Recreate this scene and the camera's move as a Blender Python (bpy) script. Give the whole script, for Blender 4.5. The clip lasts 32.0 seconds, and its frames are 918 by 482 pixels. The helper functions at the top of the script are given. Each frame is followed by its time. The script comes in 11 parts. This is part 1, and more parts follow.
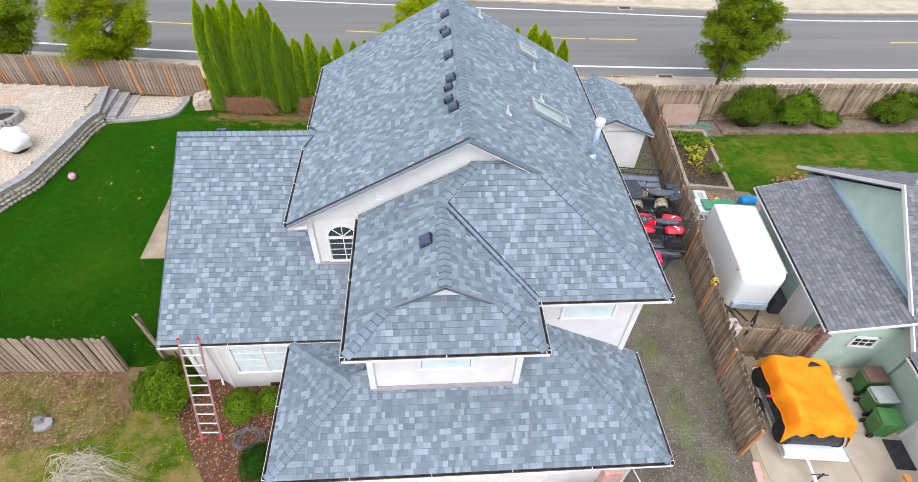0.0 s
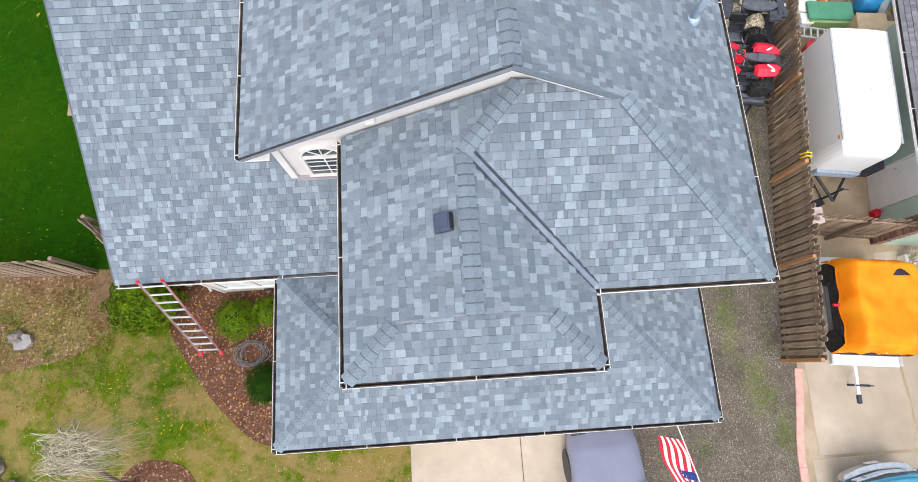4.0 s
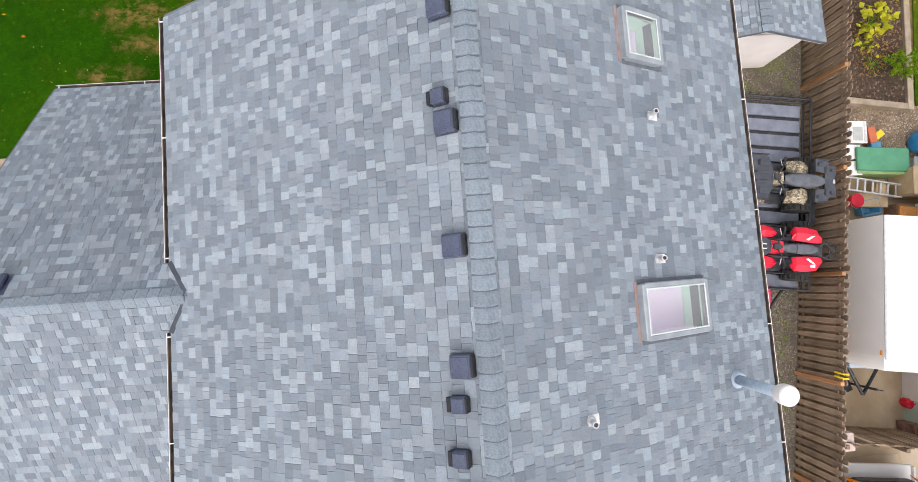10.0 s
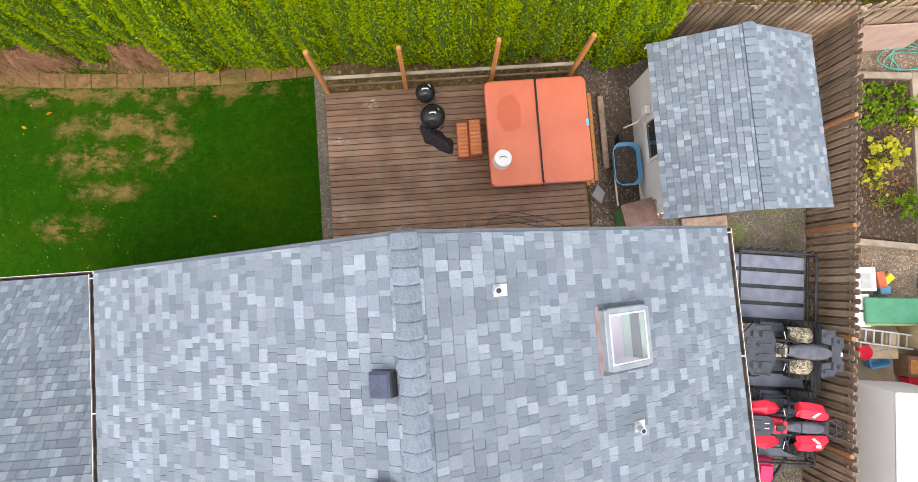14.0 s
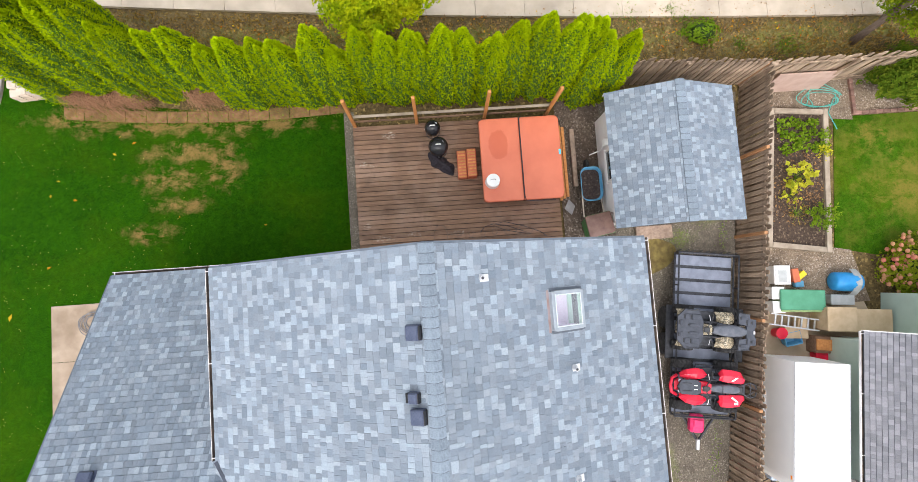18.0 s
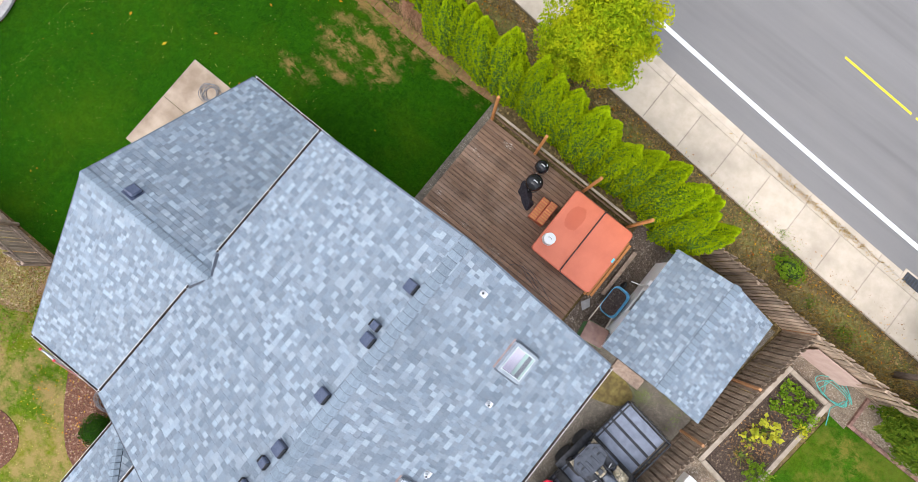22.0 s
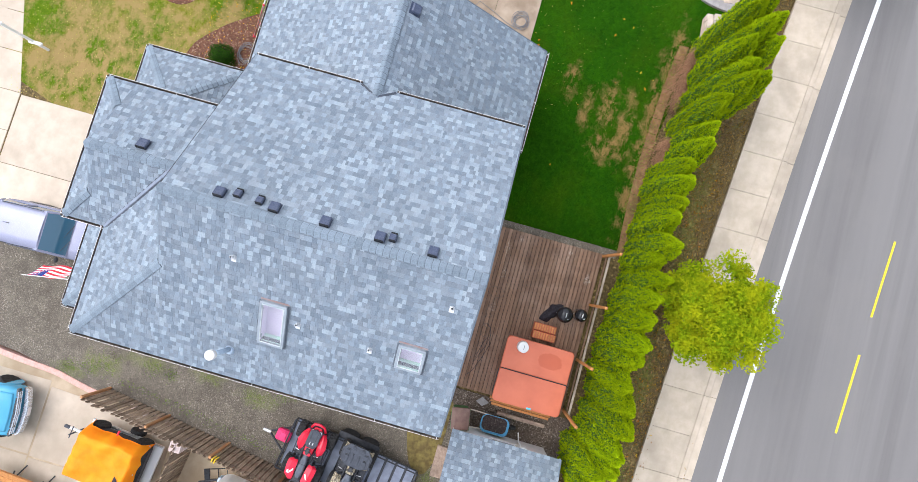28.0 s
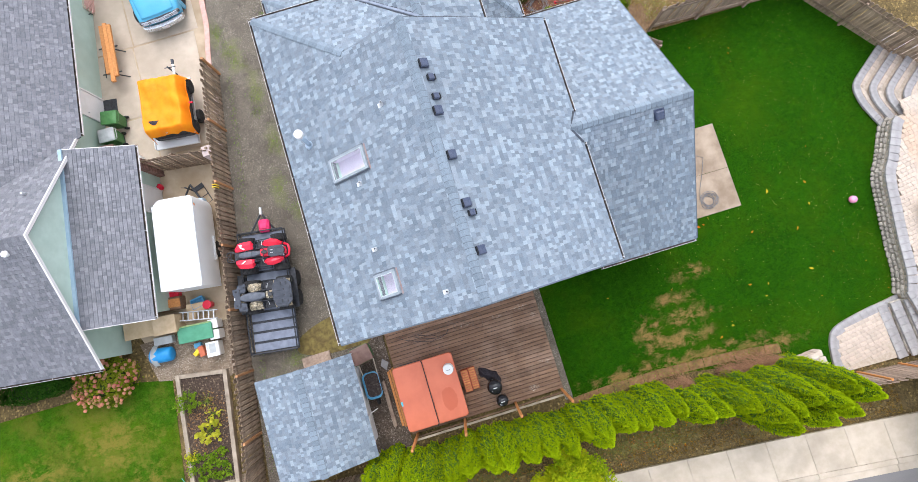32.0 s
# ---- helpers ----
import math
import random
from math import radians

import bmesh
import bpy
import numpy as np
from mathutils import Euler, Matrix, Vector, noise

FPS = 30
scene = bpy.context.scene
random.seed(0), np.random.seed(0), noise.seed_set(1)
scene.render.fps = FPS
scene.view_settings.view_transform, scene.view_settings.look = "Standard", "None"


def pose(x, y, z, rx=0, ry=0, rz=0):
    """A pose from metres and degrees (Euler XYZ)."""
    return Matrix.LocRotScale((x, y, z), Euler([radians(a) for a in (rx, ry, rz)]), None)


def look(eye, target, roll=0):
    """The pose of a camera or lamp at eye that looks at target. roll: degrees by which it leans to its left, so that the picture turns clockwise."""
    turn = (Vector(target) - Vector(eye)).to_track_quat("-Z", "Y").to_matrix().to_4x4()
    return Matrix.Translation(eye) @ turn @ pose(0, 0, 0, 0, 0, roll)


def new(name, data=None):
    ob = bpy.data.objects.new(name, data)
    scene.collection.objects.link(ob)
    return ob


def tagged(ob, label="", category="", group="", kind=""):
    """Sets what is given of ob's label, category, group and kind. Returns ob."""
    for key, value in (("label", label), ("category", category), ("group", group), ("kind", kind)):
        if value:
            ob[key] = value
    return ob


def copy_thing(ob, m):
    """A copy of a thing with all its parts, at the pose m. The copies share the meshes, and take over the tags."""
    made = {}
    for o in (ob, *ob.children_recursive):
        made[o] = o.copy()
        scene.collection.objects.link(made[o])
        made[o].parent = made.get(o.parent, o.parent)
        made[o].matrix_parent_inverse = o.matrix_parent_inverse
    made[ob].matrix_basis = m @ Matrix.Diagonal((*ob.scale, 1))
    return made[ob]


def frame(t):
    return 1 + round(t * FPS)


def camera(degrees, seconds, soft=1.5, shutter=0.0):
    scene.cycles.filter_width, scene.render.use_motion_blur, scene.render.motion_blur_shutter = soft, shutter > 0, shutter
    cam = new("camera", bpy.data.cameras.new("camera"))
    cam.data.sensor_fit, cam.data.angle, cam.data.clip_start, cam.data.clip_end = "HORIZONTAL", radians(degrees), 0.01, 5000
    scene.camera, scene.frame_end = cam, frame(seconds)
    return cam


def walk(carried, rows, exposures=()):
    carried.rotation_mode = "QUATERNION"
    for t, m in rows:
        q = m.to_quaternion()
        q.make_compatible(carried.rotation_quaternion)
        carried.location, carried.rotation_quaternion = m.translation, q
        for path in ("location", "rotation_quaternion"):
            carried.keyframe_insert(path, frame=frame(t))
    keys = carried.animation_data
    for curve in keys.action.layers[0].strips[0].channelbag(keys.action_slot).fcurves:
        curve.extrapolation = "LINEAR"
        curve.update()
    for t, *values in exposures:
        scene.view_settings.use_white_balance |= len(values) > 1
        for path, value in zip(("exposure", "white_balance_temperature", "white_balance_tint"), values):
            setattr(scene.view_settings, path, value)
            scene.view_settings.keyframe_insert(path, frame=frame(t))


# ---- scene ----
cam = camera(81.9, 32.0, 0.8)
PATH = [
    (0.0, -0.642, -3.032, 14.114, 44.12, -1.59, -3.33),
    (0.5, -0.680, -2.647, 14.106, 43.96, -1.51, -3.34),
    (1.0, -0.701, -2.113, 14.087, 43.82, -1.46, -3.36),
    (1.5, -0.711, -1.421, 14.060, 43.63, -1.40, -3.39),
    (2.0, -0.706, -0.602, 14.006, 43.43, -1.33, -3.46),
    (2.5, -0.707, 0.201, 13.897, 41.80, -1.22, -3.57),
    (3.0, -0.720, 1.063, 13.773, 32.50, -1.04, -3.67),
    (3.5, -0.737, 1.866, 13.634, 21.62, -0.99, -3.74),
    (5.5, -0.552, 4.743, 13.144, 5.20, -1.26, -3.86),
    (6.0, -0.485, 5.240, 13.103, 5.17, -1.30, -4.02),
    (6.5, -0.471, 5.527, 13.045, 5.16, -1.42, -4.11),
    (7.0, -0.452, 5.864, 13.055, 5.13, -1.54, -4.15),
    (7.5, -0.410, 6.303, 13.043, 5.15, -1.63, -4.19),
    (8.0, -0.358, 6.832, 13.001, 5.11, -1.68, -4.23),
    (8.5, -0.301, 7.428, 12.964, 5.08, -1.70, -4.22),
    (9.0, -0.265, 8.118, 12.948, 5.02, -1.74, -4.18),
    (9.5, -0.210, 8.901, 12.929, 4.96, -1.76, -4.08),
    (10.0, -0.119, 9.747, 12.898, 4.87, -1.76, -4.02),
    (10.5, -0.008, 10.657, 12.870, 4.75, -1.82, -4.06),
    (11.0, 0.138, 11.600, 12.841, 4.64, -1.83, -4.09),
    (11.5, 0.298, 12.551, 12.796, 4.52, -1.83, -4.09),
    (12.0, 0.433, 13.217, 12.763, 4.49, -1.84, -4.10),
    (12.5, 0.536, 13.512, 12.738, 4.50, -1.81, -4.11),
    (13.0, 0.582, 13.583, 12.670, 4.52, -1.78, -4.17),
    (13.5, 0.604, 13.597, 12.434, 4.50, -1.74, -4.20),
    (14.0, 0.631, 13.554, 12.384, 4.52, -1.68, -4.24),
    (14.5, 0.613, 13.506, 12.357, 4.61, -1.73, -4.16),
    (16.5, 0.634, 13.445, 13.871, 4.58, -1.70, -4.03),
    (17.0, 0.618, 13.420, 14.464, 4.55, -1.69, -4.11),
    (17.5, 0.566, 13.402, 15.078, 4.53, -1.68, -4.15),
    (18.0, 0.533, 13.410, 15.622, 4.51, -1.67, -4.19),
    (18.5, 0.552, 13.409, 16.072, 4.49, -1.67, -4.17),
    (19.0, 0.565, 13.407, 16.375, 4.39, -1.60, -0.62),
    (19.5, 0.563, 13.399, 16.551, 4.23, -1.47, 7.23),
    (20.0, 0.545, 13.392, 16.719, 4.09, -1.31, 15.58),
    (20.5, 0.518, 13.359, 16.880, 3.98, -1.14, 22.70),
    (21.0, 0.494, 13.321, 17.047, 3.97, -1.04, 28.31),
    (21.5, 0.478, 13.302, 17.205, 3.95, -0.96, 33.84),
    (22.0, 0.484, 13.294, 17.371, 3.90, -0.88, 39.03),
    (22.5, 0.479, 13.276, 17.540, 3.93, -0.83, 43.95),
    (23.0, 0.453, 13.264, 17.716, 3.92, -0.77, 49.11),
    (23.5, 0.381, 13.255, 17.903, 3.81, -0.65, 54.37),
    (24.0, 0.315, 13.219, 18.069, 3.81, -0.57, 59.98),
    (24.5, 0.267, 13.237, 18.246, 3.70, -0.47, 65.97),
    (25.0, 0.215, 13.279, 18.476, 3.71, -0.33, 71.48),
    (25.5, 0.185, 13.302, 18.681, 3.81, -0.18, 77.03),
    (27.5, 0.398, 13.425, 19.257, 4.02, 0.22, 100.08),
    (28.0, 0.459, 13.459, 19.440, 4.17, 0.23, 105.72),
    (28.5, 0.491, 13.486, 19.645, 4.18, 0.23, 111.59),
    (29.0, 0.530, 13.483, 19.864, 4.22, 0.26, 117.92),
    (29.5, 0.571, 13.456, 20.115, 4.30, 0.31, 125.11),
    (30.0, 0.598, 13.436, 20.311, 4.41, 0.34, 132.47),
    (30.5, 0.638, 13.462, 20.438, 4.57, 0.41, 141.42),
    (31.0, 0.692, 13.489, 20.542, 4.79, 0.46, 151.31),
    (31.5, 0.732, 13.496, 20.656, 5.00, 0.45, 159.24),
    (32.0, 0.764, 13.487, 20.732, 5.17, 0.34, 163.10),
]
EXPOSURES = [(0.0, 0.03, 6020, 8), (5.5, 0.03, 6480, 11), (8.0, 0.06, 6750, 13), (11.0, 0.1, 6780, 13), (12.0, 0.16, 6800, 13), (13.0, 0.32, 6700, 12), (14.0, 0.39, 6650, 12), (17.0, 0.39, 6520, 12), (19.0, 0.41, 6300, 10), (23.0, 0.31, 6050, 11), (25.0, 0.26, 6050, 11), (29.0, 0.25, 6000, 11), (30.0, 0.25, 6000, 11), (31.0, 0.22, 6000, 11), (32.0, 0.32, 6000, 11)]
walk(cam, [(t, pose(x, y, z, rx, ry, rz)) for t, x, y, z, rx, ry, rz in PATH], EXPOSURES)

# ---- light ----
SUN_ELEV, SUN_ROT = 56.0, 190.0
world = bpy.data.worlds.new("sky")
scene.world = world
world.use_nodes = True
wn = world.node_tree.nodes
sky = wn.new("ShaderNodeTexSky")
sky.sky_type, sky.sun_disc = "NISHITA", False
sky.sun_elevation, sky.sun_rotation = radians(SUN_ELEV), radians(SUN_ROT)
sky.air_density, sky.dust_density, sky.ozone_density = 1.0, 6.0, 1.0
pale = wn.new("ShaderNodeHueSaturation")
pale.inputs["Saturation"].default_value = 0.45
world.node_tree.links.new(sky.outputs[0], pale.inputs["Color"])
cloud = wn.new("ShaderNodeMix")
cloud.data_type = "RGBA"
cloud.inputs[0].default_value = 0.45
cloud.inputs[7].default_value = (5.2, 5.26, 5.4, 1)
world.node_tree.links.new(pale.outputs[0], cloud.inputs[6])
world.node_tree.links.new(cloud.outputs[2], wn["Background"].inputs["Color"])
wn["Background"].inputs["Strength"].default_value = 0.277
sun = new("sun", bpy.data.lights.new("sun", "SUN"))
sun.data.energy, sun.data.angle, sun.data.color = 0.42, radians(50), (1.0, 0.96, 0.9)
az = radians(SUN_ROT)
sun.matrix_world = look((0, 0, 30), (-math.sin(az) * math.cos(radians(SUN_ELEV)), -math.cos(az) * math.cos(radians(SUN_ELEV)), 30 - math.sin(radians(SUN_ELEV))))

# ---- materials ----
MATS = {}


def ramp_mix(nt, fac, a, b):
    n = nt.nodes.new("ShaderNodeMix")
    n.data_type = "RGBA"
    if isinstance(fac, (int, float)):
        n.inputs[0].default_value = fac
    else:
        nt.links.new(fac, n.inputs[0])
    for k, c in ((6, a), (7, b)):
        if isinstance(c, (tuple, list)):
            n.inputs[k].default_value = (*c, 1)
        else:
            nt.links.new(c, n.inputs[k])
    return n.outputs[2]


def noise_fac(nt, scale, detail=4, lo=0.35, hi=0.65, rough=0.55, vec=None, dist=0.0):
    n = nt.nodes.new("ShaderNodeTexNoise")
    n.inputs["Scale"].default_value, n.inputs["Detail"].default_value, n.inputs["Roughness"].default_value = scale, detail, rough
    n.inputs["Distortion"].default_value = dist
    if vec is None:
        vec = nt.nodes.new("ShaderNodeTexCoord").outputs["Object"]
    nt.links.new(vec, n.inputs["Vector"])
    r = nt.nodes.new("ShaderNodeMapRange")
    r.inputs[1].default_value, r.inputs[2].default_value = lo, hi
    nt.links.new(n.outputs[0], r.inputs[0])
    return r.outputs[0]


def math_node(nt, op, a, b=0.0):
    n = nt.nodes.new("ShaderNodeMath")
    n.operation = op
    for k, v in ((0, a), (1, b)):
        if isinstance(v, (int, float)):
            n.inputs[k].default_value = v
        else:
            nt.links.new(v, n.inputs[k])
    return n.outputs[0]


def stretched(nt, sx, sy, sz):
    m = nt.nodes.new("ShaderNodeMapping")
    m.inputs["Scale"].default_value = (sx, sy, sz)
    nt.links.new(nt.nodes.new("ShaderNodeTexCoord").outputs["Object"], m.inputs["Vector"])
    return m.outputs[0]


def piece_random(nt):
    """A number for each loose piece: by object where it stands alone, by island where it is joined."""
    a = nt.nodes.new("ShaderNodeObjectInfo").outputs["Random"]
    b = nt.nodes.new("ShaderNodeNewGeometry").outputs["Random Per Island"]
    return math_node(nt, "FRACT", math_node(nt, "ADD", a, math_node(nt, "MULTIPLY", b, 7.31)))


def finish(nt, col, rough, bump=None, strength=0.3, dist=0.01, metal=0.0, spec=0.5):
    b = nt.nodes["Principled BSDF"]
    if isinstance(col, (tuple, list)):
        b.inputs["Base Color"].default_value = (*col, 1)
    else:
        nt.links.new(col, b.inputs["Base Color"])
    if isinstance(rough, (int, float)):
        b.inputs["Roughness"].default_value = rough
    else:
        nt.links.new(rough, b.inputs["Roughness"])
    b.inputs["Metallic"].default_value = metal
    b.inputs["Specular IOR Level"].default_value = spec
    if bump is not None:
        n = nt.nodes.new("ShaderNodeBump")
        n.inputs["Strength"].default_value, n.inputs["Distance"].default_value = strength, dist
        nt.links.new(bump, n.inputs["Height"])
        nt.links.new(n.outputs[0], b.inputs["Normal"])
    return b


def material(name):
    m = bpy.data.materials.new(name)
    m.use_nodes = True
    MATS[name] = m
    return m, m.node_tree


def surf(name, a, b, scale=4.0, fine=60.0, rough=0.7, bump=0.3, dist=0.004, c=None, scale2=0.7, metal=0.0, spec=0.4, vary=0.0, stretch=None):
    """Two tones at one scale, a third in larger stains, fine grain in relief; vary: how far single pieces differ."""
    m, nt = material(name)
    vec = stretched(nt, *stretch) if stretch else None
    col = ramp_mix(nt, noise_fac(nt, scale, vec=vec), a, b)
    if c:
        col = ramp_mix(nt, math_node(nt, "MULTIPLY", noise_fac(nt, scale2, 5, 0.45, 0.7), 0.8), col, c)
    grain = noise_fac(nt, fine, 3, 0.3, 0.7, vec=vec)
    if vary:
        hsv = nt.nodes.new("ShaderNodeHueSaturation")
        nt.links.new(col, hsv.inputs["Color"])
        nt.links.new(math_node(nt, "ADD", 1 - vary, math_node(nt, "MULTIPLY", piece_random(nt), 2 * vary)), hsv.inputs["Value"])
        col = hsv.outputs[0]
    rr = math_node(nt, "ADD", rough - 0.08, math_node(nt, "MULTIPLY", grain, 0.16))
    finish(nt, col, rr, grain, bump, dist, metal, spec)
    return m


def shingle_material(name, dark, mid, light):
    """Granule-coated tabs in four tones, some warmer, some bluer, with speckle at two scales."""
    m, nt = material(name)
    r = piece_random(nt)
    ramp = nt.nodes.new("ShaderNodeValToRGB")
    ramp.color_ramp.interpolation = "LINEAR"
    els = ramp.color_ramp.elements
    tones = ((0.0, dark), (0.14, tuple(a * 0.7 + b * 0.3 for a, b in zip(dark, mid))), (0.34, tuple(a * 0.3 + b * 0.7 for a, b in zip(dark, mid))), (0.56, mid), (0.76, tuple(a * 0.6 + b * 0.4 for a, b in zip(mid, light))), (0.92, light), (1.0, tuple(v * 1.08 for v in light)))
    els[0].color, els[1].color = (*dark, 1), (*tones[-1][1], 1)
    for p, c in tones[1:-1]:
        els.new(p).color = (*c, 1)
    nt.links.new(r, ramp.inputs[0])
    col = ramp.outputs[0]
    r2 = math_node(nt, "FRACT", math_node(nt, "MULTIPLY", r, 37.7))
    hsv = nt.nodes.new("ShaderNodeHueSaturation")
    nt.links.new(col, hsv.inputs["Color"])
    nt.links.new(math_node(nt, "ADD", 0.8, math_node(nt, "MULTIPLY", r2, 0.36)), hsv.inputs["Saturation"])
    col = hsv.outputs[0]
    grains = noise_fac(nt, 190, 2, 0.35, 0.68)
    col = ramp_mix(nt, math_node(nt, "MULTIPLY", grains, 0.42), col, tuple(min(1, v * 1.62) for v in mid))
    col = ramp_mix(nt, math_node(nt, "MULTIPLY", noise_fac(nt, 85, 3, 0.5, 0.75), 0.45), col, tuple(v * 0.5 for v in dark))
    col = ramp_mix(nt, math_node(nt, "MULTIPLY", noise_fac(nt, 42, 3, 0.45, 0.7, 0.7), 0.25), col, tuple(v * 0.6 for v in mid))
    col = ramp_mix(nt, math_node(nt, "MULTIPLY", noise_fac(nt, 0.55, 4, 0.45, 0.75), 0.2), col, tuple(v * 0.65 for v in mid))
    finish(nt, col, 0.86, grains, 0.7, 0.004, 0, 0.25)
    return m


SHINGLE = shingle_material("asphalt_shingle", (0.128, 0.155, 0.188), (0.205, 0.245, 0.29), (0.328, 0.386, 0.444))
SHINGLE_CAP = surf("ridge_cap_shingle", (0.165, 0.206, 0.25), (0.238, 0.29, 0.342), 40, 190, 0.86, 0.7, 0.004, vary=0.14)
SHINGLE_N = shingle_material("neighbour_shingle", (0.128, 0.13, 0.145), (0.192, 0.194, 0.214), (0.262, 0.262, 0.282))
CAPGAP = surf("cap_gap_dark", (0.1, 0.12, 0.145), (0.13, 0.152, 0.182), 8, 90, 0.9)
SHADOWBAND = surf("shingle_shadow_band", (0.1, 0.116, 0.14), (0.135, 0.155, 0.185), 20, 120, 0.9)
UNDERLAY = surf("roof_edge_dark", (0.03, 0.032, 0.038), (0.06, 0.063, 0.07), 8, 90, 0.8)
VENTPLASTIC = surf("vent_painted_metal", (0.048, 0.062, 0.108), (0.066, 0.082, 0.132), 6, 70, 0.3, 0.1, c=(0.08, 0.096, 0.15), scale2=5)
WHITEPAINT = surf("white_paint", (0.76, 0.74, 0.73), (0.82, 0.8, 0.79), 2.5, 40, 0.55, 0.1, c=(0.7, 0.66, 0.64), scale2=0.8)
SIDING = surf("white_siding", (0.72, 0.69, 0.68), (0.8, 0.77, 0.765), 1.6, 50, 0.6, 0.15, c=(0.66, 0.61, 0.6), scale2=0.6)
TRIMGREY = surf("grey_metal_trim", (0.2, 0.22, 0.26), (0.27, 0.29, 0.335), 6, 60, 0.55)
MAUVE = surf("mauve_grey_flashing", (0.3, 0.265, 0.29), (0.38, 0.34, 0.36), 5, 60, 0.6)
# Near-black holds the shade down in the trough; the brown stains are its own.
GUTTERDARK = surf("gutter_inside_shade", (0.045, 0.038, 0.035), (0.1, 0.085, 0.075), 9, 60, 0.8, c=(0.22, 0.16, 0.115), scale2=3)
ALU = surf("bare_aluminium", (0.6, 0.61, 0.62), (0.72, 0.73, 0.74), 9, 80, 0.38, 0.1, metal=0.85)
GALV = surf("galvanised_steel", (0.4, 0.5, 0.62), (0.55, 0.64, 0.74), 11, 70, 0.45, 0.15, metal=0.45)
LEADWHITE = surf("pipe_boot_metal", (0.55, 0.56, 0.58), (0.72, 0.73, 0.75), 12, 60, 0.5, metal=0.3)
WOODGREY = surf("weathered_fence_wood", (0.215, 0.152, 0.102), (0.44, 0.33, 0.235), 5, 55, 0.85, 0.5, 0.004, c=(0.11, 0.078, 0.054), scale2=1.4, vary=0.3, stretch=(2.2, 2.2, 0.35))
WOODTAN = surf("paler_fence_wood", (0.28, 0.2, 0.15), (0.41, 0.31, 0.24), 5, 55, 0.85, 0.5, 0.004, c=(0.15, 0.11, 0.085), scale2=1.6, vary=0.22, stretch=(2.2, 2.2, 0.35))
POSTCEDAR = surf("weathered_cedar_post", (0.36, 0.17, 0.07), (0.46, 0.24, 0.11), 5, 60, 0.75, 0.3, 0.003, vary=0.2, stretch=(3, 3, 0.4))
CEDAR = surf("orange_cedar", (0.5, 0.2, 0.06), (0.62, 0.28, 0.09), 5, 60, 0.7, 0.3, 0.003, vary=0.15, stretch=(3, 3, 0.4))
RUSTRAIL = surf("bare_rail_wood", (0.5, 0.42, 0.33), (0.62, 0.54, 0.44), 4, 60, 0.8, 0.3, stretch=(0.4, 3, 3))
GRAVEL = None
CONCRETE = surf("concrete", (0.5, 0.42, 0.33), (0.59, 0.5, 0.4), 2.2, 120, 0.85, 0.3, 0.002, c=(0.41, 0.335, 0.255), scale2=0.5, vary=0.06)
CONCRETE_WALK = surf("sidewalk_concrete", (0.47, 0.395, 0.3), (0.545, 0.465, 0.37), 2.6, 120, 0.85, 0.3, 0.002, c=(0.36, 0.3, 0.23), scale2=0.8, vary=0.07)
PATIOSLAB = surf("stained_patio_concrete", (0.27, 0.205, 0.145), (0.4, 0.315, 0.235), 1.6, 100, 0.85, 0.3, 0.002, c=(0.19, 0.135, 0.09), scale2=0.9)
CONCRETE_SLAB = surf("brown_concrete", (0.42, 0.33, 0.22), (0.52, 0.42, 0.3), 2.0, 100, 0.85, 0.3, 0.002, c=(0.33, 0.24, 0.15), scale2=0.8)
ASPHALT = surf("asphalt", (0.15, 0.142, 0.138), (0.192, 0.183, 0.178), 70, 160, 0.9, 0.4, 0.003, c=(0.142, 0.134, 0.13), scale2=0.3)
LINEWHITE = surf("road_paint_white", (0.72, 0.72, 0.72), (0.82, 0.82, 0.82), 6, 90, 0.7, c=(0.6, 0.6, 0.6), scale2=2)
LINEYELLOW = surf("road_paint_yellow", (0.72, 0.55, 0.02), (0.8, 0.64, 0.03), 6, 90, 0.7)
BLOCK = surf("retaining_block", (0.38, 0.34, 0.28), (0.54, 0.49, 0.42), 5, 60, 0.9, 0.6, 0.008, c=(0.2, 0.18, 0.155), scale2=3, vary=0.18)
CAPSTONE = surf("grey_cap_stone", (0.28, 0.265, 0.265), (0.36, 0.345, 0.34), 4, 70, 0.88, 0.4, 0.004, vary=0.08)
PAVER = surf("cream_paver", (0.46, 0.385, 0.32), (0.58, 0.5, 0.42), 4, 80, 0.88, 0.4, 0.004, c=(0.52, 0.36, 0.25), scale2=0.5, vary=0.09)
SANDJOINT = surf("paver_joint_sand", (0.4, 0.33, 0.26), (0.5, 0.42, 0.34), 9, 120, 0.95)
REDKERB = surf("red_brick_edging", (0.58, 0.33, 0.28), (0.68, 0.43, 0.37), 6, 70, 0.85, vary=0.05)
BRICKBROWN = surf("brown_red_brick", (0.2, 0.11, 0.085), (0.32, 0.19, 0.15), 6, 70, 0.85, 0.4, vary=0.25)
MOWSTRIP = surf("dusty_tan_edging", (0.19, 0.102, 0.045), (0.3, 0.172, 0.082), 6, 80, 0.95, 0.6, c=(0.12, 0.095, 0.028), scale2=2.2, vary=0.07)
MOSSEARTH = surf("mossy_brown_earth", (0.13, 0.095, 0.03), (0.24, 0.19, 0.06), 6, 60, 0.95, 0.6, 0.01, c=(0.1, 0.07, 0.03), scale2=2)
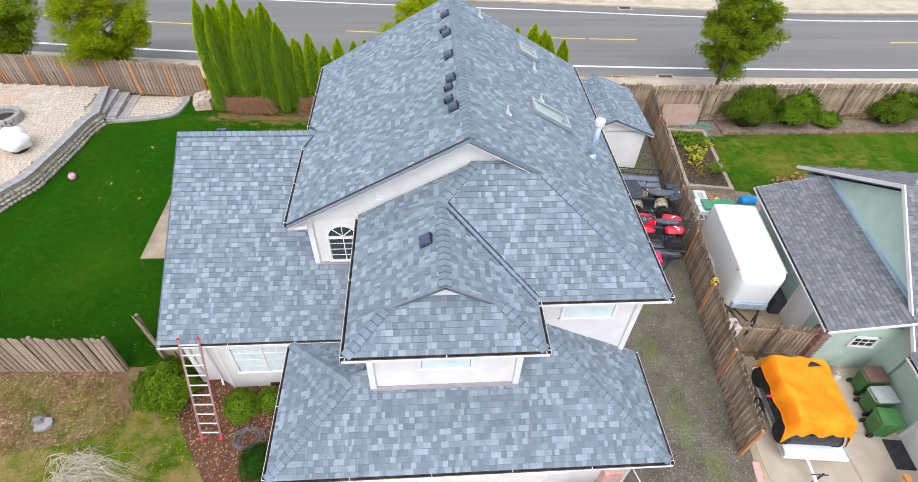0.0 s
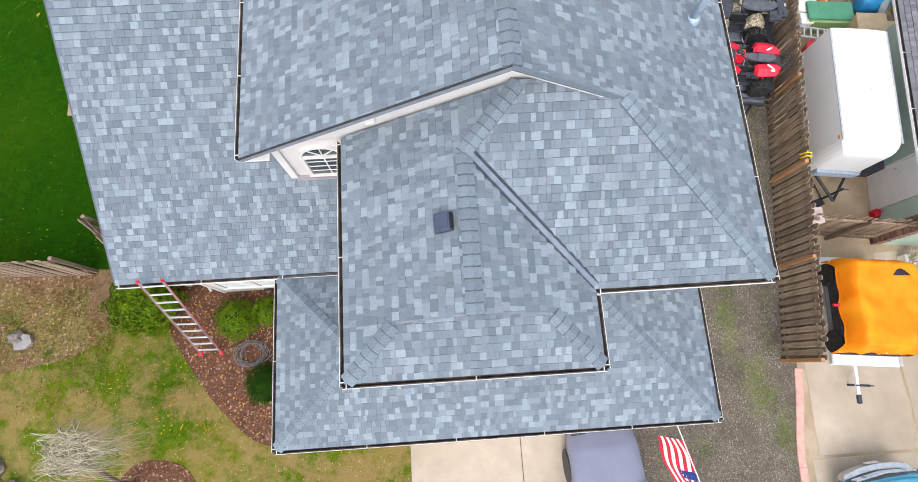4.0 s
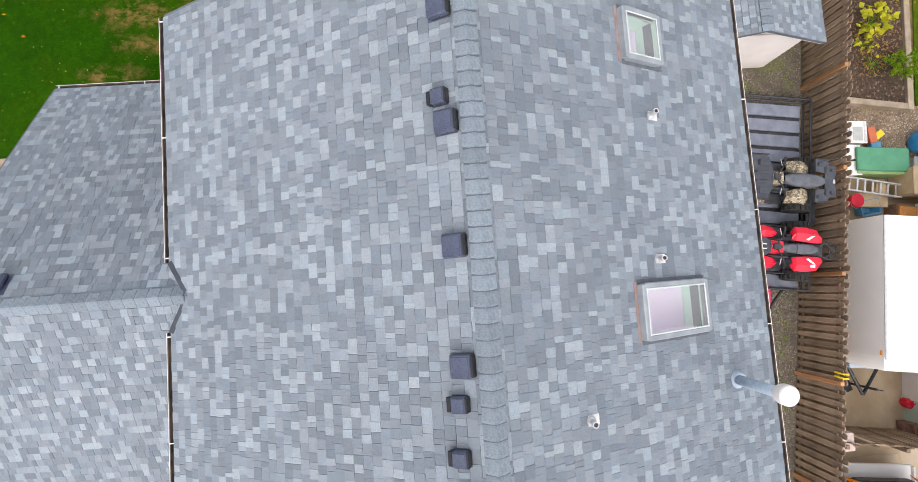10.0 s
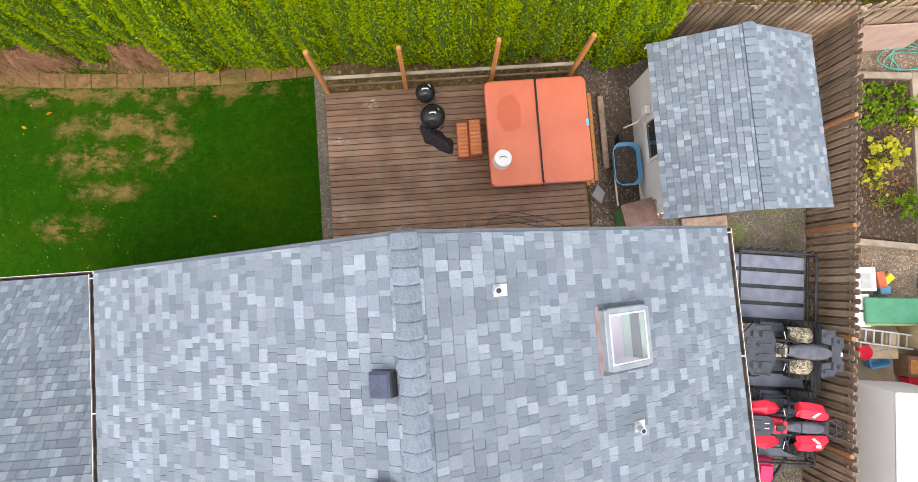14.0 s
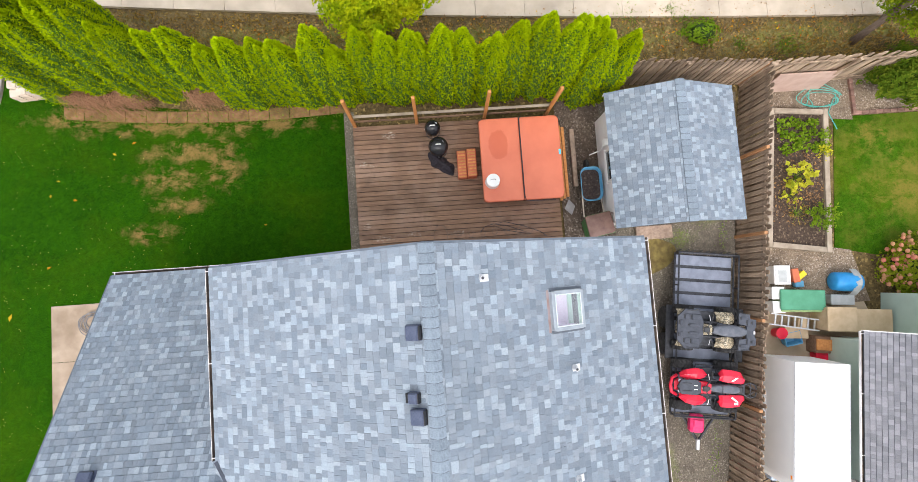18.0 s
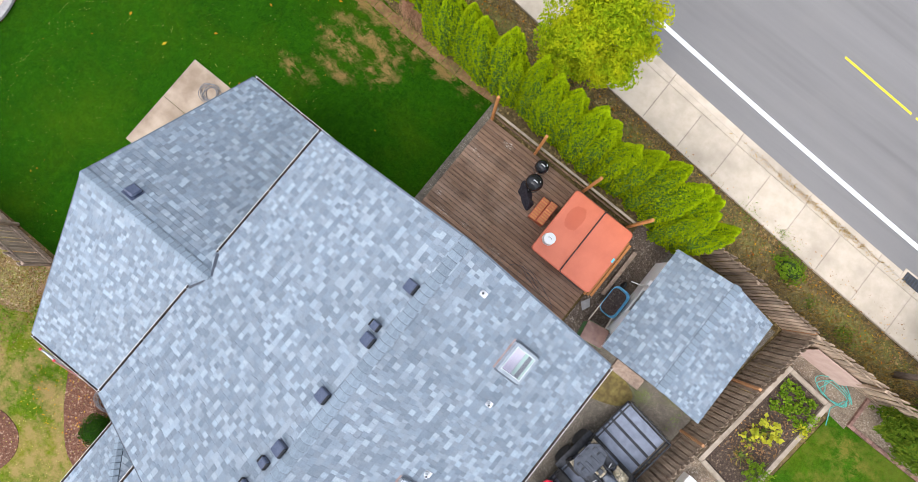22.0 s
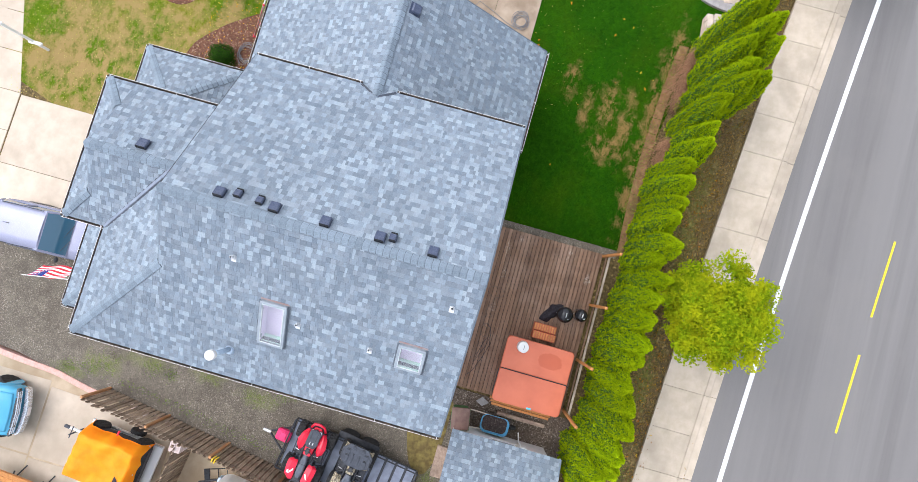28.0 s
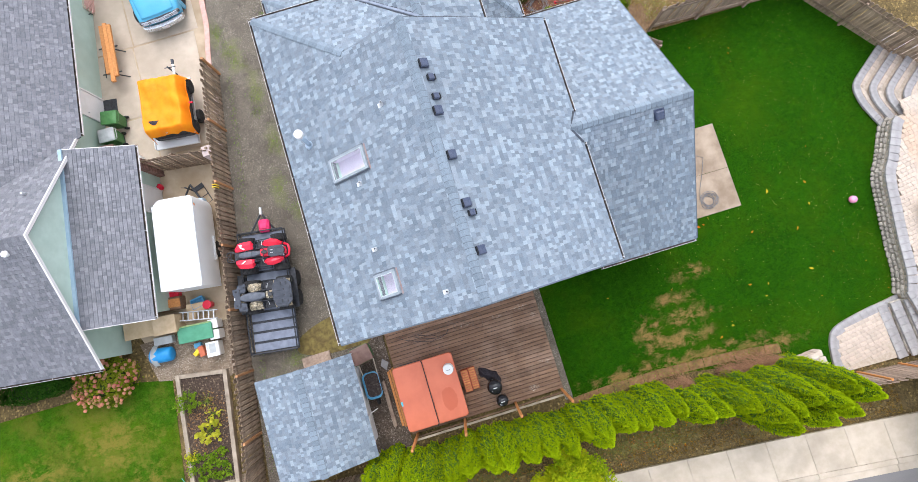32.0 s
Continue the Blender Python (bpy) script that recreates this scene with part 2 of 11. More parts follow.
ROCK = surf("garden_rock", (0.13, 0.112, 0.1), (0.24, 0.21, 0.19), 4, 40, 0.9, 0.6, 0.01, vary=0.2)
SAGE = surf("sage_green_siding", (0.45, 0.57, 0.49), (0.52, 0.64, 0.56), 2, 60, 0.65, 0.15, c=(0.41, 0.53, 0.45), scale2=0.6)
SAGEBLUE = surf("blue_grey_trim", (0.3, 0.42, 0.52), (0.38, 0.5, 0.6), 3, 60, 0.6)
TUBCOVER = None
TUBSIDE = surf("tub_red_panel", (0.5, 0.13, 0.06), (0.58, 0.17, 0.085), 4, 60, 0.6, c=(0.4, 0.1, 0.05), scale2=2)
BLACKVINYL = surf("black_vinyl", (0.02, 0.02, 0.024), (0.045, 0.045, 0.05), 9, 60, 0.5)
BLACKCLOTH = surf("dark_cover_cloth", (0.012, 0.01, 0.014), (0.035, 0.028, 0.036), 14, 60, 0.75)
BLACKSTEEL = surf("black_painted_steel", (0.025, 0.027, 0.032), (0.05, 0.053, 0.062), 9, 60, 0.45, metal=0.2)
ENAMEL = surf("black_enamel", (0.012, 0.012, 0.014), (0.025, 0.025, 0.028), 6, 60, 0.18, 0.05)
TRAILERDECK = surf("grey_trailer_plank", (0.15, 0.17, 0.22), (0.21, 0.235, 0.3), 4, 70, 0.6, vary=0.1)
RUBBER = surf("tyre_rubber", (0.018, 0.018, 0.019), (0.04, 0.04, 0.041), 9, 60, 0.85, 0.4)
RED = surf("red_plastic", (0.68, 0.013, 0.042), (0.8, 0.023, 0.06), 4, 70, 0.35, 0.05)
PINK = surf("pink_red_cover", (0.7, 0.02, 0.12), (0.8, 0.05, 0.18), 6, 70, 0.5)
GREYPLASTIC = surf("charcoal_plastic", (0.04, 0.046, 0.06), (0.062, 0.07, 0.09), 7, 80, 0.55, 0.15)
SEATVINYL = surf("grey_seat_vinyl", (0.075, 0.085, 0.105), (0.115, 0.125, 0.15), 9, 90, 0.6)
WHITEGEL = surf("white_trailer_skin", (0.84, 0.85, 0.86), (0.88, 0.885, 0.89), 1.5, 60, 0.4, 0.05, c=(0.8, 0.81, 0.82), scale2=0.6)
WHITEPLASTIC = surf("white_plastic", (0.78, 0.78, 0.77), (0.84, 0.84, 0.83), 6, 60, 0.45)
TARP = surf("orange_tarp", (0.9, 0.22, 0.003), (0.95, 0.28, 0.006), 3, 60, 0.6, 0.1, c=(0.94, 0.38, 0.012), scale2=1.2, spec=0.2)
BINGREEN = surf("green_bin_plastic", (0.05, 0.16, 0.045), (0.08, 0.22, 0.065), 5, 70, 0.5)
BINBROWN = surf("brown_bin_lid", (0.15, 0.085, 0.07), (0.21, 0.125, 0.1), 5, 70, 0.5)
BINGREY = surf("grey_bin_lid", (0.36, 0.38, 0.38), (0.46, 0.48, 0.48), 5, 70, 0.5)
BLUEPLASTIC = surf("blue_plastic", (0.02, 0.25, 0.6), (0.035, 0.32, 0.68), 5, 70, 0.4)
BARROWBLUE = surf("blue_barrow_rim", (0.1, 0.33, 0.55), (0.14, 0.4, 0.62), 5, 70, 0.5)
GREENLID = surf("green_box_lid", (0.07, 0.26, 0.15), (0.09, 0.31, 0.19), 4, 70, 0.5)
OLIVE = surf("olive_painted_side", (0.25, 0.38, 0.16), (0.32, 0.45, 0.2), 4, 70, 0.6)
CARDBOARD = surf("tan_board", (0.52, 0.38, 0.23), (0.64, 0.49, 0.32), 3, 60, 0.8)
YELLOW = surf("yellow_plastic", (0.8, 0.55, 0.02), (0.88, 0.64, 0.04), 6, 60, 0.45)
HOSETEAL = surf("teal_hose", (0.06, 0.36, 0.3), (0.12, 0.45, 0.38), 9, 60, 0.45)
HOSEGREY = surf("grey_hose", (0.13, 0.13, 0.14), (0.22, 0.22, 0.23), 9, 60, 0.55)
CORDBROWN = surf("brown_cord", (0.12, 0.09, 0.07), (0.2, 0.15, 0.12), 9, 60, 0.7)
CARSILVER = surf("lilac_silver_car_paint", (0.24, 0.25, 0.35), (0.28, 0.29, 0.39), 1.0, 200, 0.22, 0.02, metal=0.15)
CARBLUE = surf("bright_blue_car_paint", (0.08, 0.34, 0.52), (0.1, 0.39, 0.59), 1.0, 200, 0.2, 0.02)
DARKTRIM = surf("dark_trim", (0.025, 0.027, 0.03), (0.05, 0.052, 0.056), 6, 70, 0.5)
CHROME = surf("dull_chrome", (0.55, 0.6, 0.66), (0.66, 0.7, 0.76), 6, 70, 0.25, 0.03, metal=0.8)
BARK = surf("tree_bark", (0.14, 0.1, 0.075), (0.24, 0.18, 0.14), 9, 40, 0.9, 0.7, 0.01, stretch=(3, 3, 0.6))
DRYTWIG = surf("dry_twigs", (0.27, 0.13, 0.07), (0.46, 0.26, 0.15), 9, 60, 0.9, vary=0.25)
PALETWIG = surf("pale_dry_grass", (0.42, 0.38, 0.28), (0.56, 0.5, 0.38), 9, 60, 0.9, vary=0.2)
FLAGRED = surf("flag_red", (0.6, 0.02, 0.04), (0.68, 0.03, 0.05), 6, 70, 0.7)
FLAGBLUE = surf("flag_blue", (0.02, 0.04, 0.22), (0.03, 0.06, 0.27), 6, 70, 0.7)
PINKBALL = surf("pink_ball", (0.75, 0.18, 0.36), (0.85, 0.45, 0.6), 9, 60, 0.4)
CYAN = surf("cyan_tag", (0.15, 0.6, 0.72), (0.2, 0.66, 0.78), 6, 60, 0.5)


def camo_material():
    m, nt = material("camouflage_plastic")
    col = ramp_mix(nt, noise_fac(nt, 14, 4, 0.48, 0.53), (0.36, 0.3, 0.2), (0.14, 0.12, 0.08))
    col = ramp_mix(nt, noise_fac(nt, 22, 3, 0.55, 0.6), col, (0.55, 0.5, 0.38))
    col = ramp_mix(nt, noise_fac(nt, 31, 2, 0.6, 0.64), col, (0.03, 0.03, 0.025))
    finish(nt, col, 0.5)
    return m


CAMO = camo_material()


def foliage(name, a, b, c, rough=0.55):
    m, nt = material(name)
    r = piece_random(nt)
    col = ramp_mix(nt, r, a, b)
    col = ramp_mix(nt, math_node(nt, "MULTIPLY", noise_fac(nt, 1.6, 3, 0.42, 0.65), 0.7), col, c)
    hsv = nt.nodes.new("ShaderNodeHueSaturation")
    nt.links.new(col, hsv.inputs["Color"])
    nt.links.new(math_node(nt, "ADD", 0.9, math_node(nt, "MULTIPLY", nt.nodes.new("ShaderNodeObjectInfo").outputs["Random"], 0.2)), hsv.inputs["Value"])
    col = hsv.outputs[0]
    bs = finish(nt, col, 0.8, spec=0.02)
    tr = nt.nodes.new("ShaderNodeBsdfTranslucent")
    nt.links.new(col, tr.inputs["Color"])
    mx = nt.nodes.new("ShaderNodeMixShader")
    mx.inputs[0].default_value = 0.36
    nt.links.new(bs.outputs[0], mx.inputs[1])
    nt.links.new(tr.outputs[0], mx.inputs[2])
    nt.links.new(mx.outputs[0], nt.nodes["Material Output"].inputs["Surface"])
    return m


ARBOR = foliage("arborvitae_leaf", (0.26, 0.4, 0.001), (0.56, 0.67, 0.003), (0.45, 0.57, 0.002))
# Inner foliage, darker than the leaf so its colour holds the shade between sprays.
ARBORSHADED = surf("arborvitae_shaded_growth", (0.035, 0.1, 0.003), (0.16, 0.3, 0.005), 34, 120, 0.9, 0.9, 0.02, c=(0.05, 0.12, 0.004), scale2=5)
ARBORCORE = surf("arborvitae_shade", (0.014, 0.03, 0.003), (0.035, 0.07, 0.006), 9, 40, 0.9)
MAPLE = foliage("street_tree_leaf", (0.16, 0.26, 0.004), (0.33, 0.41, 0.006), (0.47, 0.46, 0.006))
MAPLEDARK = foliage("green_tree_leaf", (0.09, 0.165, 0.006), (0.22, 0.29, 0.014), (0.27, 0.31, 0.014))
BUSHLEAF = foliage("shrub_leaf", (0.08, 0.17, 0.008), (0.25, 0.36, 0.025), (0.16, 0.26, 0.012))
DARKLEAF = foliage("dark_shrub_leaf", (0.02, 0.07, 0.008), (0.06, 0.14, 0.016), (0.035, 0.09, 0.01))
FENCELEAF = foliage("olive_shrub_leaf", (0.05, 0.115, 0.008), (0.2, 0.25, 0.022), (0.1, 0.17, 0.012))
YELLOWLEAF = foliage("yellowing_shrub_leaf", (0.16, 0.22, 0.012), (0.36, 0.4, 0.03), (0.25, 0.3, 0.02))
SQUASHLEAF = foliage("squash_leaf", (0.33, 0.38, 0.03), (0.6, 0.55, 0.05), (0.45, 0.43, 0.04))
LIMELEAF = foliage("yellow_green_leaf", (0.42, 0.45, 0.02), (0.62, 0.58, 0.04), (0.5, 0.5, 0.03))
HYDRANGEA = foliage("faded_flower_heads", (0.56, 0.17, 0.14), (0.72, 0.34, 0.22), (0.5, 0.36, 0.15))
LITTER = foliage("fallen_leaves", (0.5, 0.12, 0.01), (0.7, 0.5, 0.03), (0.6, 0.25, 0.02), 0.8)
DRYGRASS = foliage("dry_verge_grass", (0.34, 0.19, 0.045), (0.26, 0.2, 0.035), (0.45, 0.29, 0.1), 0.8)
WEED = foliage("green_weed", (0.12, 0.24, 0.02), (0.26, 0.4, 0.05), (0.2, 0.3, 0.03))
FLOWERBITS = foliage("yellow_fallen_leaves", (0.45, 0.42, 0.06), (0.6, 0.55, 0.2), (0.5, 0.45, 0.1), 0.8)


def spot(nt, cx, cy, rx, ry, edge=0.5, wob=0.5):
    """A soft-edged, ragged patch round a place on the ground: 1 inside, 0 outside."""
    g = nt.nodes.new("ShaderNodeTexCoord").outputs["Object"]
    m = nt.nodes.new("ShaderNodeMapping")
    m.vector_type = "TEXTURE"
    m.inputs["Location"].default_value, m.inputs["Scale"].default_value = (cx, cy, 0), (rx, ry, 1000)
    nt.links.new(g, m.inputs["Vector"])
    ln = nt.nodes.new("ShaderNodeVectorMath")
    ln.operation = "LENGTH"
    nt.links.new(m.outputs[0], ln.inputs[0])
    d = math_node(nt, "ADD", ln.outputs["Value"], math_node(nt, "MULTIPLY", noise_fac(nt, 2.4, 5, 0.2, 0.8, 0.65), 2 * wob))
    r = nt.nodes.new("ShaderNodeMapRange")
    r.inputs[1].default_value, r.inputs[2].default_value, r.inputs[3].default_value, r.inputs[4].default_value = 1 + wob, 1 + wob - edge, 0, 1
    nt.links.new(d, r.inputs[0])
    return r.outputs[0]


def lawn_material(name, a, b, dry, spots, dryfac=0.0, rough=0.9):
    m, nt = material(name)
    col = ramp_mix(nt, noise_fac(nt, 30, 4, 0.25, 0.75, 0.75), a, b)
    col = ramp_mix(nt, math_node(nt, "MULTIPLY", noise_fac(nt, 0.7, 5, 0.4, 0.68, 0.6), 0.75), col, tuple(v * 0.68 for v in a))
    col = ramp_mix(nt, math_node(nt, "MULTIPLY", noise_fac(nt, 4.5, 5, 0.45, 0.7, 0.7, dist=0.6), 0.55), col, tuple(v * 1.35 for v in b))
    col = ramp_mix(nt, math_node(nt, "MULTIPLY", noise_fac(nt, 0.35, 5, 0.47, 0.7, 0.65), 0.6), col, (b[0] * 2.3, b[1] * 1.3, b[2] * 1.5))
    col = ramp_mix(nt, math_node(nt, "MULTIPLY", noise_fac(nt, 13, 5, 0.5, 0.7, 0.75, dist=1.0), 0.45), col, (b[0] * 1.8, b[1] * 1.5, b[2] * 2))
    col = ramp_mix(nt, math_node(nt, "MULTIPLY", noise_fac(nt, 9, 4, 0.5, 0.72, 0.7), 0.5), col, tuple(v * 0.5 for v in a))
    col = ramp_mix(nt, math_node(nt, "MULTIPLY", noise_fac(nt, 110, 2, 0.55, 0.8), 0.45), col, tuple(v * 0.4 for v in a))
    if dryfac:
        col = ramp_mix(nt, math_node(nt, "MULTIPLY", noise_fac(nt, 0.75, 7, 0.45, 0.58, 0.75), dryfac), col, dry)
    streaks = noise_fac(nt, 1.0, 6, 0.44, 0.57, 0.72, stretched(nt, 1.6, 2.4, 1), 0.3)
    for cx, cy, rx, ry in spots:
        s = math_node(nt, "MULTIPLY", spot(nt, cx, cy, rx * 0.9, ry * 0.9, 0.7, 0.6), 0.8)
        s = math_node(nt, "MULTIPLY", s, streaks)
        s = math_node(nt, "MULTIPLY", s, noise_fac(nt, 16, 4, 0.2, 0.5, 0.7))
        col = ramp_mix(nt, s, col, dry)
    b_ = finish(nt, col, rough, noise_fac(nt, 55, 4, 0.2, 0.8, 0.75), 1.0, 0.03, 0, 0.05)
    b_.inputs["Sheen Weight"].default_value, b_.inputs["Sheen Roughness"].default_value = 0.16, 0.35
    b_.inputs["Sheen Tint"].default_value = (0.1, 0.5, 0.01, 1)
    return m


LAWN = lawn_material("lush_lawn", (0.006, 0.042, 0.0006), (0.025, 0.098, 0.0008), (0.34, 0.19, 0.075),
                     [(-7.2, 17.0, 1.75, 0.5), (-7.0, 16.25, 1.1, 0.36), (-7.85, 15.45, 1.0, 0.42), (-6.6, 17.8, 2.0, 0.5), (-5.6, 17.2, 0.7, 0.9), (-7.4, 18.7, 4.0, 0.5), (-4.6, 18.5, 2.6, 0.45), (-9.9, 19.1, 1.6, 0.45), (-13.0, 19.6, 0.7, 0.5)])
LAWN_FRONT = lawn_material("patchy_front_lawn", (0.045, 0.115, 0.003), (0.145, 0.22, 0.01), (0.4, 0.27, 0.11), [(-4.6, 0.6, 1.9, 1.6), (-9.0, 4.4, 2.6, 1.0), (-2.8, 0.2, 1.8, 1.6), (-3.6, -2.4, 2.6, 2.6), (-3.2, -2.9, 2.4, 2.2), (-3.0, -1.2, 1.9, 1.6), (-6.5, -2.0, 2.2, 2.0), (-9.2, 0.4, 1.5, 1.2)], 0.85)
LAWN_NEIGHBOUR = lawn_material("neighbour_lawn", (0.02, 0.08, 0.002), (0.062, 0.15, 0.005), (0.26, 0.2, 0.04), [(15.5, 15.4, 2.4, 1.6), (19, 15.8, 2.8, 1.2), (14.4, 17.0, 1.4, 0.7)], 0.3)


def gravel_material(name, a, b, c, moss=(), scale=42):
    m, nt = material(name)
    v = nt.nodes.new("ShaderNodeTexVoronoi")
    v.inputs["Scale"].default_value = scale
    nt.links.new(nt.nodes.new("ShaderNodeTexCoord").outputs["Object"], v.inputs["Vector"])
    sep = nt.nodes.new("ShaderNodeSeparateColor")
    nt.links.new(v.outputs["Color"], sep.inputs[0])
    col = ramp_mix(nt, sep.outputs[0], a, b)
    bright = nt.nodes.new("ShaderNodeMapRange")
    bright.inputs[1].default_value, bright.inputs[2].default_value = 0.86, 0.95
    nt.links.new(sep.outputs[1], bright.inputs[0])
    col = ramp_mix(nt, bright.outputs[0], col, c)
    col = ramp_mix(nt, math_node(nt, "MULTIPLY", noise_fac(nt, 1.1, 6, 0.4, 0.66, 0.7), 0.6), col, tuple(x * 0.66 for x in a))
    col = ramp_mix(nt, math_node(nt, "MULTIPLY", noise_fac(nt, 2.6, 6, 0.5, 0.7, 0.72, dist=0.5), 0.4), col, tuple(x * 0.9 for x in b))
    for cx, cy, rx, ry in moss:
        s = math_node(nt, "MULTIPLY", spot(nt, cx, cy, rx, ry, 0.9, 0.7), noise_fac(nt, 7, 5, 0.3, 0.62, 0.75))
        col = ramp_mix(nt, math_node(nt, "MULTIPLY", s, 0.5), col, (0.19, 0.24, 0.03))
    finish(nt, col, 0.9, v.outputs["Distance"], 0.9, 0.02, 0, 0.3)
    return m


GRAVEL = gravel_material("dark_gravel", (0.108, 0.092, 0.07), (0.225, 0.194, 0.152), (0.39, 0.345, 0.29),
                         [(6.4, 3.4, 0.4, 1.1), (6.9, 1.8, 0.5, 1.0), (6.2, 5.6, 0.5, 0.9), (6.6, 7.6, 0.4, 1.0), (7.4, 0.7, 0.3, 0.9), (6.0, 8.6, 0.5, 0.5), (8.6, 15.0, 0.6, 0.6), (7.6, 14.2, 0.7, 0.4)])
RIVERROCK = gravel_material("river_gravel", (0.075, 0.055, 0.042), (0.19, 0.145, 0.11), (0.36, 0.3, 0.25), (), 30)
PEAGRAVEL = gravel_material("tan_pea_gravel", (0.15, 0.11, 0.075), (0.36, 0.28, 0.2), (0.56, 0.48, 0.4), (), 36)
MULCH = gravel_material("bark_mulch", (0.09, 0.038, 0.022), (0.2, 0.09, 0.052), (0.4, 0.28, 0.2), (), 24)
SOIL = gravel_material("dark_garden_soil", (0.04, 0.028, 0.025), (0.075, 0.055, 0.048), (0.12, 0.095, 0.08), (), 24)
BEDSOIL = gravel_material("crumbly_bed_soil", (0.045, 0.03, 0.022), (0.1, 0.068, 0.048), (0.22, 0.165, 0.115), (), 22)
VERGE = gravel_material("verge_dirt", (0.08, 0.056, 0.022), (0.19, 0.135, 0.05), (0.34, 0.24, 0.09),
                        [(6, 20.4, 3, 0.8), (-4, 21.0, 5, 0.6), (12, 20.2, 3, 0.7), (17, 20.4, 4, 0.5), (2, 20.8, 2, 0.5), (-11, 21.9, 3, 0.5)], 16)
BEDSCRUB = gravel_material("scrubby_bed", (0.12, 0.068, 0.034), (0.25, 0.155, 0.08), (0.42, 0.3, 0.2), [(-12.4, 5.0, 1.8, 0.7), (-10.2, 4.3, 2.0, 1.1), (-11.5, 2.8, 1.2, 0.9)], 18)


def tub_material(name, wet):
    """Padded vinyl; wet: one half has a darker round mark."""
    m, nt = material(name)
    col = ramp_mix(nt, noise_fac(nt, 1.3, 4), (0.62, 0.155, 0.08), (0.7, 0.19, 0.1))
    if wet:
        col = ramp_mix(nt, math_node(nt, "MULTIPLY", spot(nt, -0.05, 0.42, 0.3, 0.42, 0.1, 0.2), 0.55), col, (0.52, 0.09, 0.03))
    finish(nt, col, 0.45, noise_fac(nt, 220, 2), 0.15, 0.002)
    return m


def deck_material():
    """Brown boards with long grain, grey sun-bleached stretches, dark damp stretches and a few scraped pale marks."""
    m, nt = material("worn_deck_wood")
    grain = noise_fac(nt, 3.0, 5, 0.3, 0.7, 0.65, stretched(nt, 0.5, 6, 6))
    col = ramp_mix(nt, grain, (0.165, 0.096, 0.062), (0.29, 0.178, 0.115))
    col = ramp_mix(nt, math_node(nt, "MULTIPLY", noise_fac(nt, 0.8, 5, 0.48, 0.7, 0.65), 0.6), col, (0.36, 0.25, 0.19))
    col = ramp_mix(nt, math_node(nt, "MULTIPLY", noise_fac(nt, 1.3, 5, 0.52, 0.72, 0.7), 0.55), col, (0.1, 0.062, 0.042))
    fine = noise_fac(nt, 20, 5, 0.5, 0.62, 0.75, stretched(nt, 0.6, 1.2, 1))
    for cx, cy, rx, ry, k in ((-0.75, 17.85, 0.26, 0.16, 0.95), (-1.58, 17.05, 0.16, 0.1, 0.7), (-1.3, 16.98, 0.16, 0.08, 0.6), (-0.2, 14.9, 0.3, 0.12, 0.4), (-1.1, 14.8, 0.4, 0.14, 0.45), (1.1, 14.85, 0.3, 0.1, 0.35), (-1.6, 15.2, 0.14, 0.1, 0.5)):
        sc = math_node(nt, "MULTIPLY", math_node(nt, "MULTIPLY", spot(nt, cx, cy, rx, ry, 0.5, 0.5), fine), k)
        col = ramp_mix(nt, sc, col, (0.66, 0.6, 0.52))
    hsv = nt.nodes.new("ShaderNodeHueSaturation")
    nt.links.new(col, hsv.inputs["Color"])
    nt.links.new(math_node(nt, "ADD", 0.8, math_node(nt, "MULTIPLY", piece_random(nt), 0.42)), hsv.inputs["Value"])
    finish(nt, hsv.outputs[0], 0.82, grain, 0.5, 0.004, 0, 0.3)
    return m


DECKWOOD = deck_material()
TUBCOVER = tub_material("orange_red_tub_cover", False)
TUBCOVER_WET = tub_material("orange_red_tub_cover_marked", True)


def glass_material(name, tint, rough=0.03):
    m, nt = material(name)
    finish(nt, tint, rough, spec=0.9)
    return m


GLASS = glass_material("window_glass", (0.035, 0.045, 0.05))
CARGLASS = glass_material("car_glass", (0.03, 0.1, 0.16), 0.05)


def skylight_material():
    m, nt = material("skylight_glass")
    b = finish(nt, (0.93, 0.95, 0.95), 0.02, spec=0.8)
    b.inputs["Transmission Weight"].default_value = 1.0
    b.inputs["IOR"].default_value = 1.9
    return m


SKYGLASS = skylight_material()
# Shaft colours that stand for greenish light and lilac sky reflection.
WELL = surf("skylight_shaft_green_light", (0.5, 0.73, 0.63), (0.58, 0.79, 0.69), 2, 40, 0.7)
LILACWELL = surf("skylight_shaft_lilac_light", (0.84, 0.7, 0.92), (0.88, 0.75, 0.95), 3, 40, 0.7)
OLDEDGE = surf("weathered_bed_board", (0.25, 0.2, 0.15), (0.36, 0.3, 0.23), 4, 60, 0.85, 0.4, c=(0.46, 0.38, 0.3), scale2=1.5)
BLINDS = surf("pale_window_blind", (0.6, 0.68, 0.7), (0.7, 0.77, 0.79), 3, 40, 0.5)

BARESOIL = surf("bare_brown_soil", (0.15, 0.09, 0.045), (0.24, 0.155, 0.085), 7, 60, 0.95, 0.6, 0.01, c=(0.1, 0.06, 0.03), scale2=3)


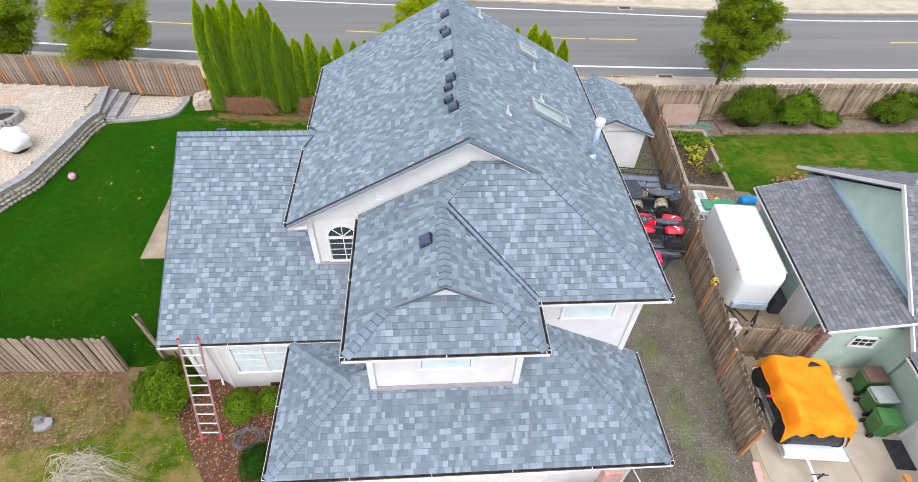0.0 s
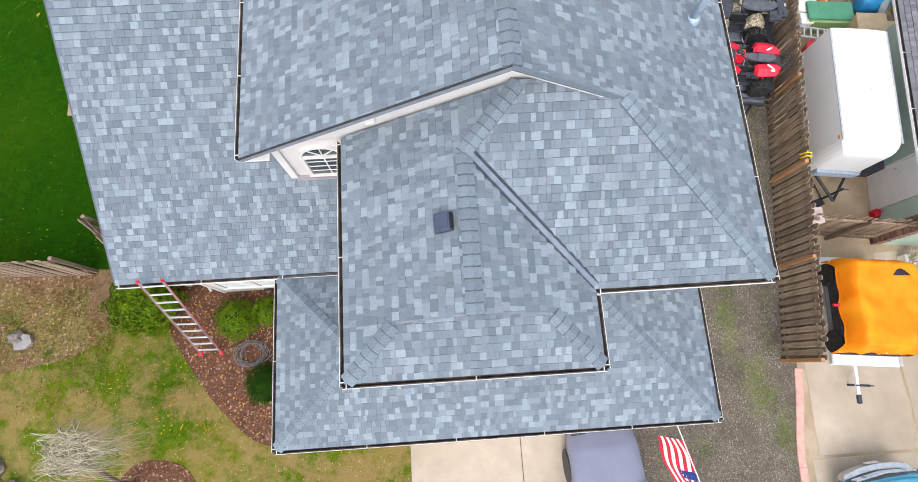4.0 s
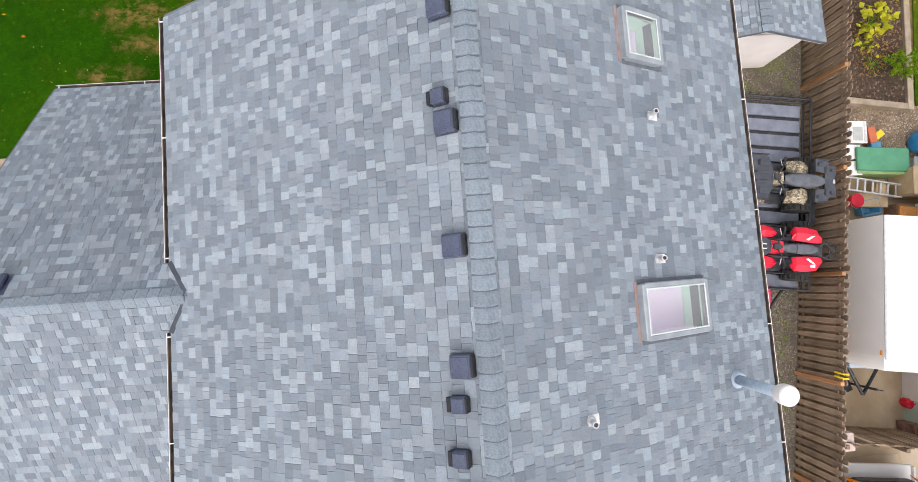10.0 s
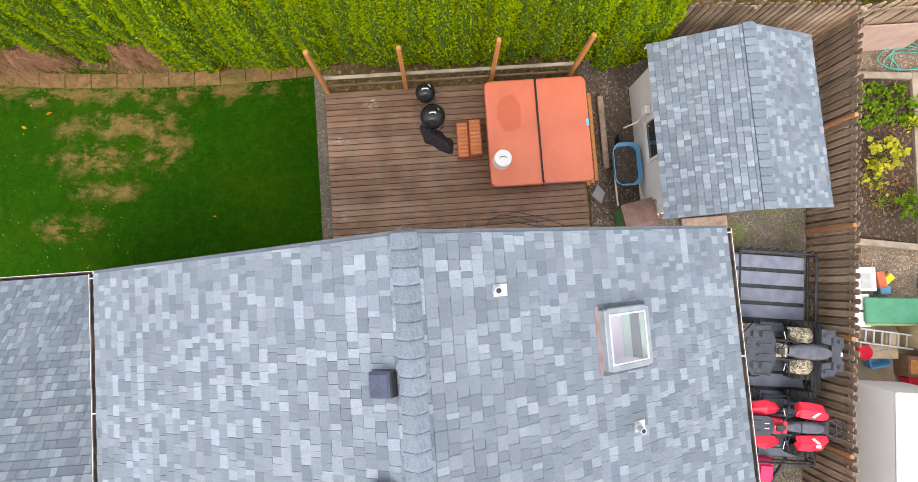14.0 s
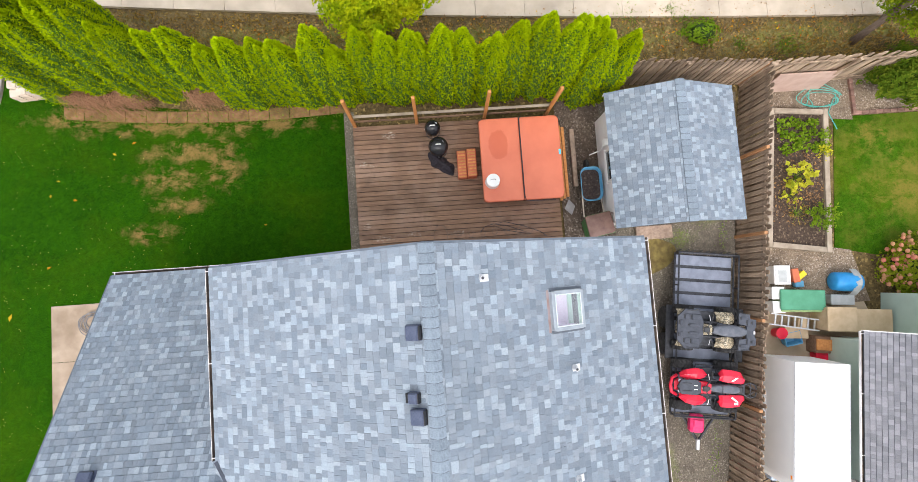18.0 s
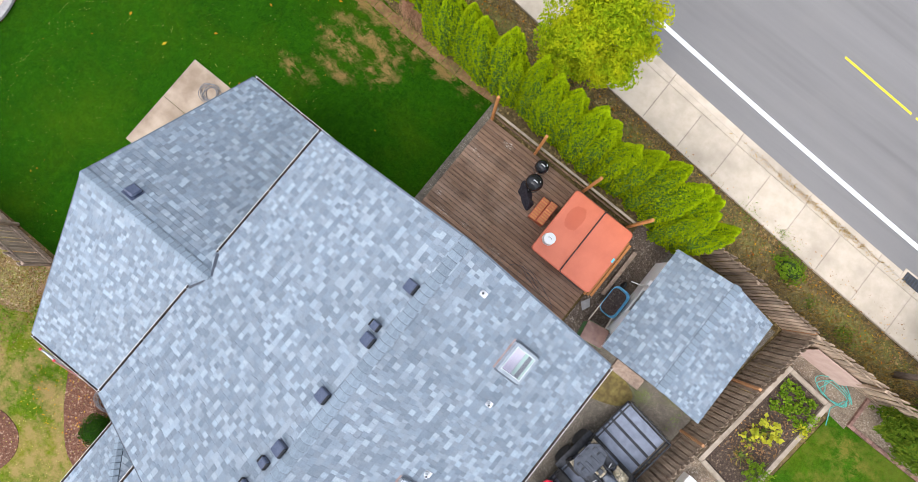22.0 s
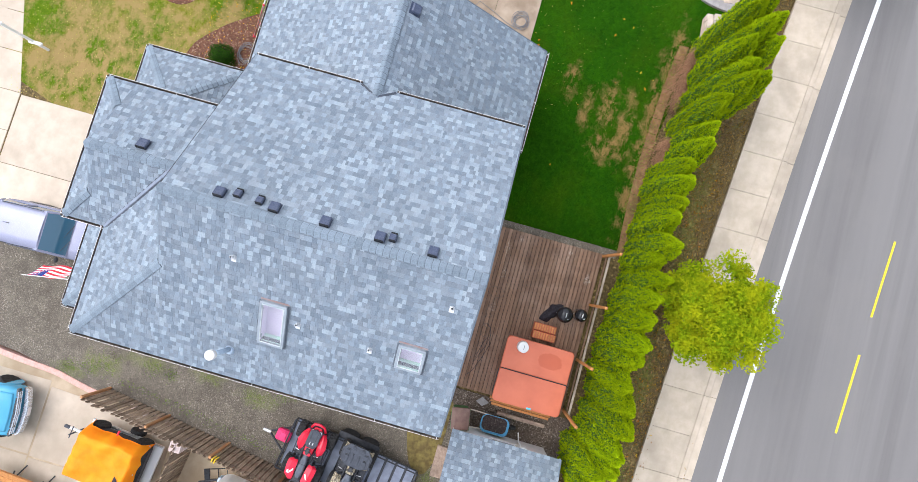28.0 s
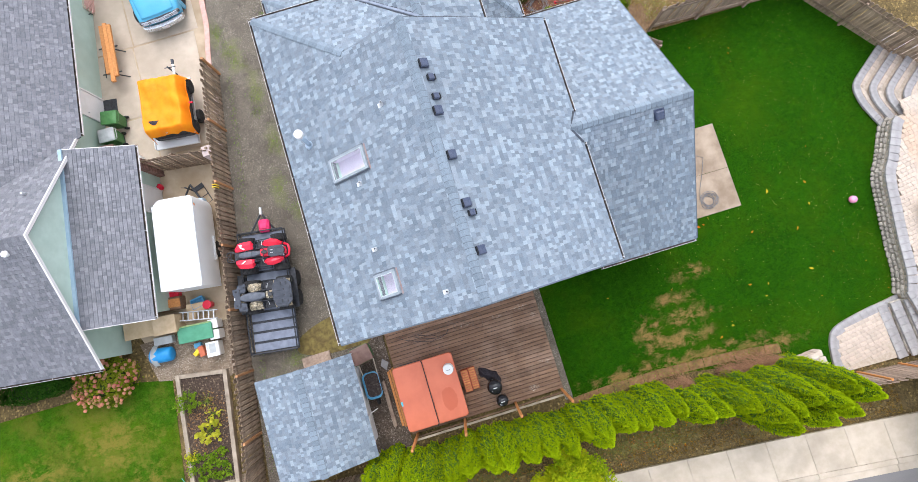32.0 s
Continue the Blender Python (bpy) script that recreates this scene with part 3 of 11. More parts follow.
def road_material():
    """Worn asphalt: fine stone speckle, long pale and dark wheel bands along the road, scattered patches."""
    m, nt = material("worn_road_asphalt")
    col = ramp_mix(nt, noise_fac(nt, 75, 3, 0.3, 0.7, 0.7), (0.142, 0.134, 0.13), (0.196, 0.187, 0.182))
    band = noise_fac(nt, 1.0, 4, 0.38, 0.66, 0.6, stretched(nt, 0.025, 0.75, 1), 0.2)
    col = ramp_mix(nt, math_node(nt, "MULTIPLY", band, 0.55), col, (0.232, 0.222, 0.214))
    dark = noise_fac(nt, 1.0, 5, 0.5, 0.72, 0.65, stretched(nt, 0.05, 1.3, 1), 0.3)
    col = ramp_mix(nt, math_node(nt, "MULTIPLY", dark, 0.5), col, (0.115, 0.108, 0.104))
    col = ramp_mix(nt, math_node(nt, "MULTIPLY", noise_fac(nt, 0.5, 5, 0.5, 0.75, 0.65), 0.35), col, (0.21, 0.196, 0.182))
    finish(nt, col, 0.9, noise_fac(nt, 120, 2), 0.4, 0.003, 0, 0.3)
    return m


ROADASPHALT = road_material()
LITTERBROWN = surf("brown_leaf_litter", (0.16, 0.085, 0.035), (0.3, 0.17, 0.07), 5, 60, 0.9, vary=0.4)

# ---- building blocks ----


class Shape:
    """Gathers vertices and faces for one mesh."""

    def __init__(self):
        self.v, self.f = [], []

    def add(self, verts, faces, m=None):
        k = len(self.v)
        self.v += [tuple(m @ Vector(p)) for p in verts] if m is not None else [tuple(p) for p in verts]
        self.f += [tuple(i + k for i in f) for f in faces]
        return self

    def box(self, c, s, b=0.0, m=None):
        x, y, z = s[0] / 2, s[1] / 2, s[2] / 2
        b = min(b, 0.45 * min(s))
        if b <= 0:
            vs = [(sx * x, sy * y, sz * z) for sx in (-1, 1) for sy in (-1, 1) for sz in (-1, 1)]
            fs = [(0, 1, 3, 2), (4, 6, 7, 5), (0, 4, 5, 1), (2, 3, 7, 6), (0, 2, 6, 4), (1, 5, 7, 3)]
        else:
            vs, fs = [], []
            key = {}
            for sx in (-1, 1):
                for sy in (-1, 1):
                    for sz in (-1, 1):
                        for a in range(3):
                            p = [sx * (x - b), sy * (y - b), sz * (z - b)]
                            p[a] = (sx * x, sy * y, sz * z)[a]
                            key[(sx, sy, sz, a)] = len(vs)
                            vs.append(tuple(p))
            for a in range(3):
                o = [i for i in range(3) if i != a]
                for s1 in (-1, 1):
                    q = []
                    for s2, s3 in ((-1, -1), (1, -1), (1, 1), (-1, 1)):
                        t = [0, 0, 0]
                        t[a], t[o[0]], t[o[1]] = s1, s2, s3
                        q.append(key[(*t, a)])
                    fs.append(tuple(q))
            for a in range(3):
                o = [i for i in range(3) if i != a]
                for s2 in (-1, 1):
                    for s3 in (-1, 1):
                        q = []
                        for s1, w in ((-1, o[0]), (1, o[0]), (1, o[1]), (-1, o[1])):
                            t = [0, 0, 0]
                            t[a], t[o[0]], t[o[1]] = s1, s2, s3
                            q.append(key[(*t, w)])
                        fs.append(tuple(q))
            for sx in (-1, 1):
                for sy in (-1, 1):
                    for sz in (-1, 1):
                        fs.append(tuple(key[(sx, sy, sz, a)] for a in range(3)))
        vs = [(p[0] + c[0], p[1] + c[1], p[2] + c[2]) for p in vs]
        return self.add(vs, fs, m)

    def tube(self, pts, r, n=8, caps=True, m=None):
        pts = [Vector(p) for p in pts]
        rs = r if isinstance(r, (list, tuple)) else [r] * len(pts)
        vs, fs = [], []
        ref = Vector((0.31, 0.47, 0.83))
        for i, p in enumerate(pts):
            d = (pts[min(i + 1, len(pts) - 1)] - pts[max(i - 1, 0)]).normalized()
            if abs(d.dot(ref)) > 0.95:
                ref = Vector((0.9, -0.3, 0.1))
            a = d.cross(ref).normalized()
            b = d.cross(a)
            ref = ref if i == 0 else ref
            for j in range(n):
                w = 2 * math.pi * j / n
                vs.append(p + rs[i] * (math.cos(w) * a + math.sin(w) * b))
        for i in range(len(pts) - 1):
            for j in range(n):
                fs.append((i * n + j, i * n + (j + 1) % n, (i + 1) * n + (j + 1) % n, (i + 1) * n + j))
        if caps:
            fs += [tuple(range(n))[::-1], tuple((len(pts) - 1) * n + j for j in range(n))]
        return self.add(vs, fs, m)

    def lathe(self, prof, n=20, m=None):
        """Turned about z: prof is a row of (radius, height)."""
        vs = [(r * math.cos(2 * math.pi * j / n), r * math.sin(2 * math.pi * j / n), z) for r, z in prof for j in range(n)]
        fs = [(i * n + j, i * n + (j + 1) % n, (i + 1) * n + (j + 1) % n, (i + 1) * n + j) for i in range(len(prof) - 1) for j in range(n)]
        fs += [tuple(range(n))[::-1], tuple((len(prof) - 1) * n + j for j in range(n))]
        return self.add(vs, fs, m)

    def prism(self, poly, z0, z1, m=None, bevel=0.0):
        n = len(poly)
        vs = [(p[0], p[1], z0) for p in poly] + [(p[0], p[1], z1) for p in poly]
        fs = [tuple(range(n))[::-1], tuple(range(n, 2 * n))] + [(i, (i + 1) % n, n + (i + 1) % n, n + i) for i in range(n)]
        return self.add(vs, fs, m)

    def sheet(self, fn, nu, nv, m=None):
        vs = [fn(i / nu, j / nv) for i in range(nu + 1) for j in range(nv + 1)]
        w = nv + 1
        return self.add(vs, [(i * w + j, (i + 1) * w + j, (i + 1) * w + j + 1, i * w + j + 1) for i in range(nu) for j in range(nv)], m)

    def blob(self, c, s, bumpy=0.15, freq=1.5, seed=0.0, n=12, m=None):
        vs, fs = [], []
        for i in range(n + 1):
            th = math.pi * i / n
            for j in range(2 * n):
                ph = math.pi * j / n
                d = Vector((math.sin(th) * math.cos(ph), math.sin(th) * math.sin(ph), math.cos(th)))
                k = 1 + bumpy * noise.noise(d * freq + Vector((seed, seed * 1.7, -seed)))
                vs.append((c[0] + s[0] * d.x * k, c[1] + s[1] * d.y * k, c[2] + s[2] * d.z * k))
        w = 2 * n
        for i in range(n):
            for j in range(w):
                fs.append((i * w + j, (i + 1) * w + j, (i + 1) * w + (j + 1) % w, i * w + (j + 1) % w))
        return self.add(vs, fs, m)

    def mesh(self, name, mat, smooth=False):
        me = bpy.data.meshes.new(name)
        me.from_pydata(self.v, [], self.f)
        bm = bmesh.new()
        bm.from_mesh(me)
        bmesh.ops.recalc_face_normals(bm, faces=bm.faces)
        bm.to_mesh(me)
        bm.free()
        if mat:
            me.materials.append(mat)
        if smooth:
            me.polygons.foreach_set("use_smooth", [True] * len(me.polygons))
        return me


def raw_mesh(name, verts, faces, mat, smooth=False):
    me = bpy.data.meshes.new(name)
    me.from_pydata(verts, [], faces)
    me.materials.append(mat)
    if smooth:
        me.polygons.foreach_set("use_smooth", [True] * len(me.polygons))
    return me


def thing(name, label, category, at=None, group="", kind=""):
    ob = new(name)
    ob.empty_display_size = 0.2
    if at is not None:
        ob.matrix_world = at
    return tagged(ob, label, category, group, kind)


def part(name, shape, mat, parent, label="", smooth=False, at=None):
    me = shape if isinstance(shape, bpy.types.Mesh) else shape.mesh(name, mat, smooth)
    ob = new(name, me)
    ob.parent = parent
    if at is not None:
        ob.matrix_basis = at
    return tagged(ob, label) if label else ob


def single(name, shape, mat, label, category, at=None, smooth=False, group="", kind=""):
    ob = new(name, shape if isinstance(shape, bpy.types.Mesh) else shape.mesh(name, mat, smooth))
    if at is not None:
        ob.matrix_world = at
    return tagged(ob, label, category, group, kind)


def rng(seed):
    return random.Random(seed)


def leaf_cloud(name, centres, normals, size, mat, seed, droop=0.0, ratio=0.5, spread=0.7):
    """Many small folded leaves, one at each centre, facing roughly along its normal."""
    r = np.random.RandomState(seed)
    c, nrm = np.asarray(centres, float), np.asarray(normals, float)
    n = len(c)
    nrm = nrm + spread * r.normal(size=(n, 3))
    nrm /= np.linalg.norm(nrm, axis=1)[:, None] + 1e-9
    t = np.cross(nrm, r.normal(size=(n, 3)))
    t[:, 2] -= droop
    t /= np.linalg.norm(t, axis=1)[:, None] + 1e-9
    b = np.cross(nrm, t)
    s = size * (0.65 + 0.7 * r.rand(n))[:, None]
    v = np.stack([c - t * s, c + b * s * ratio + nrm * s * 0.18, c + t * s, c - b * s * ratio + nrm * s * 0.18], 1).reshape(-1, 3)
    f = [(4 * i, 4 * i + 1, 4 * i + 2) for i in range(n)] + [(4 * i, 4 * i + 2, 4 * i + 3) for i in range(n)]
    return raw_mesh(name, v.tolist(), f, mat)


def clip(poly, cut):
    """A polygon cut by a convex one (both flat, counter-clockwise)."""
    out = poly
    for i in range(len(cut)):
        (ax, ay), (bx, by) = cut[i], cut[(i + 1) % len(cut)]
        ins, out = out, []
        for j in range(len(ins)):
            p, q = ins[j], ins[(j + 1) % len(ins)]
            dp = (bx - ax) * (p[1] - ay) - (by - ay) * (p[0] - ax)
            dq = (bx - ax) * (q[1] - ay) - (by - ay) * (q[0] - ax)
            if dp >= 0:
                out.append(p)
            if (dp >= 0) != (dq >= 0):
                k = dp / (dp - dq)
                out.append((p[0] + k * (q[0] - p[0]), p[1] + k * (q[1] - p[1])))
        if len(out) < 3:
            return []
    return out


def area(p):
    return 0.5 * sum(p[i][0] * p[(i + 1) % len(p)][1] - p[(i + 1) % len(p)][0] * p[i][1] for i in range(len(p)))


COURSE = 0.133
LATE = []


def roof_slope(name, house, polys, eave, up, mat, seed, label="", thick=0.13, singles=None, course=COURSE, holes=()):
    """A roof plane: polys are convex outlines in plan; eave is a point on the eave's line, up the plan direction up the slope times its pitch.
    The deck is a slab; the shingles lie on it in courses. singles: a stretch of the plan in which each shingle is a part."""
    o = Vector(eave)
    ux, uy, pitch = up
    along = Vector((uy, -ux, 0))
    slope = Vector((ux, uy, pitch)).normalized()
    cosl = math.sqrt(ux * ux + uy * uy) / math.sqrt(ux * ux + uy * uy + pitch * pitch)
    nrm = along.cross(slope)
    if nrm.z < 0:
        along, nrm = -along, -nrm

    def uv(p):
        d = Vector((p[0] - o.x, p[1] - o.y, 0))
        return (d.dot(along), (d.x * ux + d.y * uy) / cosl)

    def place(u, v, h):
        return o + along * u + slope * v + nrm * h

    deck = Shape()
    flats = []
    for p in polys:
        q = [uv(a) for a in p]
        flats.append(q if area(q) > 0 else q[::-1])
    pieces = polys
    for x0, x1, y0, y1 in holes:
        big = 99
        pieces = [c for p in pieces for box_ in (((-big, -big), (big, -big), (big, y0), (-big, y0)), ((-big, y1), (big, y1), (big, big), (-big, big)), ((-big, y0), (x0, y0), (x0, y1), (-big, y1)), ((x1, y0), (big, y0), (big, y1), (x1, y1)))
                  for c in [clip(p if area(p) > 0 else p[::-1], box_)] if len(c) > 2]
    for p in pieces:
        q = [uv(a) for a in p]
        if area(q) < 0:
            q = q[::-1]
        n = len(q)
        vs = [place(*a, -0.004) for a in q] + [place(*a, -thick) for a in q]
        deck.add(vs, [tuple(range(n)), tuple(range(n, 2 * n))[::-1]] + [(i, n + i, n + (i + 1) % n, (i + 1) % n) for i in range(n)])
    base = part(name, deck, SHADOWBAND, house, label)
    LATE.append((base, flats, place, uv, mat, seed, singles, course, [(uv((a, c)), uv((b, d))) for a, b, c, d in holes]))
    return base


def lay_shingles():
    for base, flats, place, uv, mat, seed, singles, course, holes in LATE:
        r = rng(seed)
        us = [a[0] for q in flats for a in q]
        vs_ = [a[1] for q in flats for a in q]
        verts, faces = [], []
        rows = int((max(vs_) - min(vs_)) / course) + 2
        box = None
        if singles:
            b = [uv(p) for p in singles]
            box = (min(a[0] for a in b), max(a[0] for a in b), min(a[1] for a in b), max(a[1] for a in b))
        for k in range(rows):
            v0 = min(vs_) + k * course - 0.01
            u = min(us) - r.random() * 0.3
            low = 0
            while u < max(us):
                w = r.choice((0.06, 0.075, 0.09, 0.1, 0.11, 0.12, 0.13, 0.15, 0.18))
                low = 0.005 if (low == 0 and r.random() < 0.7) else 0
                quad = [(u, v0 - r.random() * 0.005), (u + w - 0.0024, v0 - r.random() * 0.007), (u + w - 0.0024, v0 + course - 0.008), (u, v0 + course - 0.012)]
                u += w
                mid = (u - w / 2, v0 + course / 2)
                if any(min(a[0], b[0]) - 0.04 < mid[0] < max(a[0], b[0]) + 0.04 and min(a[1], b[1]) - 0.03 < mid[1] < max(a[1], b[1]) + 0.03 for a, b in holes):
                    continue
                for q in flats:
                    c = clip(quad, q)
                    if len(c) < 3 or area(c) < 2e-4:
                        continue
                    top = [place(a, b, 0.007 + (0.007 + low) * max(0, 1 - (b - v0) / course)) for a, b in c]
                    bot = [place(a, b, -0.003) for a, b in c]
                    n = len(c)
                    fs = [tuple(range(n))] + [(i, n + i, n + (i + 1) % n, (i + 1) % n) for i in range(n)]
                    if box and len(c) == 4 and box[0] < c[0][0] < box[1] and box[2] < v0 < box[3]:
                        key = ("shingle", mat.name, round(w, 2), low, base.name)
                        if key not in SHARED:
                            z = place(c[0][0], v0, 0)
                            SHARED[key] = raw_mesh("shingle", [tuple(p - z) for p in top + bot], fs, mat)
                        ob = new("shingle", SHARED[key])
                        ob.parent = base
                        ob.location = place(c[0][0], v0, 0)
                        continue
                    k0 = len(verts)
                    verts += [tuple(p) for p in top + bot]
                    faces += [tuple(i + k0 for i in f) for f in fs]
        ob = new("shingles", raw_mesh("shingles", verts, faces, mat))
        ob.parent = base
        tagged(ob, kind="stuff")


SHARED = {}


def ridge_caps(parent, a, b, k1, k2, side, mat=SHINGLE_CAP, width=0.125, step=0.163, name="ridge_cap", lift=0.014):
    """Overlapping bent cap shingles from a up to b. k1, k2: fall to each side over the half width; side: plan direction across."""
    a, b = Vector(a), Vector(b)
    d = b - a
    n = max(1, round(d.length / step))
    d.normalize()
    s = Vector(side).normalized()
    key = ("cap", tuple(round(v, 3) for v in (*d, *s, k1, k2, width)), mat.name)
    if key not in SHARED:
        L = step - 0.012
        rows = []
        for t, h in ((0.0, 0.036), (0.02, 0.038), (L, 0.02)):
            row = []
            for u, fall in ((-1, k1), (-0.4, k1 * 0.38), (0, 0), (0.4, k2 * 0.38), (1, k2)):
                bow = 0.016 * u * u * (1 if t < 0.05 else 0.3)
                row.append(d * (t + bow) + s * (u * width * (1 if t < 0.05 else 0.96)) + Vector((0, 0, h + lift - abs(fall) * width)))
            rows.append(row)
        rows.insert(0, [p - Vector((0, 0, 0.035)) for p in rows[0]])
        verts = [p for row in rows for p in row]
        faces = [(i * 5 + j, i * 5 + j + 1, (i + 1) * 5 + j + 1, (i + 1) * 5 + j) for i in range(3) for j in range(4)]
        sh = Shape()
        sh.add(verts, faces)
        SHARED[key] = sh.mesh("ridge_cap", mat)
    real = (b - a).length / n
    # Dark bed under the caps: its colour draws the shadow line at each joint.
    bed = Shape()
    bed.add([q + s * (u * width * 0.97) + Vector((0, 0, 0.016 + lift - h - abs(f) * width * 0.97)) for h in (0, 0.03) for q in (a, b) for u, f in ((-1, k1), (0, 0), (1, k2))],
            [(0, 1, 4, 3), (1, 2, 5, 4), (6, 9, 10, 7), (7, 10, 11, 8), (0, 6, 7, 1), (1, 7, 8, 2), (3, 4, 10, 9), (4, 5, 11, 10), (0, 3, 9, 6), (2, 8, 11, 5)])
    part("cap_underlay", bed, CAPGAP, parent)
    for i in range(n):
        ob = new(name, SHARED[key])
        ob.parent = parent
        ob.location = a + d * (i * real)


def gutter(parent, a, b, out, hang=1.5):
    """A gutter from a to b; out points away from the house in plan."""
    a, b, o = Vector(a), Vector(b), Vector(out).normalized()
    a, b = a - o * 0.03, b - o * 0.03
    d = (b - a).normalized()
    L = (b - a).length
    m = Matrix((( d.x, o.x, 0, a.x), (d.y, o.y, 0, a.y), (0, 0, 1, a.z), (0, 0, 0, 1)))
    prof = [(0.0, -0.02), (0.0, -0.12), (0.07, -0.12), (0.085, -0.08), (0.1, -0.02), (0.1, 0.0), (0.085, 0.0), (0.086, -0.02), (0.07, -0.07), (0.06, -0.105), (0.012, -0.105), (0.012, -0.02)]
    g = Shape()
    n = len(prof)
    g.add([(0, y, z) for y, z in prof] + [(L, y, z) for y, z in prof], [tuple(range(n)), tuple(range(n, 2 * n))[::-1]] + [(i, (i + 1) % n, n + (i + 1) % n, n + i) for i in range(n)])
    ob = part("gutter", g, GUTTERDARK, parent, at=m)
    part("gutter_lip", Shape().box((L / 2, 0.105, -0.04), (L, 0.011, 0.075), 0.003), WHITEPAINT, ob)
    part("drip_strip", Shape().box((L / 2, 0.01, -0.008), (L, 0.008, 0.02), 0.002), TRIMGREY, ob)
    key = "gutter_hanger"
    if key not in SHARED:
        SHARED[key] = Shape().box((0, 0.045, -0.002), (0.016, 0.125, 0.012), 0.003).mesh("gutter_hanger", WHITEPAINT)
    for i in range(max(2, int(L / hang) + 1)):
        part("gutter_hanger", SHARED[key], None, ob, at=pose(0.06 + i * (L - 0.12) / max(1, int(L / hang)), 0, 0))
    return ob


def wall_box(name, house, x0, x1, y0, y1, z0, z1, mat=SIDING, lap=0.0, label=""):
    g = Shape()
    g.box(((x0 + x1) / 2, (y0 + y1) / 2, (z0 + z1) / 2), (x1 - x0, y1 - y0, z1 - z0))
    return part(name, g, mat, house, label)


def window(house, c, w, h, face, panes=(2, 2), arch=False, blind=False):
    """A framed window standing proud of a wall; face: plan direction it looks to."""
    o = Vector(face)
    s = Vector((-o.y, o.x, 0))
    m = Matrix(((s.x, o.x, 0, c[0]), (s.y, o.y, 0, c[1]), (0, 0, 1, c[2]), (0, 0, 0, 1)))
    win = part("window", Shape().box((0, 0.005, 0), (w, 0.03, h)), DARKTRIM, house, at=m)
    fr = Shape()
    t = 0.07
    fr.box((0, 0.03, h / 2), (w + 2 * t, 0.07, t), 0.008).box((0, 0.035, -h / 2), (w + 2.6 * t, 0.09, t), 0.008)
    fr.box((-w / 2 - t / 2, 0.03, 0), (t, 0.066, h + t), 0.008).box((w / 2 + t / 2, 0.03, 0), (t, 0.066, h + t), 0.008)
    part("window_frame", fr, WHITEPAINT, win)
    nx, nz = panes
    pw, ph = w / nx, h / nz
    for i in range(nx):
        for j in range(nz):
            p = Shape().box((-w / 2 + (i + 0.5) * pw, 0.028, -h / 2 + (j + 0.5) * ph), (pw - 0.022, 0.012, ph - 0.022))
            part("pane", p, BLINDS if blind else GLASS, win)
    for i in range(1, nx):
        part("glazing_bar", Shape().box((-w / 2 + i * pw, 0.03, 0), (0.024, 0.026, h), 0.004), WHITEPAINT, win)
    for j in range(1, nz):
        part("glazing_bar", Shape().box((0, 0.032, -h / 2 + j * ph), (w, 0.024, 0.022), 0.004), WHITEPAINT, win)
    if arch:
        k = Shape()
        n = 16
        r0, r1 = w / 2, w / 2 + t
        zz = h / 2 + 0.04
        for ra, rb, y0, y1 in ((r0, r1, 0.0, 0.066),):
            ring = [(ra * math.cos(math.pi * i / n), ra * math.sin(math.pi * i / n)) for i in range(n + 1)]
            ringb = [(rb * math.cos(math.pi * i / n), rb * math.sin(math.pi * i / n)) for i in range(n + 1)]
            for i in range(n):
                k.add([(p[0], y, zz + p[1]) for y in (y0, y1) for p in (ring[i], ring[i + 1], ringb[i + 1], ringb[i])],
                      [(0, 1, 2, 3), (4, 7, 6, 5), (0, 4, 5, 1), (1, 5, 6, 2), (2, 6, 7, 3), (3, 7, 4, 0)])
        for a in (45, 90, 135):
            ca, sa = math.cos(radians(a)), math.sin(radians(a))
            k.tube([(0, 0.035, zz), (ca * r0, 0.035, zz + sa * r0)], 0.013, 6)
        part("arch_frame", k, WHITEPAINT, win)
        half = Shape().add([(0, 0.02, zz)] + [(r0 * math.cos(math.pi * i / n), 0.02, zz + r0 * math.sin(math.pi * i / n)) for i in range(n + 1)], [(0, i + 1, i + 2) for i in range(n)])
        part("arch_pane", half, GLASS, win)
    return win

# ---- the house ----
E, K = 5.18, 0.5667          # upper eave height, pitch
RX, RZ = 0.30, 5.18 + 0.5667 * 4.3
house = thing("house", "two-storey white house with blue-grey shingle roofs", "house")
house.matrix_world = pose(0, 0, 0)

# walls
wall_box("wall", house, -3.55, 4.2, 6.62, 13.62, 0, 5.12)
wall_box("wall", house, 1.3, 4.2, 4.15, 6.6, 0, 5.1)
wall_box("wall", house, -1.9, 1.28, 2.95, 6.6, 0, 5.1)
wall_box("wall", house, -3.8, 4.27, 1.75, 4.1, 0, 2.3)
wall_box("wall", house, -7.15, -3.57, 5.2, 13.8, 0, 2.36)
for ya, yb in ((6.62, 6.76), (13.48, 13.62)):
    part("gable_wall", Shape().prism([(-3.55, 5.12), (4.2, 5.12), (RX, RZ - 0.2)], -yb, -ya, pose(0, 0, 0, 90)), SIDING, house, "white gable wall under the main ridge")
g = Shape()
g.prism([(5.2, 2.36), (13.8, 2.36), (9.85, 5.1)], -7.15, -3.6, Matrix(((0, 0, 1, 0), (1, 0, 0, 0), (0, 1, 0, 0), (0, 0, 0, 1))))
part("gable_wall", g, SIDING, house)
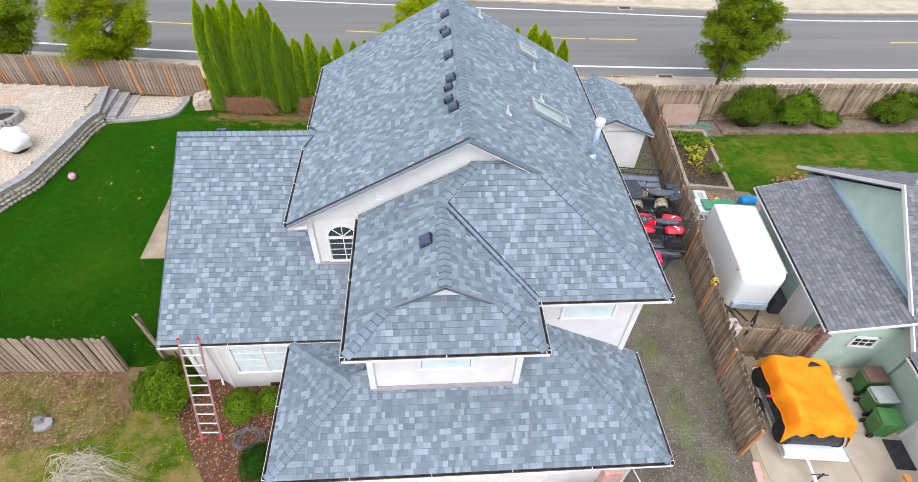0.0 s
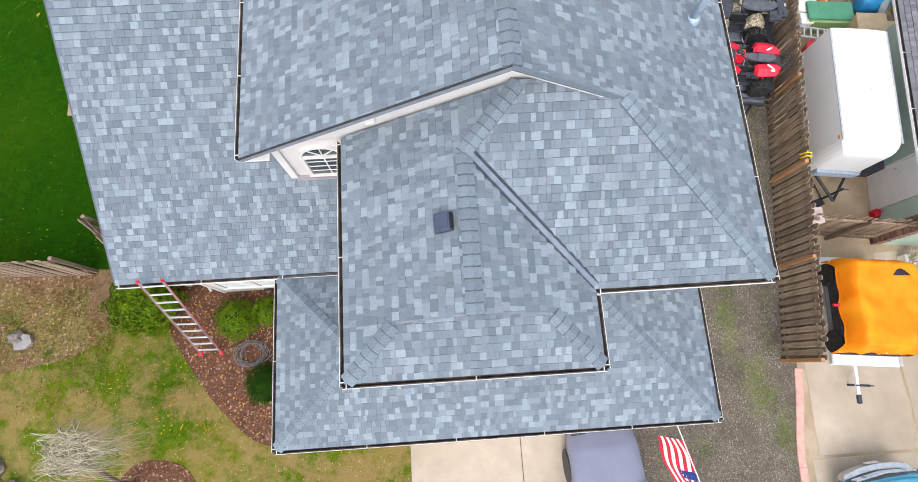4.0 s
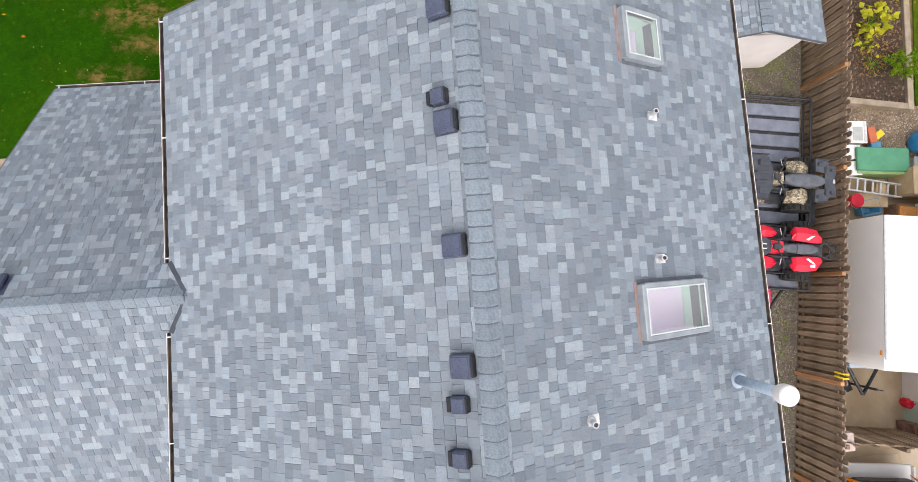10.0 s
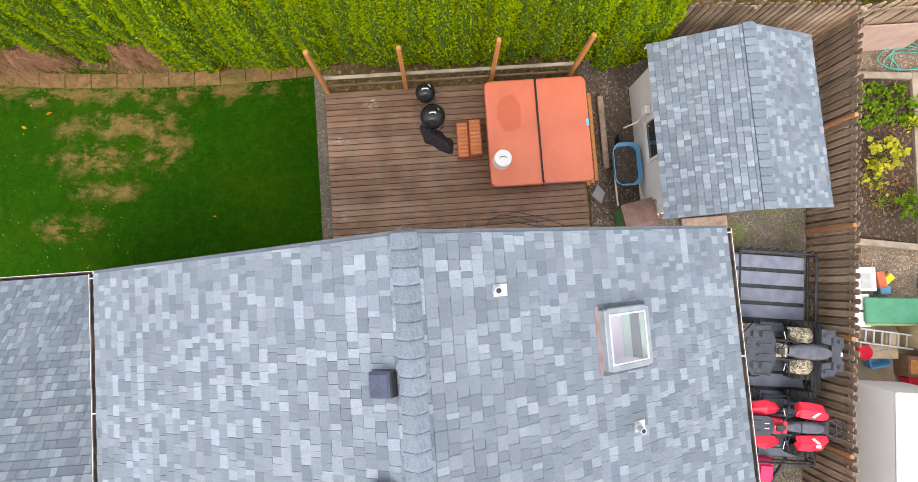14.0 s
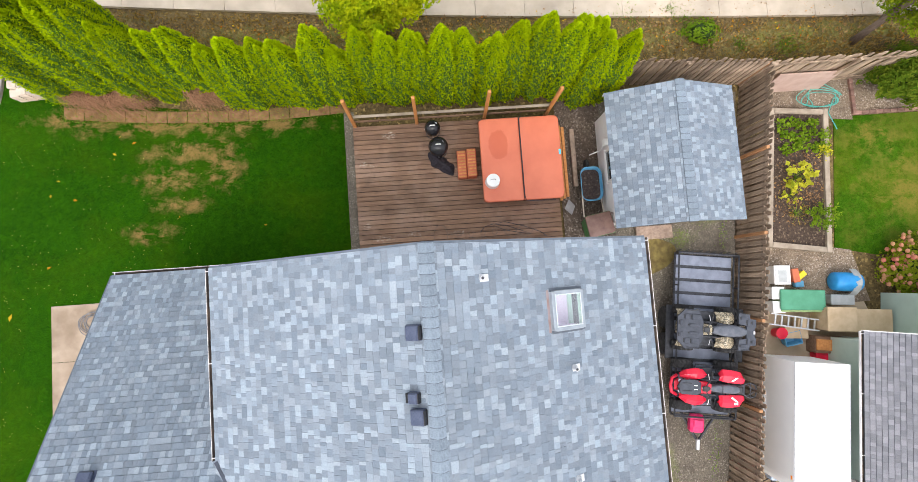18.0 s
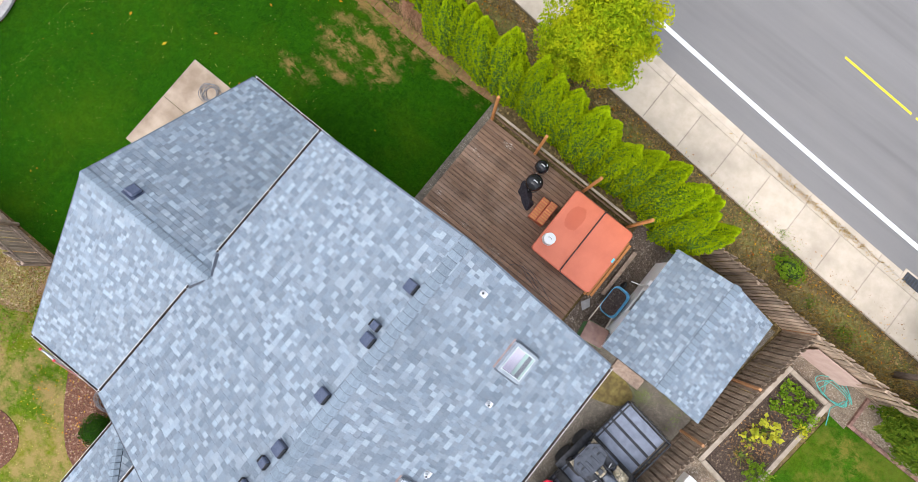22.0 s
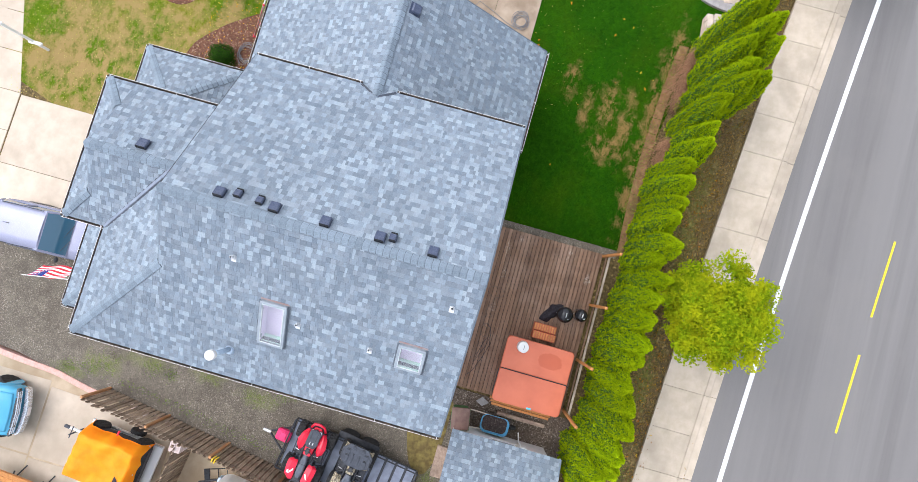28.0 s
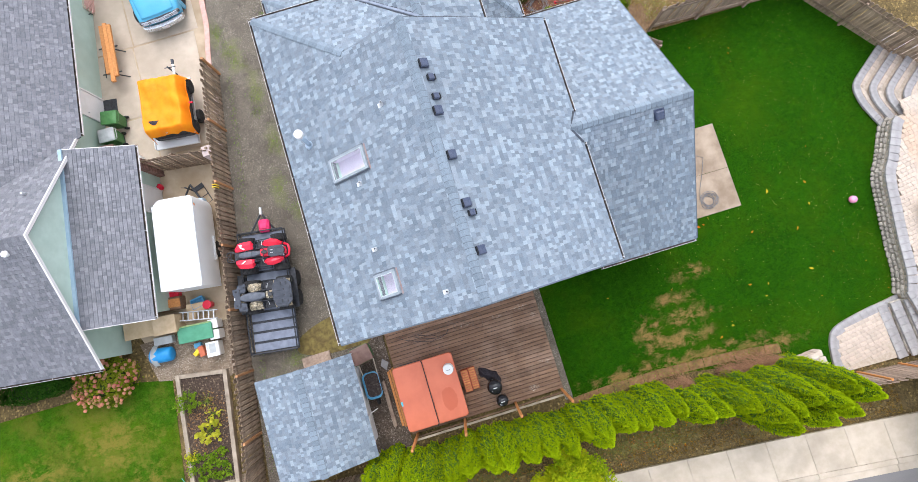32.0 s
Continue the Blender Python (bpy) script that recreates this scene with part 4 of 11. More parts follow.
# corner boards, base course and soffit band
for x, y, z0, z1 in ((-3.55, 6.62, 2.6, 5.1), (4.2, 4.15, 0, 5.1), (-1.9, 2.95, 3.2, 5.1), (1.28, 2.95, 3.2, 5.1), (-7.15, 5.2, 0, 2.36), (4.2, 13.62, 0, 5.1), (-7.15, 13.8, 0, 2.36)):
    part("corner_board", Shape().box((x, y, (z0 + z1) / 2), (0.14, 0.14, z1 - z0), 0.01), WHITEPAINT, house)
# lap lines: each siding board stands 8 mm proud at its foot
for x0, x1, y, z0, z1, n in ((-3.45, -1.95, 6.61, 3.3, 5.05, 10), (1.4, 4.1, 4.14, 3.2, 5.0, 10), (-1.8, 1.2, 2.94, 3.5, 5.0, 9), (-7.05, -4.3, 5.19, 0.25, 2.3, 12), (-3.7, 4.2, 1.74, 0.4, 2.2, 1)):
    for i in range(n):
        h = (z1 - z0) / n
        b = Shape().add([(x0, y, z0 + (i + 1) * h), (x1, y, z0 + (i + 1) * h), (x1, y - 0.012, z0 + i * h), (x0, y - 0.012, z0 + i * h), (x0, y, z0 + i * h), (x1, y, z0 + i * h)],
                        [(0, 1, 2, 3), (3, 2, 5, 4), (0, 3, 4), (1, 5, 2)])
        part("siding_board", b, SIDING, house)
# soffits: flat white boards under the eaves
sof = Shape()
for x0, x1, y0, y1, z in ((-3.98, -3.55, 6.3, 13.98, 5.0), (4.2, 4.58, 3.8, 13.98, 5.0), (1.75, 4.58, 3.78, 4.15, 5.0), (-2.25, -1.9, 2.6, 6.6, 5.0), (1.28, 1.65, 2.6, 3.75, 5.0), (-1.9, 1.28, 2.58, 2.95, 5.0),
                          (-4.15, 4.6, 1.4, 1.75, 2.2), (-7.5, -3.6, 4.85, 5.2, 2.28), (-7.5, -3.6, 13.8, 14.13, 2.28), (-4.15, -3.8, 1.75, 4.75, 2.2), (4.27, 4.62, 1.75, 4.1, 2.2), (-4.15, -2.0, 4.1, 4.75, 2.2)):
    sof.box(((x0 + x1) / 2, (y0 + y1) / 2, z), (x1 - x0, y1 - y0, 0.03))
part("soffit", sof, WHITEPAINT, house, "white painted soffit boards")

# roof planes
roof_slope("roof_slope", house, [[(-4, 6.29), (-4, 14.02), (RX, 14.02), (RX, 6.29)]], (-4, 6.29, E), (1, 0, K), SHINGLE, 11, "shingled roof slope, mottled blue-grey", singles=[(-1.35, 8.1), (-0.35, 10.0)])
roof_slope("roof_slope", house, [[(4.6, 14.02), (4.6, 6.29), (RX, 6.29), (RX, 14.02)], [(4.6, 6.29), (4.6, 3.74), (2.05, 6.29)]], (4.6, 3.74, E), (-1, 0, K), SHINGLE, 12, "shingled roof slope, mottled blue-grey", singles=[(0.55, 8.4), (1.5, 10.4)], holes=[(2.27, 3.26, 8.98, 9.55), (2.38, 2.89, 12.5, 13.07)])
roof_slope("roof_slope", house, [[(4.6, 3.74), (1.8, 6.56), (0.52, 6.56), (-0.31, 5.73), (1.68, 3.74)]], (1.68, 3.74, E), (0, 1, K), SHINGLE, 13)
roof_slope("roof_slope", house, [[(-2.3, 2.54), (-1.47, 3.37), (-2.3, 3.37)], [(-2.3, 3.37), (-0.31, 3.37), (-0.31, 5.73), (-2.3, 5.73)], [(-2.3, 5.73), (-0.31, 5.73), (0.52, 6.56), (-2.3, 6.56)]], (-2.3, 2.54, E), (1, 0, K), SHINGLE, 14)
roof_slope("roof_slope", house, [[(1.68, 2.54), (1.68, 3.37), (0.85, 3.37)], [(1.68, 3.37), (1.68, 3.74), (-0.31, 5.73), (-0.31, 3.37)]], (1.68, 2.54, E), (-1, 0, K), SHINGLE, 15)
roof_slope("roof_slope", house, [[(-2.3, 2.54), (1.68, 2.54), (0.62, 3.6), (-1.24, 3.6)]], (-2.3, 2.54, E), (0, 1, K), SHINGLE, 16)
EG = 2.38
roof_slope("roof_slope", house, [[(-4.2, 1.33), (4.67, 1.33), (1.8, 4.2), (-2.4, 3.13)], [(-2.4, 3.13), (1.8, 4.2), (-2.4, 3.2)]], (-4.2, 1.33, EG), (0, 1, K), SHINGLE, 17, "shingled garage roof slope")
roof_slope("roof_slope", house, [[(4.67, 1.33), (4.67, 4.2), (1.8, 4.2)]], (4.67, 1.33, EG), (-1, 0, K), SHINGLE, 18)
roof_slope("roof_slope", house, [[(-4.2, 1.33), (-2.43, 3.06), (-4.2, 4.79)]], (-4.2, 1.33, EG), (1, 0, K), SHINGLE, 19)
roof_slope("roof_slope", house, [[(-4.2, 4.79), (-2.43, 3.06), (-1.9, 3.06), (-1.9, 4.79)]], (-4.2, 4.79, EG), (0, -1, K), SHINGLE, 20)
EW, WR = 2.44, 5.37
roof_slope("roof_slope", house, [[(-7.52, 4.81), (-3.3, 4.81), (-3.3, 9.87), (-7.52, 9.87)], [(-3.3, 4.81), (-1.88, 4.81), (-1.88, 6.64), (-3.3, 6.64)]], (-7.52, 4.81, EW), (0, 1, (WR - EW) / 5.06), SHINGLE, 21, "shingled wing roof slope")
roof_slope("roof_slope", house, [[(-7.52, 14.17), (-3.3, 14.17), (-3.3, 9.87), (-7.52, 9.87)]], (-7.52, 14.17, EW), (0, -1, (WR - EW) / 4.3), SHINGLE, 22, "shingled wing roof slope")

# ridge and hip caps
ridge_caps(house, (RX, 6.27, RZ), (RX, 14.04, RZ), K, K, (1, 0, 0))
ridge_caps(house, (4.58, 3.76, E), (2.05, 6.29, E + 2.55 * K), K * 0.72, K * 0.72, (1, 1, 0), name="hip_cap")
ridge_caps(house, (-0.31, 3.34, E + 1.99 * K), (-0.31, 5.7, E + 1.99 * K), K, K, (1, 0, 0))
ridge_caps(house, (-0.33, 5.7, E + 1.97 * K), (0.5, 6.54, E + 2.8 * K), K * 0.72, K * 0.72, (1, -1, 0), name="hip_cap")
ridge_caps(house, (-2.28, 2.56, E), (-1.5, 3.34, E + 0.8 * K), K * 0.72, K * 0.72, (1, -1, 0), name="hip_cap")
ridge_caps(house, (1.66, 2.56, E), (0.88, 3.34, E + 0.8 * K), K * 0.72, K * 0.72, (1, 1, 0), name="hip_cap")
ridge_caps(house, (4.65, 1.35, EG), (1.85, 4.15, EG + 2.8 * K), K * 0.72, K * 0.72, (1, 1, 0), name="hip_cap")
ridge_caps(house, (-4.18, 1.35, EG), (-2.45, 3.06, EG + 1.74 * K), K * 0.72, K * 0.72, (1, -1, 0), name="hip_cap")
ridge_caps(house, (-4.18, 4.77, EG), (-2.45, 3.06, EG + 1.74 * K), K * 0.72, K * 0.72, (1, 1, 0), name="hip_cap")
ridge_caps(house, (-7.54, 9.87, WR), (-3.72, 9.87, WR), (WR - EW) / 5.06, (WR - EW) / 4.3, (0, 1, 0))


def board(a, b, w, h, mat, name, label="", drop=0.0):
    """A board along a line, w across in plan, h high, hung by its top edge."""
    a, b = Vector(a), Vector(b)
    d = b - a
    s = Vector((-d.y, d.x, 0)).normalized() * (w / 2)
    up = Vector((0, 0, h))
    z = Vector((0, 0, -drop))
    vs = [p + q + z + u for p in (a, b) for q in (-s, s) for u in (-up, Vector((0, 0, 0)))]
    part(name, Shape().add(vs, [(0, 1, 3, 2), (4, 6, 7, 5), (0, 4, 5, 1), (2, 3, 7, 6), (0, 2, 6, 4), (1, 5, 7, 3)]), mat, house, label)


VALLEYLIGHT = surf("pale_metal_edge", (0.17, 0.2, 0.26), (0.23, 0.265, 0.33), 6, 60, 0.45)
VALLEYEDGE = surf("slate_metal_edge", (0.03, 0.037, 0.052), (0.055, 0.066, 0.09), 6, 60, 0.45)
# rakes: white boards with a dark drip edge on top
for a, b in (((-4, 14.04, E), (RX, 14.04, RZ)), ((4.6, 14.04, E), (RX, 14.04, RZ)),

             ((-7.54, 4.81, EW), (-7.54, 9.87, WR)), ((-7.54, 14.17, EW), (-7.54, 9.87, WR))):
    board(a, b, 0.03, 0.2, WHITEPAINT, "rake_board", drop=0.02)
    board(a, b, 0.04, 0.012, CAPGAP, "drip_edge", drop=-0.002)
board((-4, 6.28, E), (RX, 6.28, RZ), 0.025, 0.035, UNDERLAY, "rake_trim", drop=-0.004)
board((-4, 6.28, E), (RX, 6.28, RZ), 0.02, 0.1, TRIMGREY, "rake_board", drop=0.035)
board((2.05, 6.28, E + 2.55 * K), (RX, 6.28, RZ), 0.025, 0.11, SHINGLE_CAP, "rake_trim", drop=-0.004)
# flashing where the lower roofs meet the walls, and a small vent on the gable
for c, s_ in (((-0.31, 2.9, EG + K * 1.57 + 0.03), (3.3, 0.1, 0.03)), ((-2.9, 6.55, EW + 0.579 * 1.74 + 0.03), (1.2, 0.11, 0.03))):
    part("wall_flashing", Shape().box(c, s_, 0.006), MAUVE, house, "mauve-grey flashing strip along the wall's foot")
part("wall_vent", Shape().box((-1.75, 6.59, 5.74), (0.19, 0.07, 0.17), 0.015).box((-1.75, 6.55, 5.69), (0.15, 0.05, 0.03), 0.006), WHITEPAINT, house)
for x in (-1.55, 0.93):
    board((x, 3.36, E + 0.75 * K), (-0.31, 3.36, E + 1.99 * K), 0.02, 0.06, TRIMGREY, "gablet_rake", drop=0.0)
# white underside of the main gable's overhang
for a, b, c, d in (((-4, 6.29), (-4, 6.62), (RX, 6.62), (RX, 6.29)), ((4.2, 6.29), (4.2, 6.62), (RX, 6.62), (RX, 6.29))):
    zz = lambda p: RZ - K * abs(p[0] - RX) - 0.16
    part("gable_soffit", Shape().add([(*p, zz(p)) for p in (a, b, c, d)] + [(*p, zz(p) - 0.02) for p in (a, b, c, d)], [(0, 1, 2, 3), (7, 6, 5, 4), (0, 4, 5, 1), (1, 5, 6, 2), (2, 6, 7, 3), (3, 7, 4, 0)]), WHITEPAINT, house)
part("gablet_wall", Shape().add([(-1.3, 3.55, 5.6), (0.68, 3.55, 5.6), (-0.31, 3.55, 6.2), (-1.3, 3.6, 5.6), (0.68, 3.6, 5.6), (-0.31, 3.6, 6.2)], [(0, 1, 2), (5, 4, 3), (0, 3, 4, 1), (1, 4, 5, 2), (2, 5, 3, 0)]), SIDING, house, "small mauve-white gablet wall")
# valley and saddle flashings
board((-0.31, 5.68, E + 1.98 * K + 0.03), (1.64, 3.74, E + 0.035), 0.06, 0.05, VALLEYEDGE, "valley_flashing", "dark metal valley strip")
board((-0.22, 5.77, E + 1.98 * K + 0.06), (1.73, 3.83, E + 0.065), 0.035, 0.06, VALLEYEDGE, "valley_flashing", "dark metal valley strip")
board((-0.27, 5.72, E + 1.98 * K + 0.065), (1.68, 3.78, E + 0.07), 0.075, 0.05, VALLEYLIGHT, "valley_edge", "pale blue-grey metal edge above the valley")
board((-3.73, 9.79, WR - 0.025), (-3.99, 9.36, E + 0.045), 0.07, 0.05, VALLEYEDGE, "saddle_flashing")
board((-3.71, 9.93, WR - 0.005), (-3.99, 10.36, E + 0.045), 0.07, 0.05, VALLEYEDGE, "saddle_flashing")

# gutters
for a, b, o in (((-4.0, 6.29, E), (-4.0, 9.36, E), (-1, 0, 0)), ((-4.0, 10.36, E), (-4.0, 14.02, E), (-1, 0, 0)), ((4.6, 3.7, E), (4.6, 14.02, E), (1, 0, 0)), ((1.7, 3.74, E), (4.6, 3.74, E), (0, -1, 0)),
                ((1.68, 2.5, E), (1.68, 3.7, E), (1, 0, 0)), ((-2.34, 2.54, E), (1.72, 2.54, E), (0, -1, 0)), ((-2.3, 2.5, E), (-2.3, 6.5, E), (-1, 0, 0)),
                ((-4.24, 1.33, EG), (4.7, 1.33, EG), (0, -1, 0)), ((4.67, 1.3, EG), (4.67, 4.2, EG), (1, 0, 0)), ((-4.2, 1.3, EG), (-4.2, 4.79, EG), (-1, 0, 0)),
                ((-7.52, 4.81, EW), (-2.34, 4.81, EW), (0, -1, 0)), ((-7.52, 14.17, EW), (-4.05, 14.17, EW), (0, 1, 0))):
    gutter(house, a, b, o)

# windows and garage door
window(house, (-2.78, 6.61, 3.98), 0.72, 0.85, (0, -1, 0), (2, 4), arch=True)
window(house, (-0.3, 2.94, 4.28), 1.05, 0.5, (0, -1, 0), (2, 1), blind=True)
window(house, (3.05, 4.14, 4.4), 1.15, 0.72, (0, -1, 0), (2, 1), blind=True)
bay = part("bay_wall", Shape().prism([(-6.75, 5.22), (-6.27, 4.93), (-3.62, 4.93), (-3.62, 5.22)], 0.02, 2.29), SIDING, house, "white boxed-out wall below the eave")
part("corner_board", Shape().box((-6.26, 4.925, 1.15), (0.09, 0.03, 2.26), 0.006), WHITEPAINT, bay)
part("downspout", Shape().tube([(-6.72, 5.1, 2.25), (-6.64, 5.08, 2.0), (-6.62, 5.08, 0.25), (-6.6, 4.98, 0.08)], 0.032, 8), WHITEPAINT, bay)
part("wall_vent", Shape().box((-5.05, 4.915, 0.14), (0.36, 0.03, 0.14), 0.006), DARKTRIM, bay)
bay_window = window(house, (-5.08, 4.92, 1.5), 1.56, 1.26, (0, -1, 0), (8, 4), blind=True)
part("mullion", Shape().box((0, 0.04, 0), (0.075, 0.05, 1.26), 0.008), WHITEPAINT, bay_window)
window(house, (0.5, 13.63, 4.0), 1.4, 1.1, (0, 1, 0), (2, 1))
door = part("garage_door", Shape().box((0.3, 1.74, 1.08), (4.9, 0.05, 2.1), 0.01), WHITEPAINT, house, "white panelled garage door")
for i in range(4):
    for j in range(8):
        part("door_panel", Shape().box((-1.85 + j * 0.615, 1.71, 0.3 + i * 0.52), (0.5, 0.025, 0.38), 0.01), WHITEPAINT, door)
pil = part("brick_pier", Shape().box((3.75, 1.66, 0.6), (0.5, 0.2, 1.2), 0.01), REDKERB, house, "pinkish brick pier beside the garage door")
for r_ in range(13):
    for c_ in range(2):
        part("brick", Shape().box((3.62 + 0.22 * c_ + (0.04 if r_ % 2 else 0), 1.55, 0.06 + r_ * 0.09), (0.2, 0.03, 0.075), 0.006), REDKERB, pil)


# roof vents
def box_vent(x, y, z, s, small=False):
    up = math.degrees(math.atan(K))
    v = part("roof_vent", Shape().box((-0.02, 0, 0.004), (s * 1.12, s * 1.06, 0.012), 0.003), VENTPLASTIC, house, "dark slate metal box vent", at=pose(x, y, z, 0, -up, 0))
    h = 0.11
    a = s / 2
    hood = part("vent_hood", Shape().box((0, 0, 0.072), (s, s, 0.085), 0.014), VENTPLASTIC, v)
    part("hood_panel", Shape().box((0, 0, 0.117), (s * 0.82, s * 0.82, 0.012), 0.004), VENTPLASTIC, hood)
    part("vent_mouth", Shape().box((0.012, 0, 0.03), (s * 0.98, s * 0.96, 0.045), 0.004), BLACKSTEEL, v)
    part("side_shadow_gap", Shape().box((a + 0.012, 0, 0.07), (0.02, s * 0.9, 0.09), 0.004), ENAMEL, v)
    if small:
        part("vent_flap", Shape().box((-a - 0.03, 0, 0.05), (0.05, s * 0.9, 0.08), 0.006), ENAMEL, v)


for y, s, dx, sm in [(y_, s_ * 0.83, d_, m_) for y_, s_, d_, m_ in ((12.69, 0.285, 0, 0), (11.72, 0.2, -0.05, 1), (11.44, 0.285, 0, 0), (10.15, 0.285, 0, 0), (8.94, 0.285, 0, 0), (8.56, 0.2, -0.05, 1), (8.03, 0.2, -0.07, 1), (7.63, 0.285, 0, 0))]:
    x = 0.05 + dx
    box_vent(x, y, E + K * (x + 4) + 0.012, s, sm)
box_vent(-0.65, 4.7, E + K * (-0.65 + 2.3) + 0.012, 0.27)
pn = (WR - EW) / 4.3
v = part("roof_vent", Shape().box((0, 0, 0.004), (0.34, 0.36, 0.012), 0.003), VENTPLASTIC, house, "dark slate metal box vent", at=pose(-6.44, 10.2, WR - pn * 0.33 + 0.012, -math.degrees(math.atan(pn)), 0, 0))
part("vent_hood", Shape().box((0, 0, 0.075), (0.28, 0.28, 0.1), 0.03), VENTPLASTIC, v)
part("vent_mouth", Shape().box((0, 0.12, 0.04), (0.24, 0.08, 0.04), 0.004), BLACKSTEEL, v)


def pipe_boot(x, y):
    z = E + K * (4.6 - x)
    up = math.degrees(math.atan(K))
    p = part("plumbing_vent", Shape().box((0.03, 0, 0.02), (0.17, 0.12, 0.008), 0.003), LEADWHITE, house, "pale metal pipe boot", at=pose(x, y, z, 0, up, 0))
    part("pipe", Shape().lathe([(0.06, 0.0), (0.05, 0.07), (0.034, 0.09), (0.034, 0.22), (0.026, 0.22), (0.026, 0.1)], 14, pose(0, 0, 0, 0, -up, 0)), LEADWHITE, p, smooth=False)
    # A black disc stands for the shade down the pipe.
    part("pipe_bore", Shape().lathe([(0.026, 0.2), (0.01, 0.202)], 12, pose(0, 0, 0, 0, -up, 0)), BLACKSTEEL, p)


for x, y in ((1.4, 8.17), (2.61, 9.9), (2.72, 11.76), (1.15, 13.44)):
    pipe_boot(x, y)
fz = E + K * (4.6 - 3.81)
flue = part("flue_pipe", Shape().lathe([(0.07, -0.1), (0.07, 1.0)], 20, pose(3.8, 8.2, fz)), GALV, house, "tall blue-grey metal flue with a white cap", smooth=True)
part("flue_collar", Shape().lathe([(0.14, -0.06), (0.125, 0.03), (0.1, 0.07), (0.088, 0.1), (0.02, 0.1)], 20, pose(3.81, 8.2, fz, 0, 12, 0)), GALV, flue, smooth=True)
part("flue_cap", Shape().lathe([(0.08, 0.95), (0.115, 0.99), (0.125, 1.04), (0.125, 1.13), (0.112, 1.15), (0.04, 1.165)], 24, pose(3.8, 8.2, fz)), WHITEPAINT, flue, smooth=False)


def skylight(x0, x1, y0, y1):
    up = math.degrees(math.atan(K))
    cx, cy = (x0 + x1) / 2, (y0 + y1) / 2
    L, W = (x1 - x0) / math.cos(radians(up)), y1 - y0
    s = part("skylight", Shape().box((-L / 2 + 0.02, 0, 0.06), (0.07, W, 0.1), 0.01).box((L / 2 - 0.02, 0, 0.06), (0.07, W, 0.1), 0.01).box((0, -W / 2 + 0.02, 0.06), (L - 0.08, 0.07, 0.1), 0.01).box((0, W / 2 - 0.02, 0.06), (L - 0.08, 0.07, 0.1), 0.01),
             GREYSTEEL, house, "grey metal framed skylight", at=pose(cx, cy, E + K * (4.6 - cx), 0, up, 0))
    part("flashing", Shape().box((-L / 2 - 0.04, 0, 0.018), (0.05, W + 0.06, 0.006)), RUSTFLASH, s, "reddish flashing strip")
    part("side_flashing", Shape().box((0, -W / 2 - 0.03, 0.018), (L, 0.06, 0.006)).box((0, W / 2 + 0.03, 0.018), (L, 0.06, 0.006)).box((L / 2 + 0.03, 0, 0.018), (0.06, W + 0.1, 0.006)), SHADOWBAND, s)
    part("glass", Shape().box((0, 0, 0.098), (L - 0.1, W - 0.1, 0.012)), SKYGLASS, s, "pale green-tinted pane").visible_shadow = False
    part("glazing_bead", Shape().box((-L / 2 + 0.062, 0, 0.106), (0.018, W - 0.1, 0.012), 0.003).box((L / 2 - 0.062, 0, 0.106), (0.018, W - 0.1, 0.012), 0.003).box((0, -W / 2 + 0.062, 0.106), (L - 0.14, 0.018, 0.012), 0.003).box((0, W / 2 - 0.062, 0.106), (L - 0.14, 0.018, 0.012), 0.003), BEADGREY, s)
    a, b, d = L / 2 - 0.055, W / 2 - 0.055, -0.26
    # Each side's colour holds the light seen there, green or lilac.
    corners = [(-a, -b, 0.08), (a, -b, 0.08), (a, b, 0.08), (-a, b, 0.08), (-a, -b, d), (a, -b, d), (a, b, d), (-a, b, d)]
    part("shaft", Shape().add(corners, [(1, 2, 6, 5), (2, 3, 7, 6)]), WELL, s, "shaft wall tinted pale green for the light in it")
    part("shaft", Shape().add(corners, [(0, 1, 5, 4), (3, 0, 4, 7)]), LILACWELL, s, "shaft wall tinted lilac-white for the reflected sky")
    part("shaft_floor", Shape().box((0, 0, d - 0.01), (2 * a, 2 * b, 0.02), 0.004), LILACWELL, s)


BEADGREY = surf("pale_glazing_bead", (0.5, 0.56, 0.58), (0.6, 0.65, 0.67), 6, 60, 0.4)
GREYSTEEL = surf("grey_skylight_frame", (0.25, 0.285, 0.32), (0.33, 0.37, 0.41), 6, 60, 0.45, metal=0.2)
RUSTFLASH = surf("reddish_flashing", (0.26, 0.17, 0.15), (0.3, 0.24, 0.24), 6, 60, 0.6)
skylight(2.22, 3.31, 8.93, 9.6)
skylight(2.33, 2.94, 12.45, 13.12)

# ---- ground, street and yards ----
NZ = -0.4     # the neighbour's level


def road_y(x):
    """The near white line of the road, a slow bend."""
    xx = max(-22.0, min(32.0, x))
    y = 24.65 - 0.075 * xx + 0.0013 * xx * xx
    return y + (x - xx) * (-0.075 + 0.0026 * xx)


def fence_x(y):
    return 7.48 + 0.148 * (y - 2.2)


def ground_z(x, y):
    k = min(1.0, max(0.0, (x - fence_x(y) - 0.1) / 0.25))
    north = min(1.0, max(0.0, (y - 18.9) / 1.2)) if x > 9 else 0.0
    z = NZ * k * (1 - north) - 0.2 * min(1.0, max(0.0, (-6.3 - y) / 0.3))
    return z - 0.02 - 0.16 * min(1.0, max(0.0, (y - (road_y(x) - 3.2)) / 0.3))


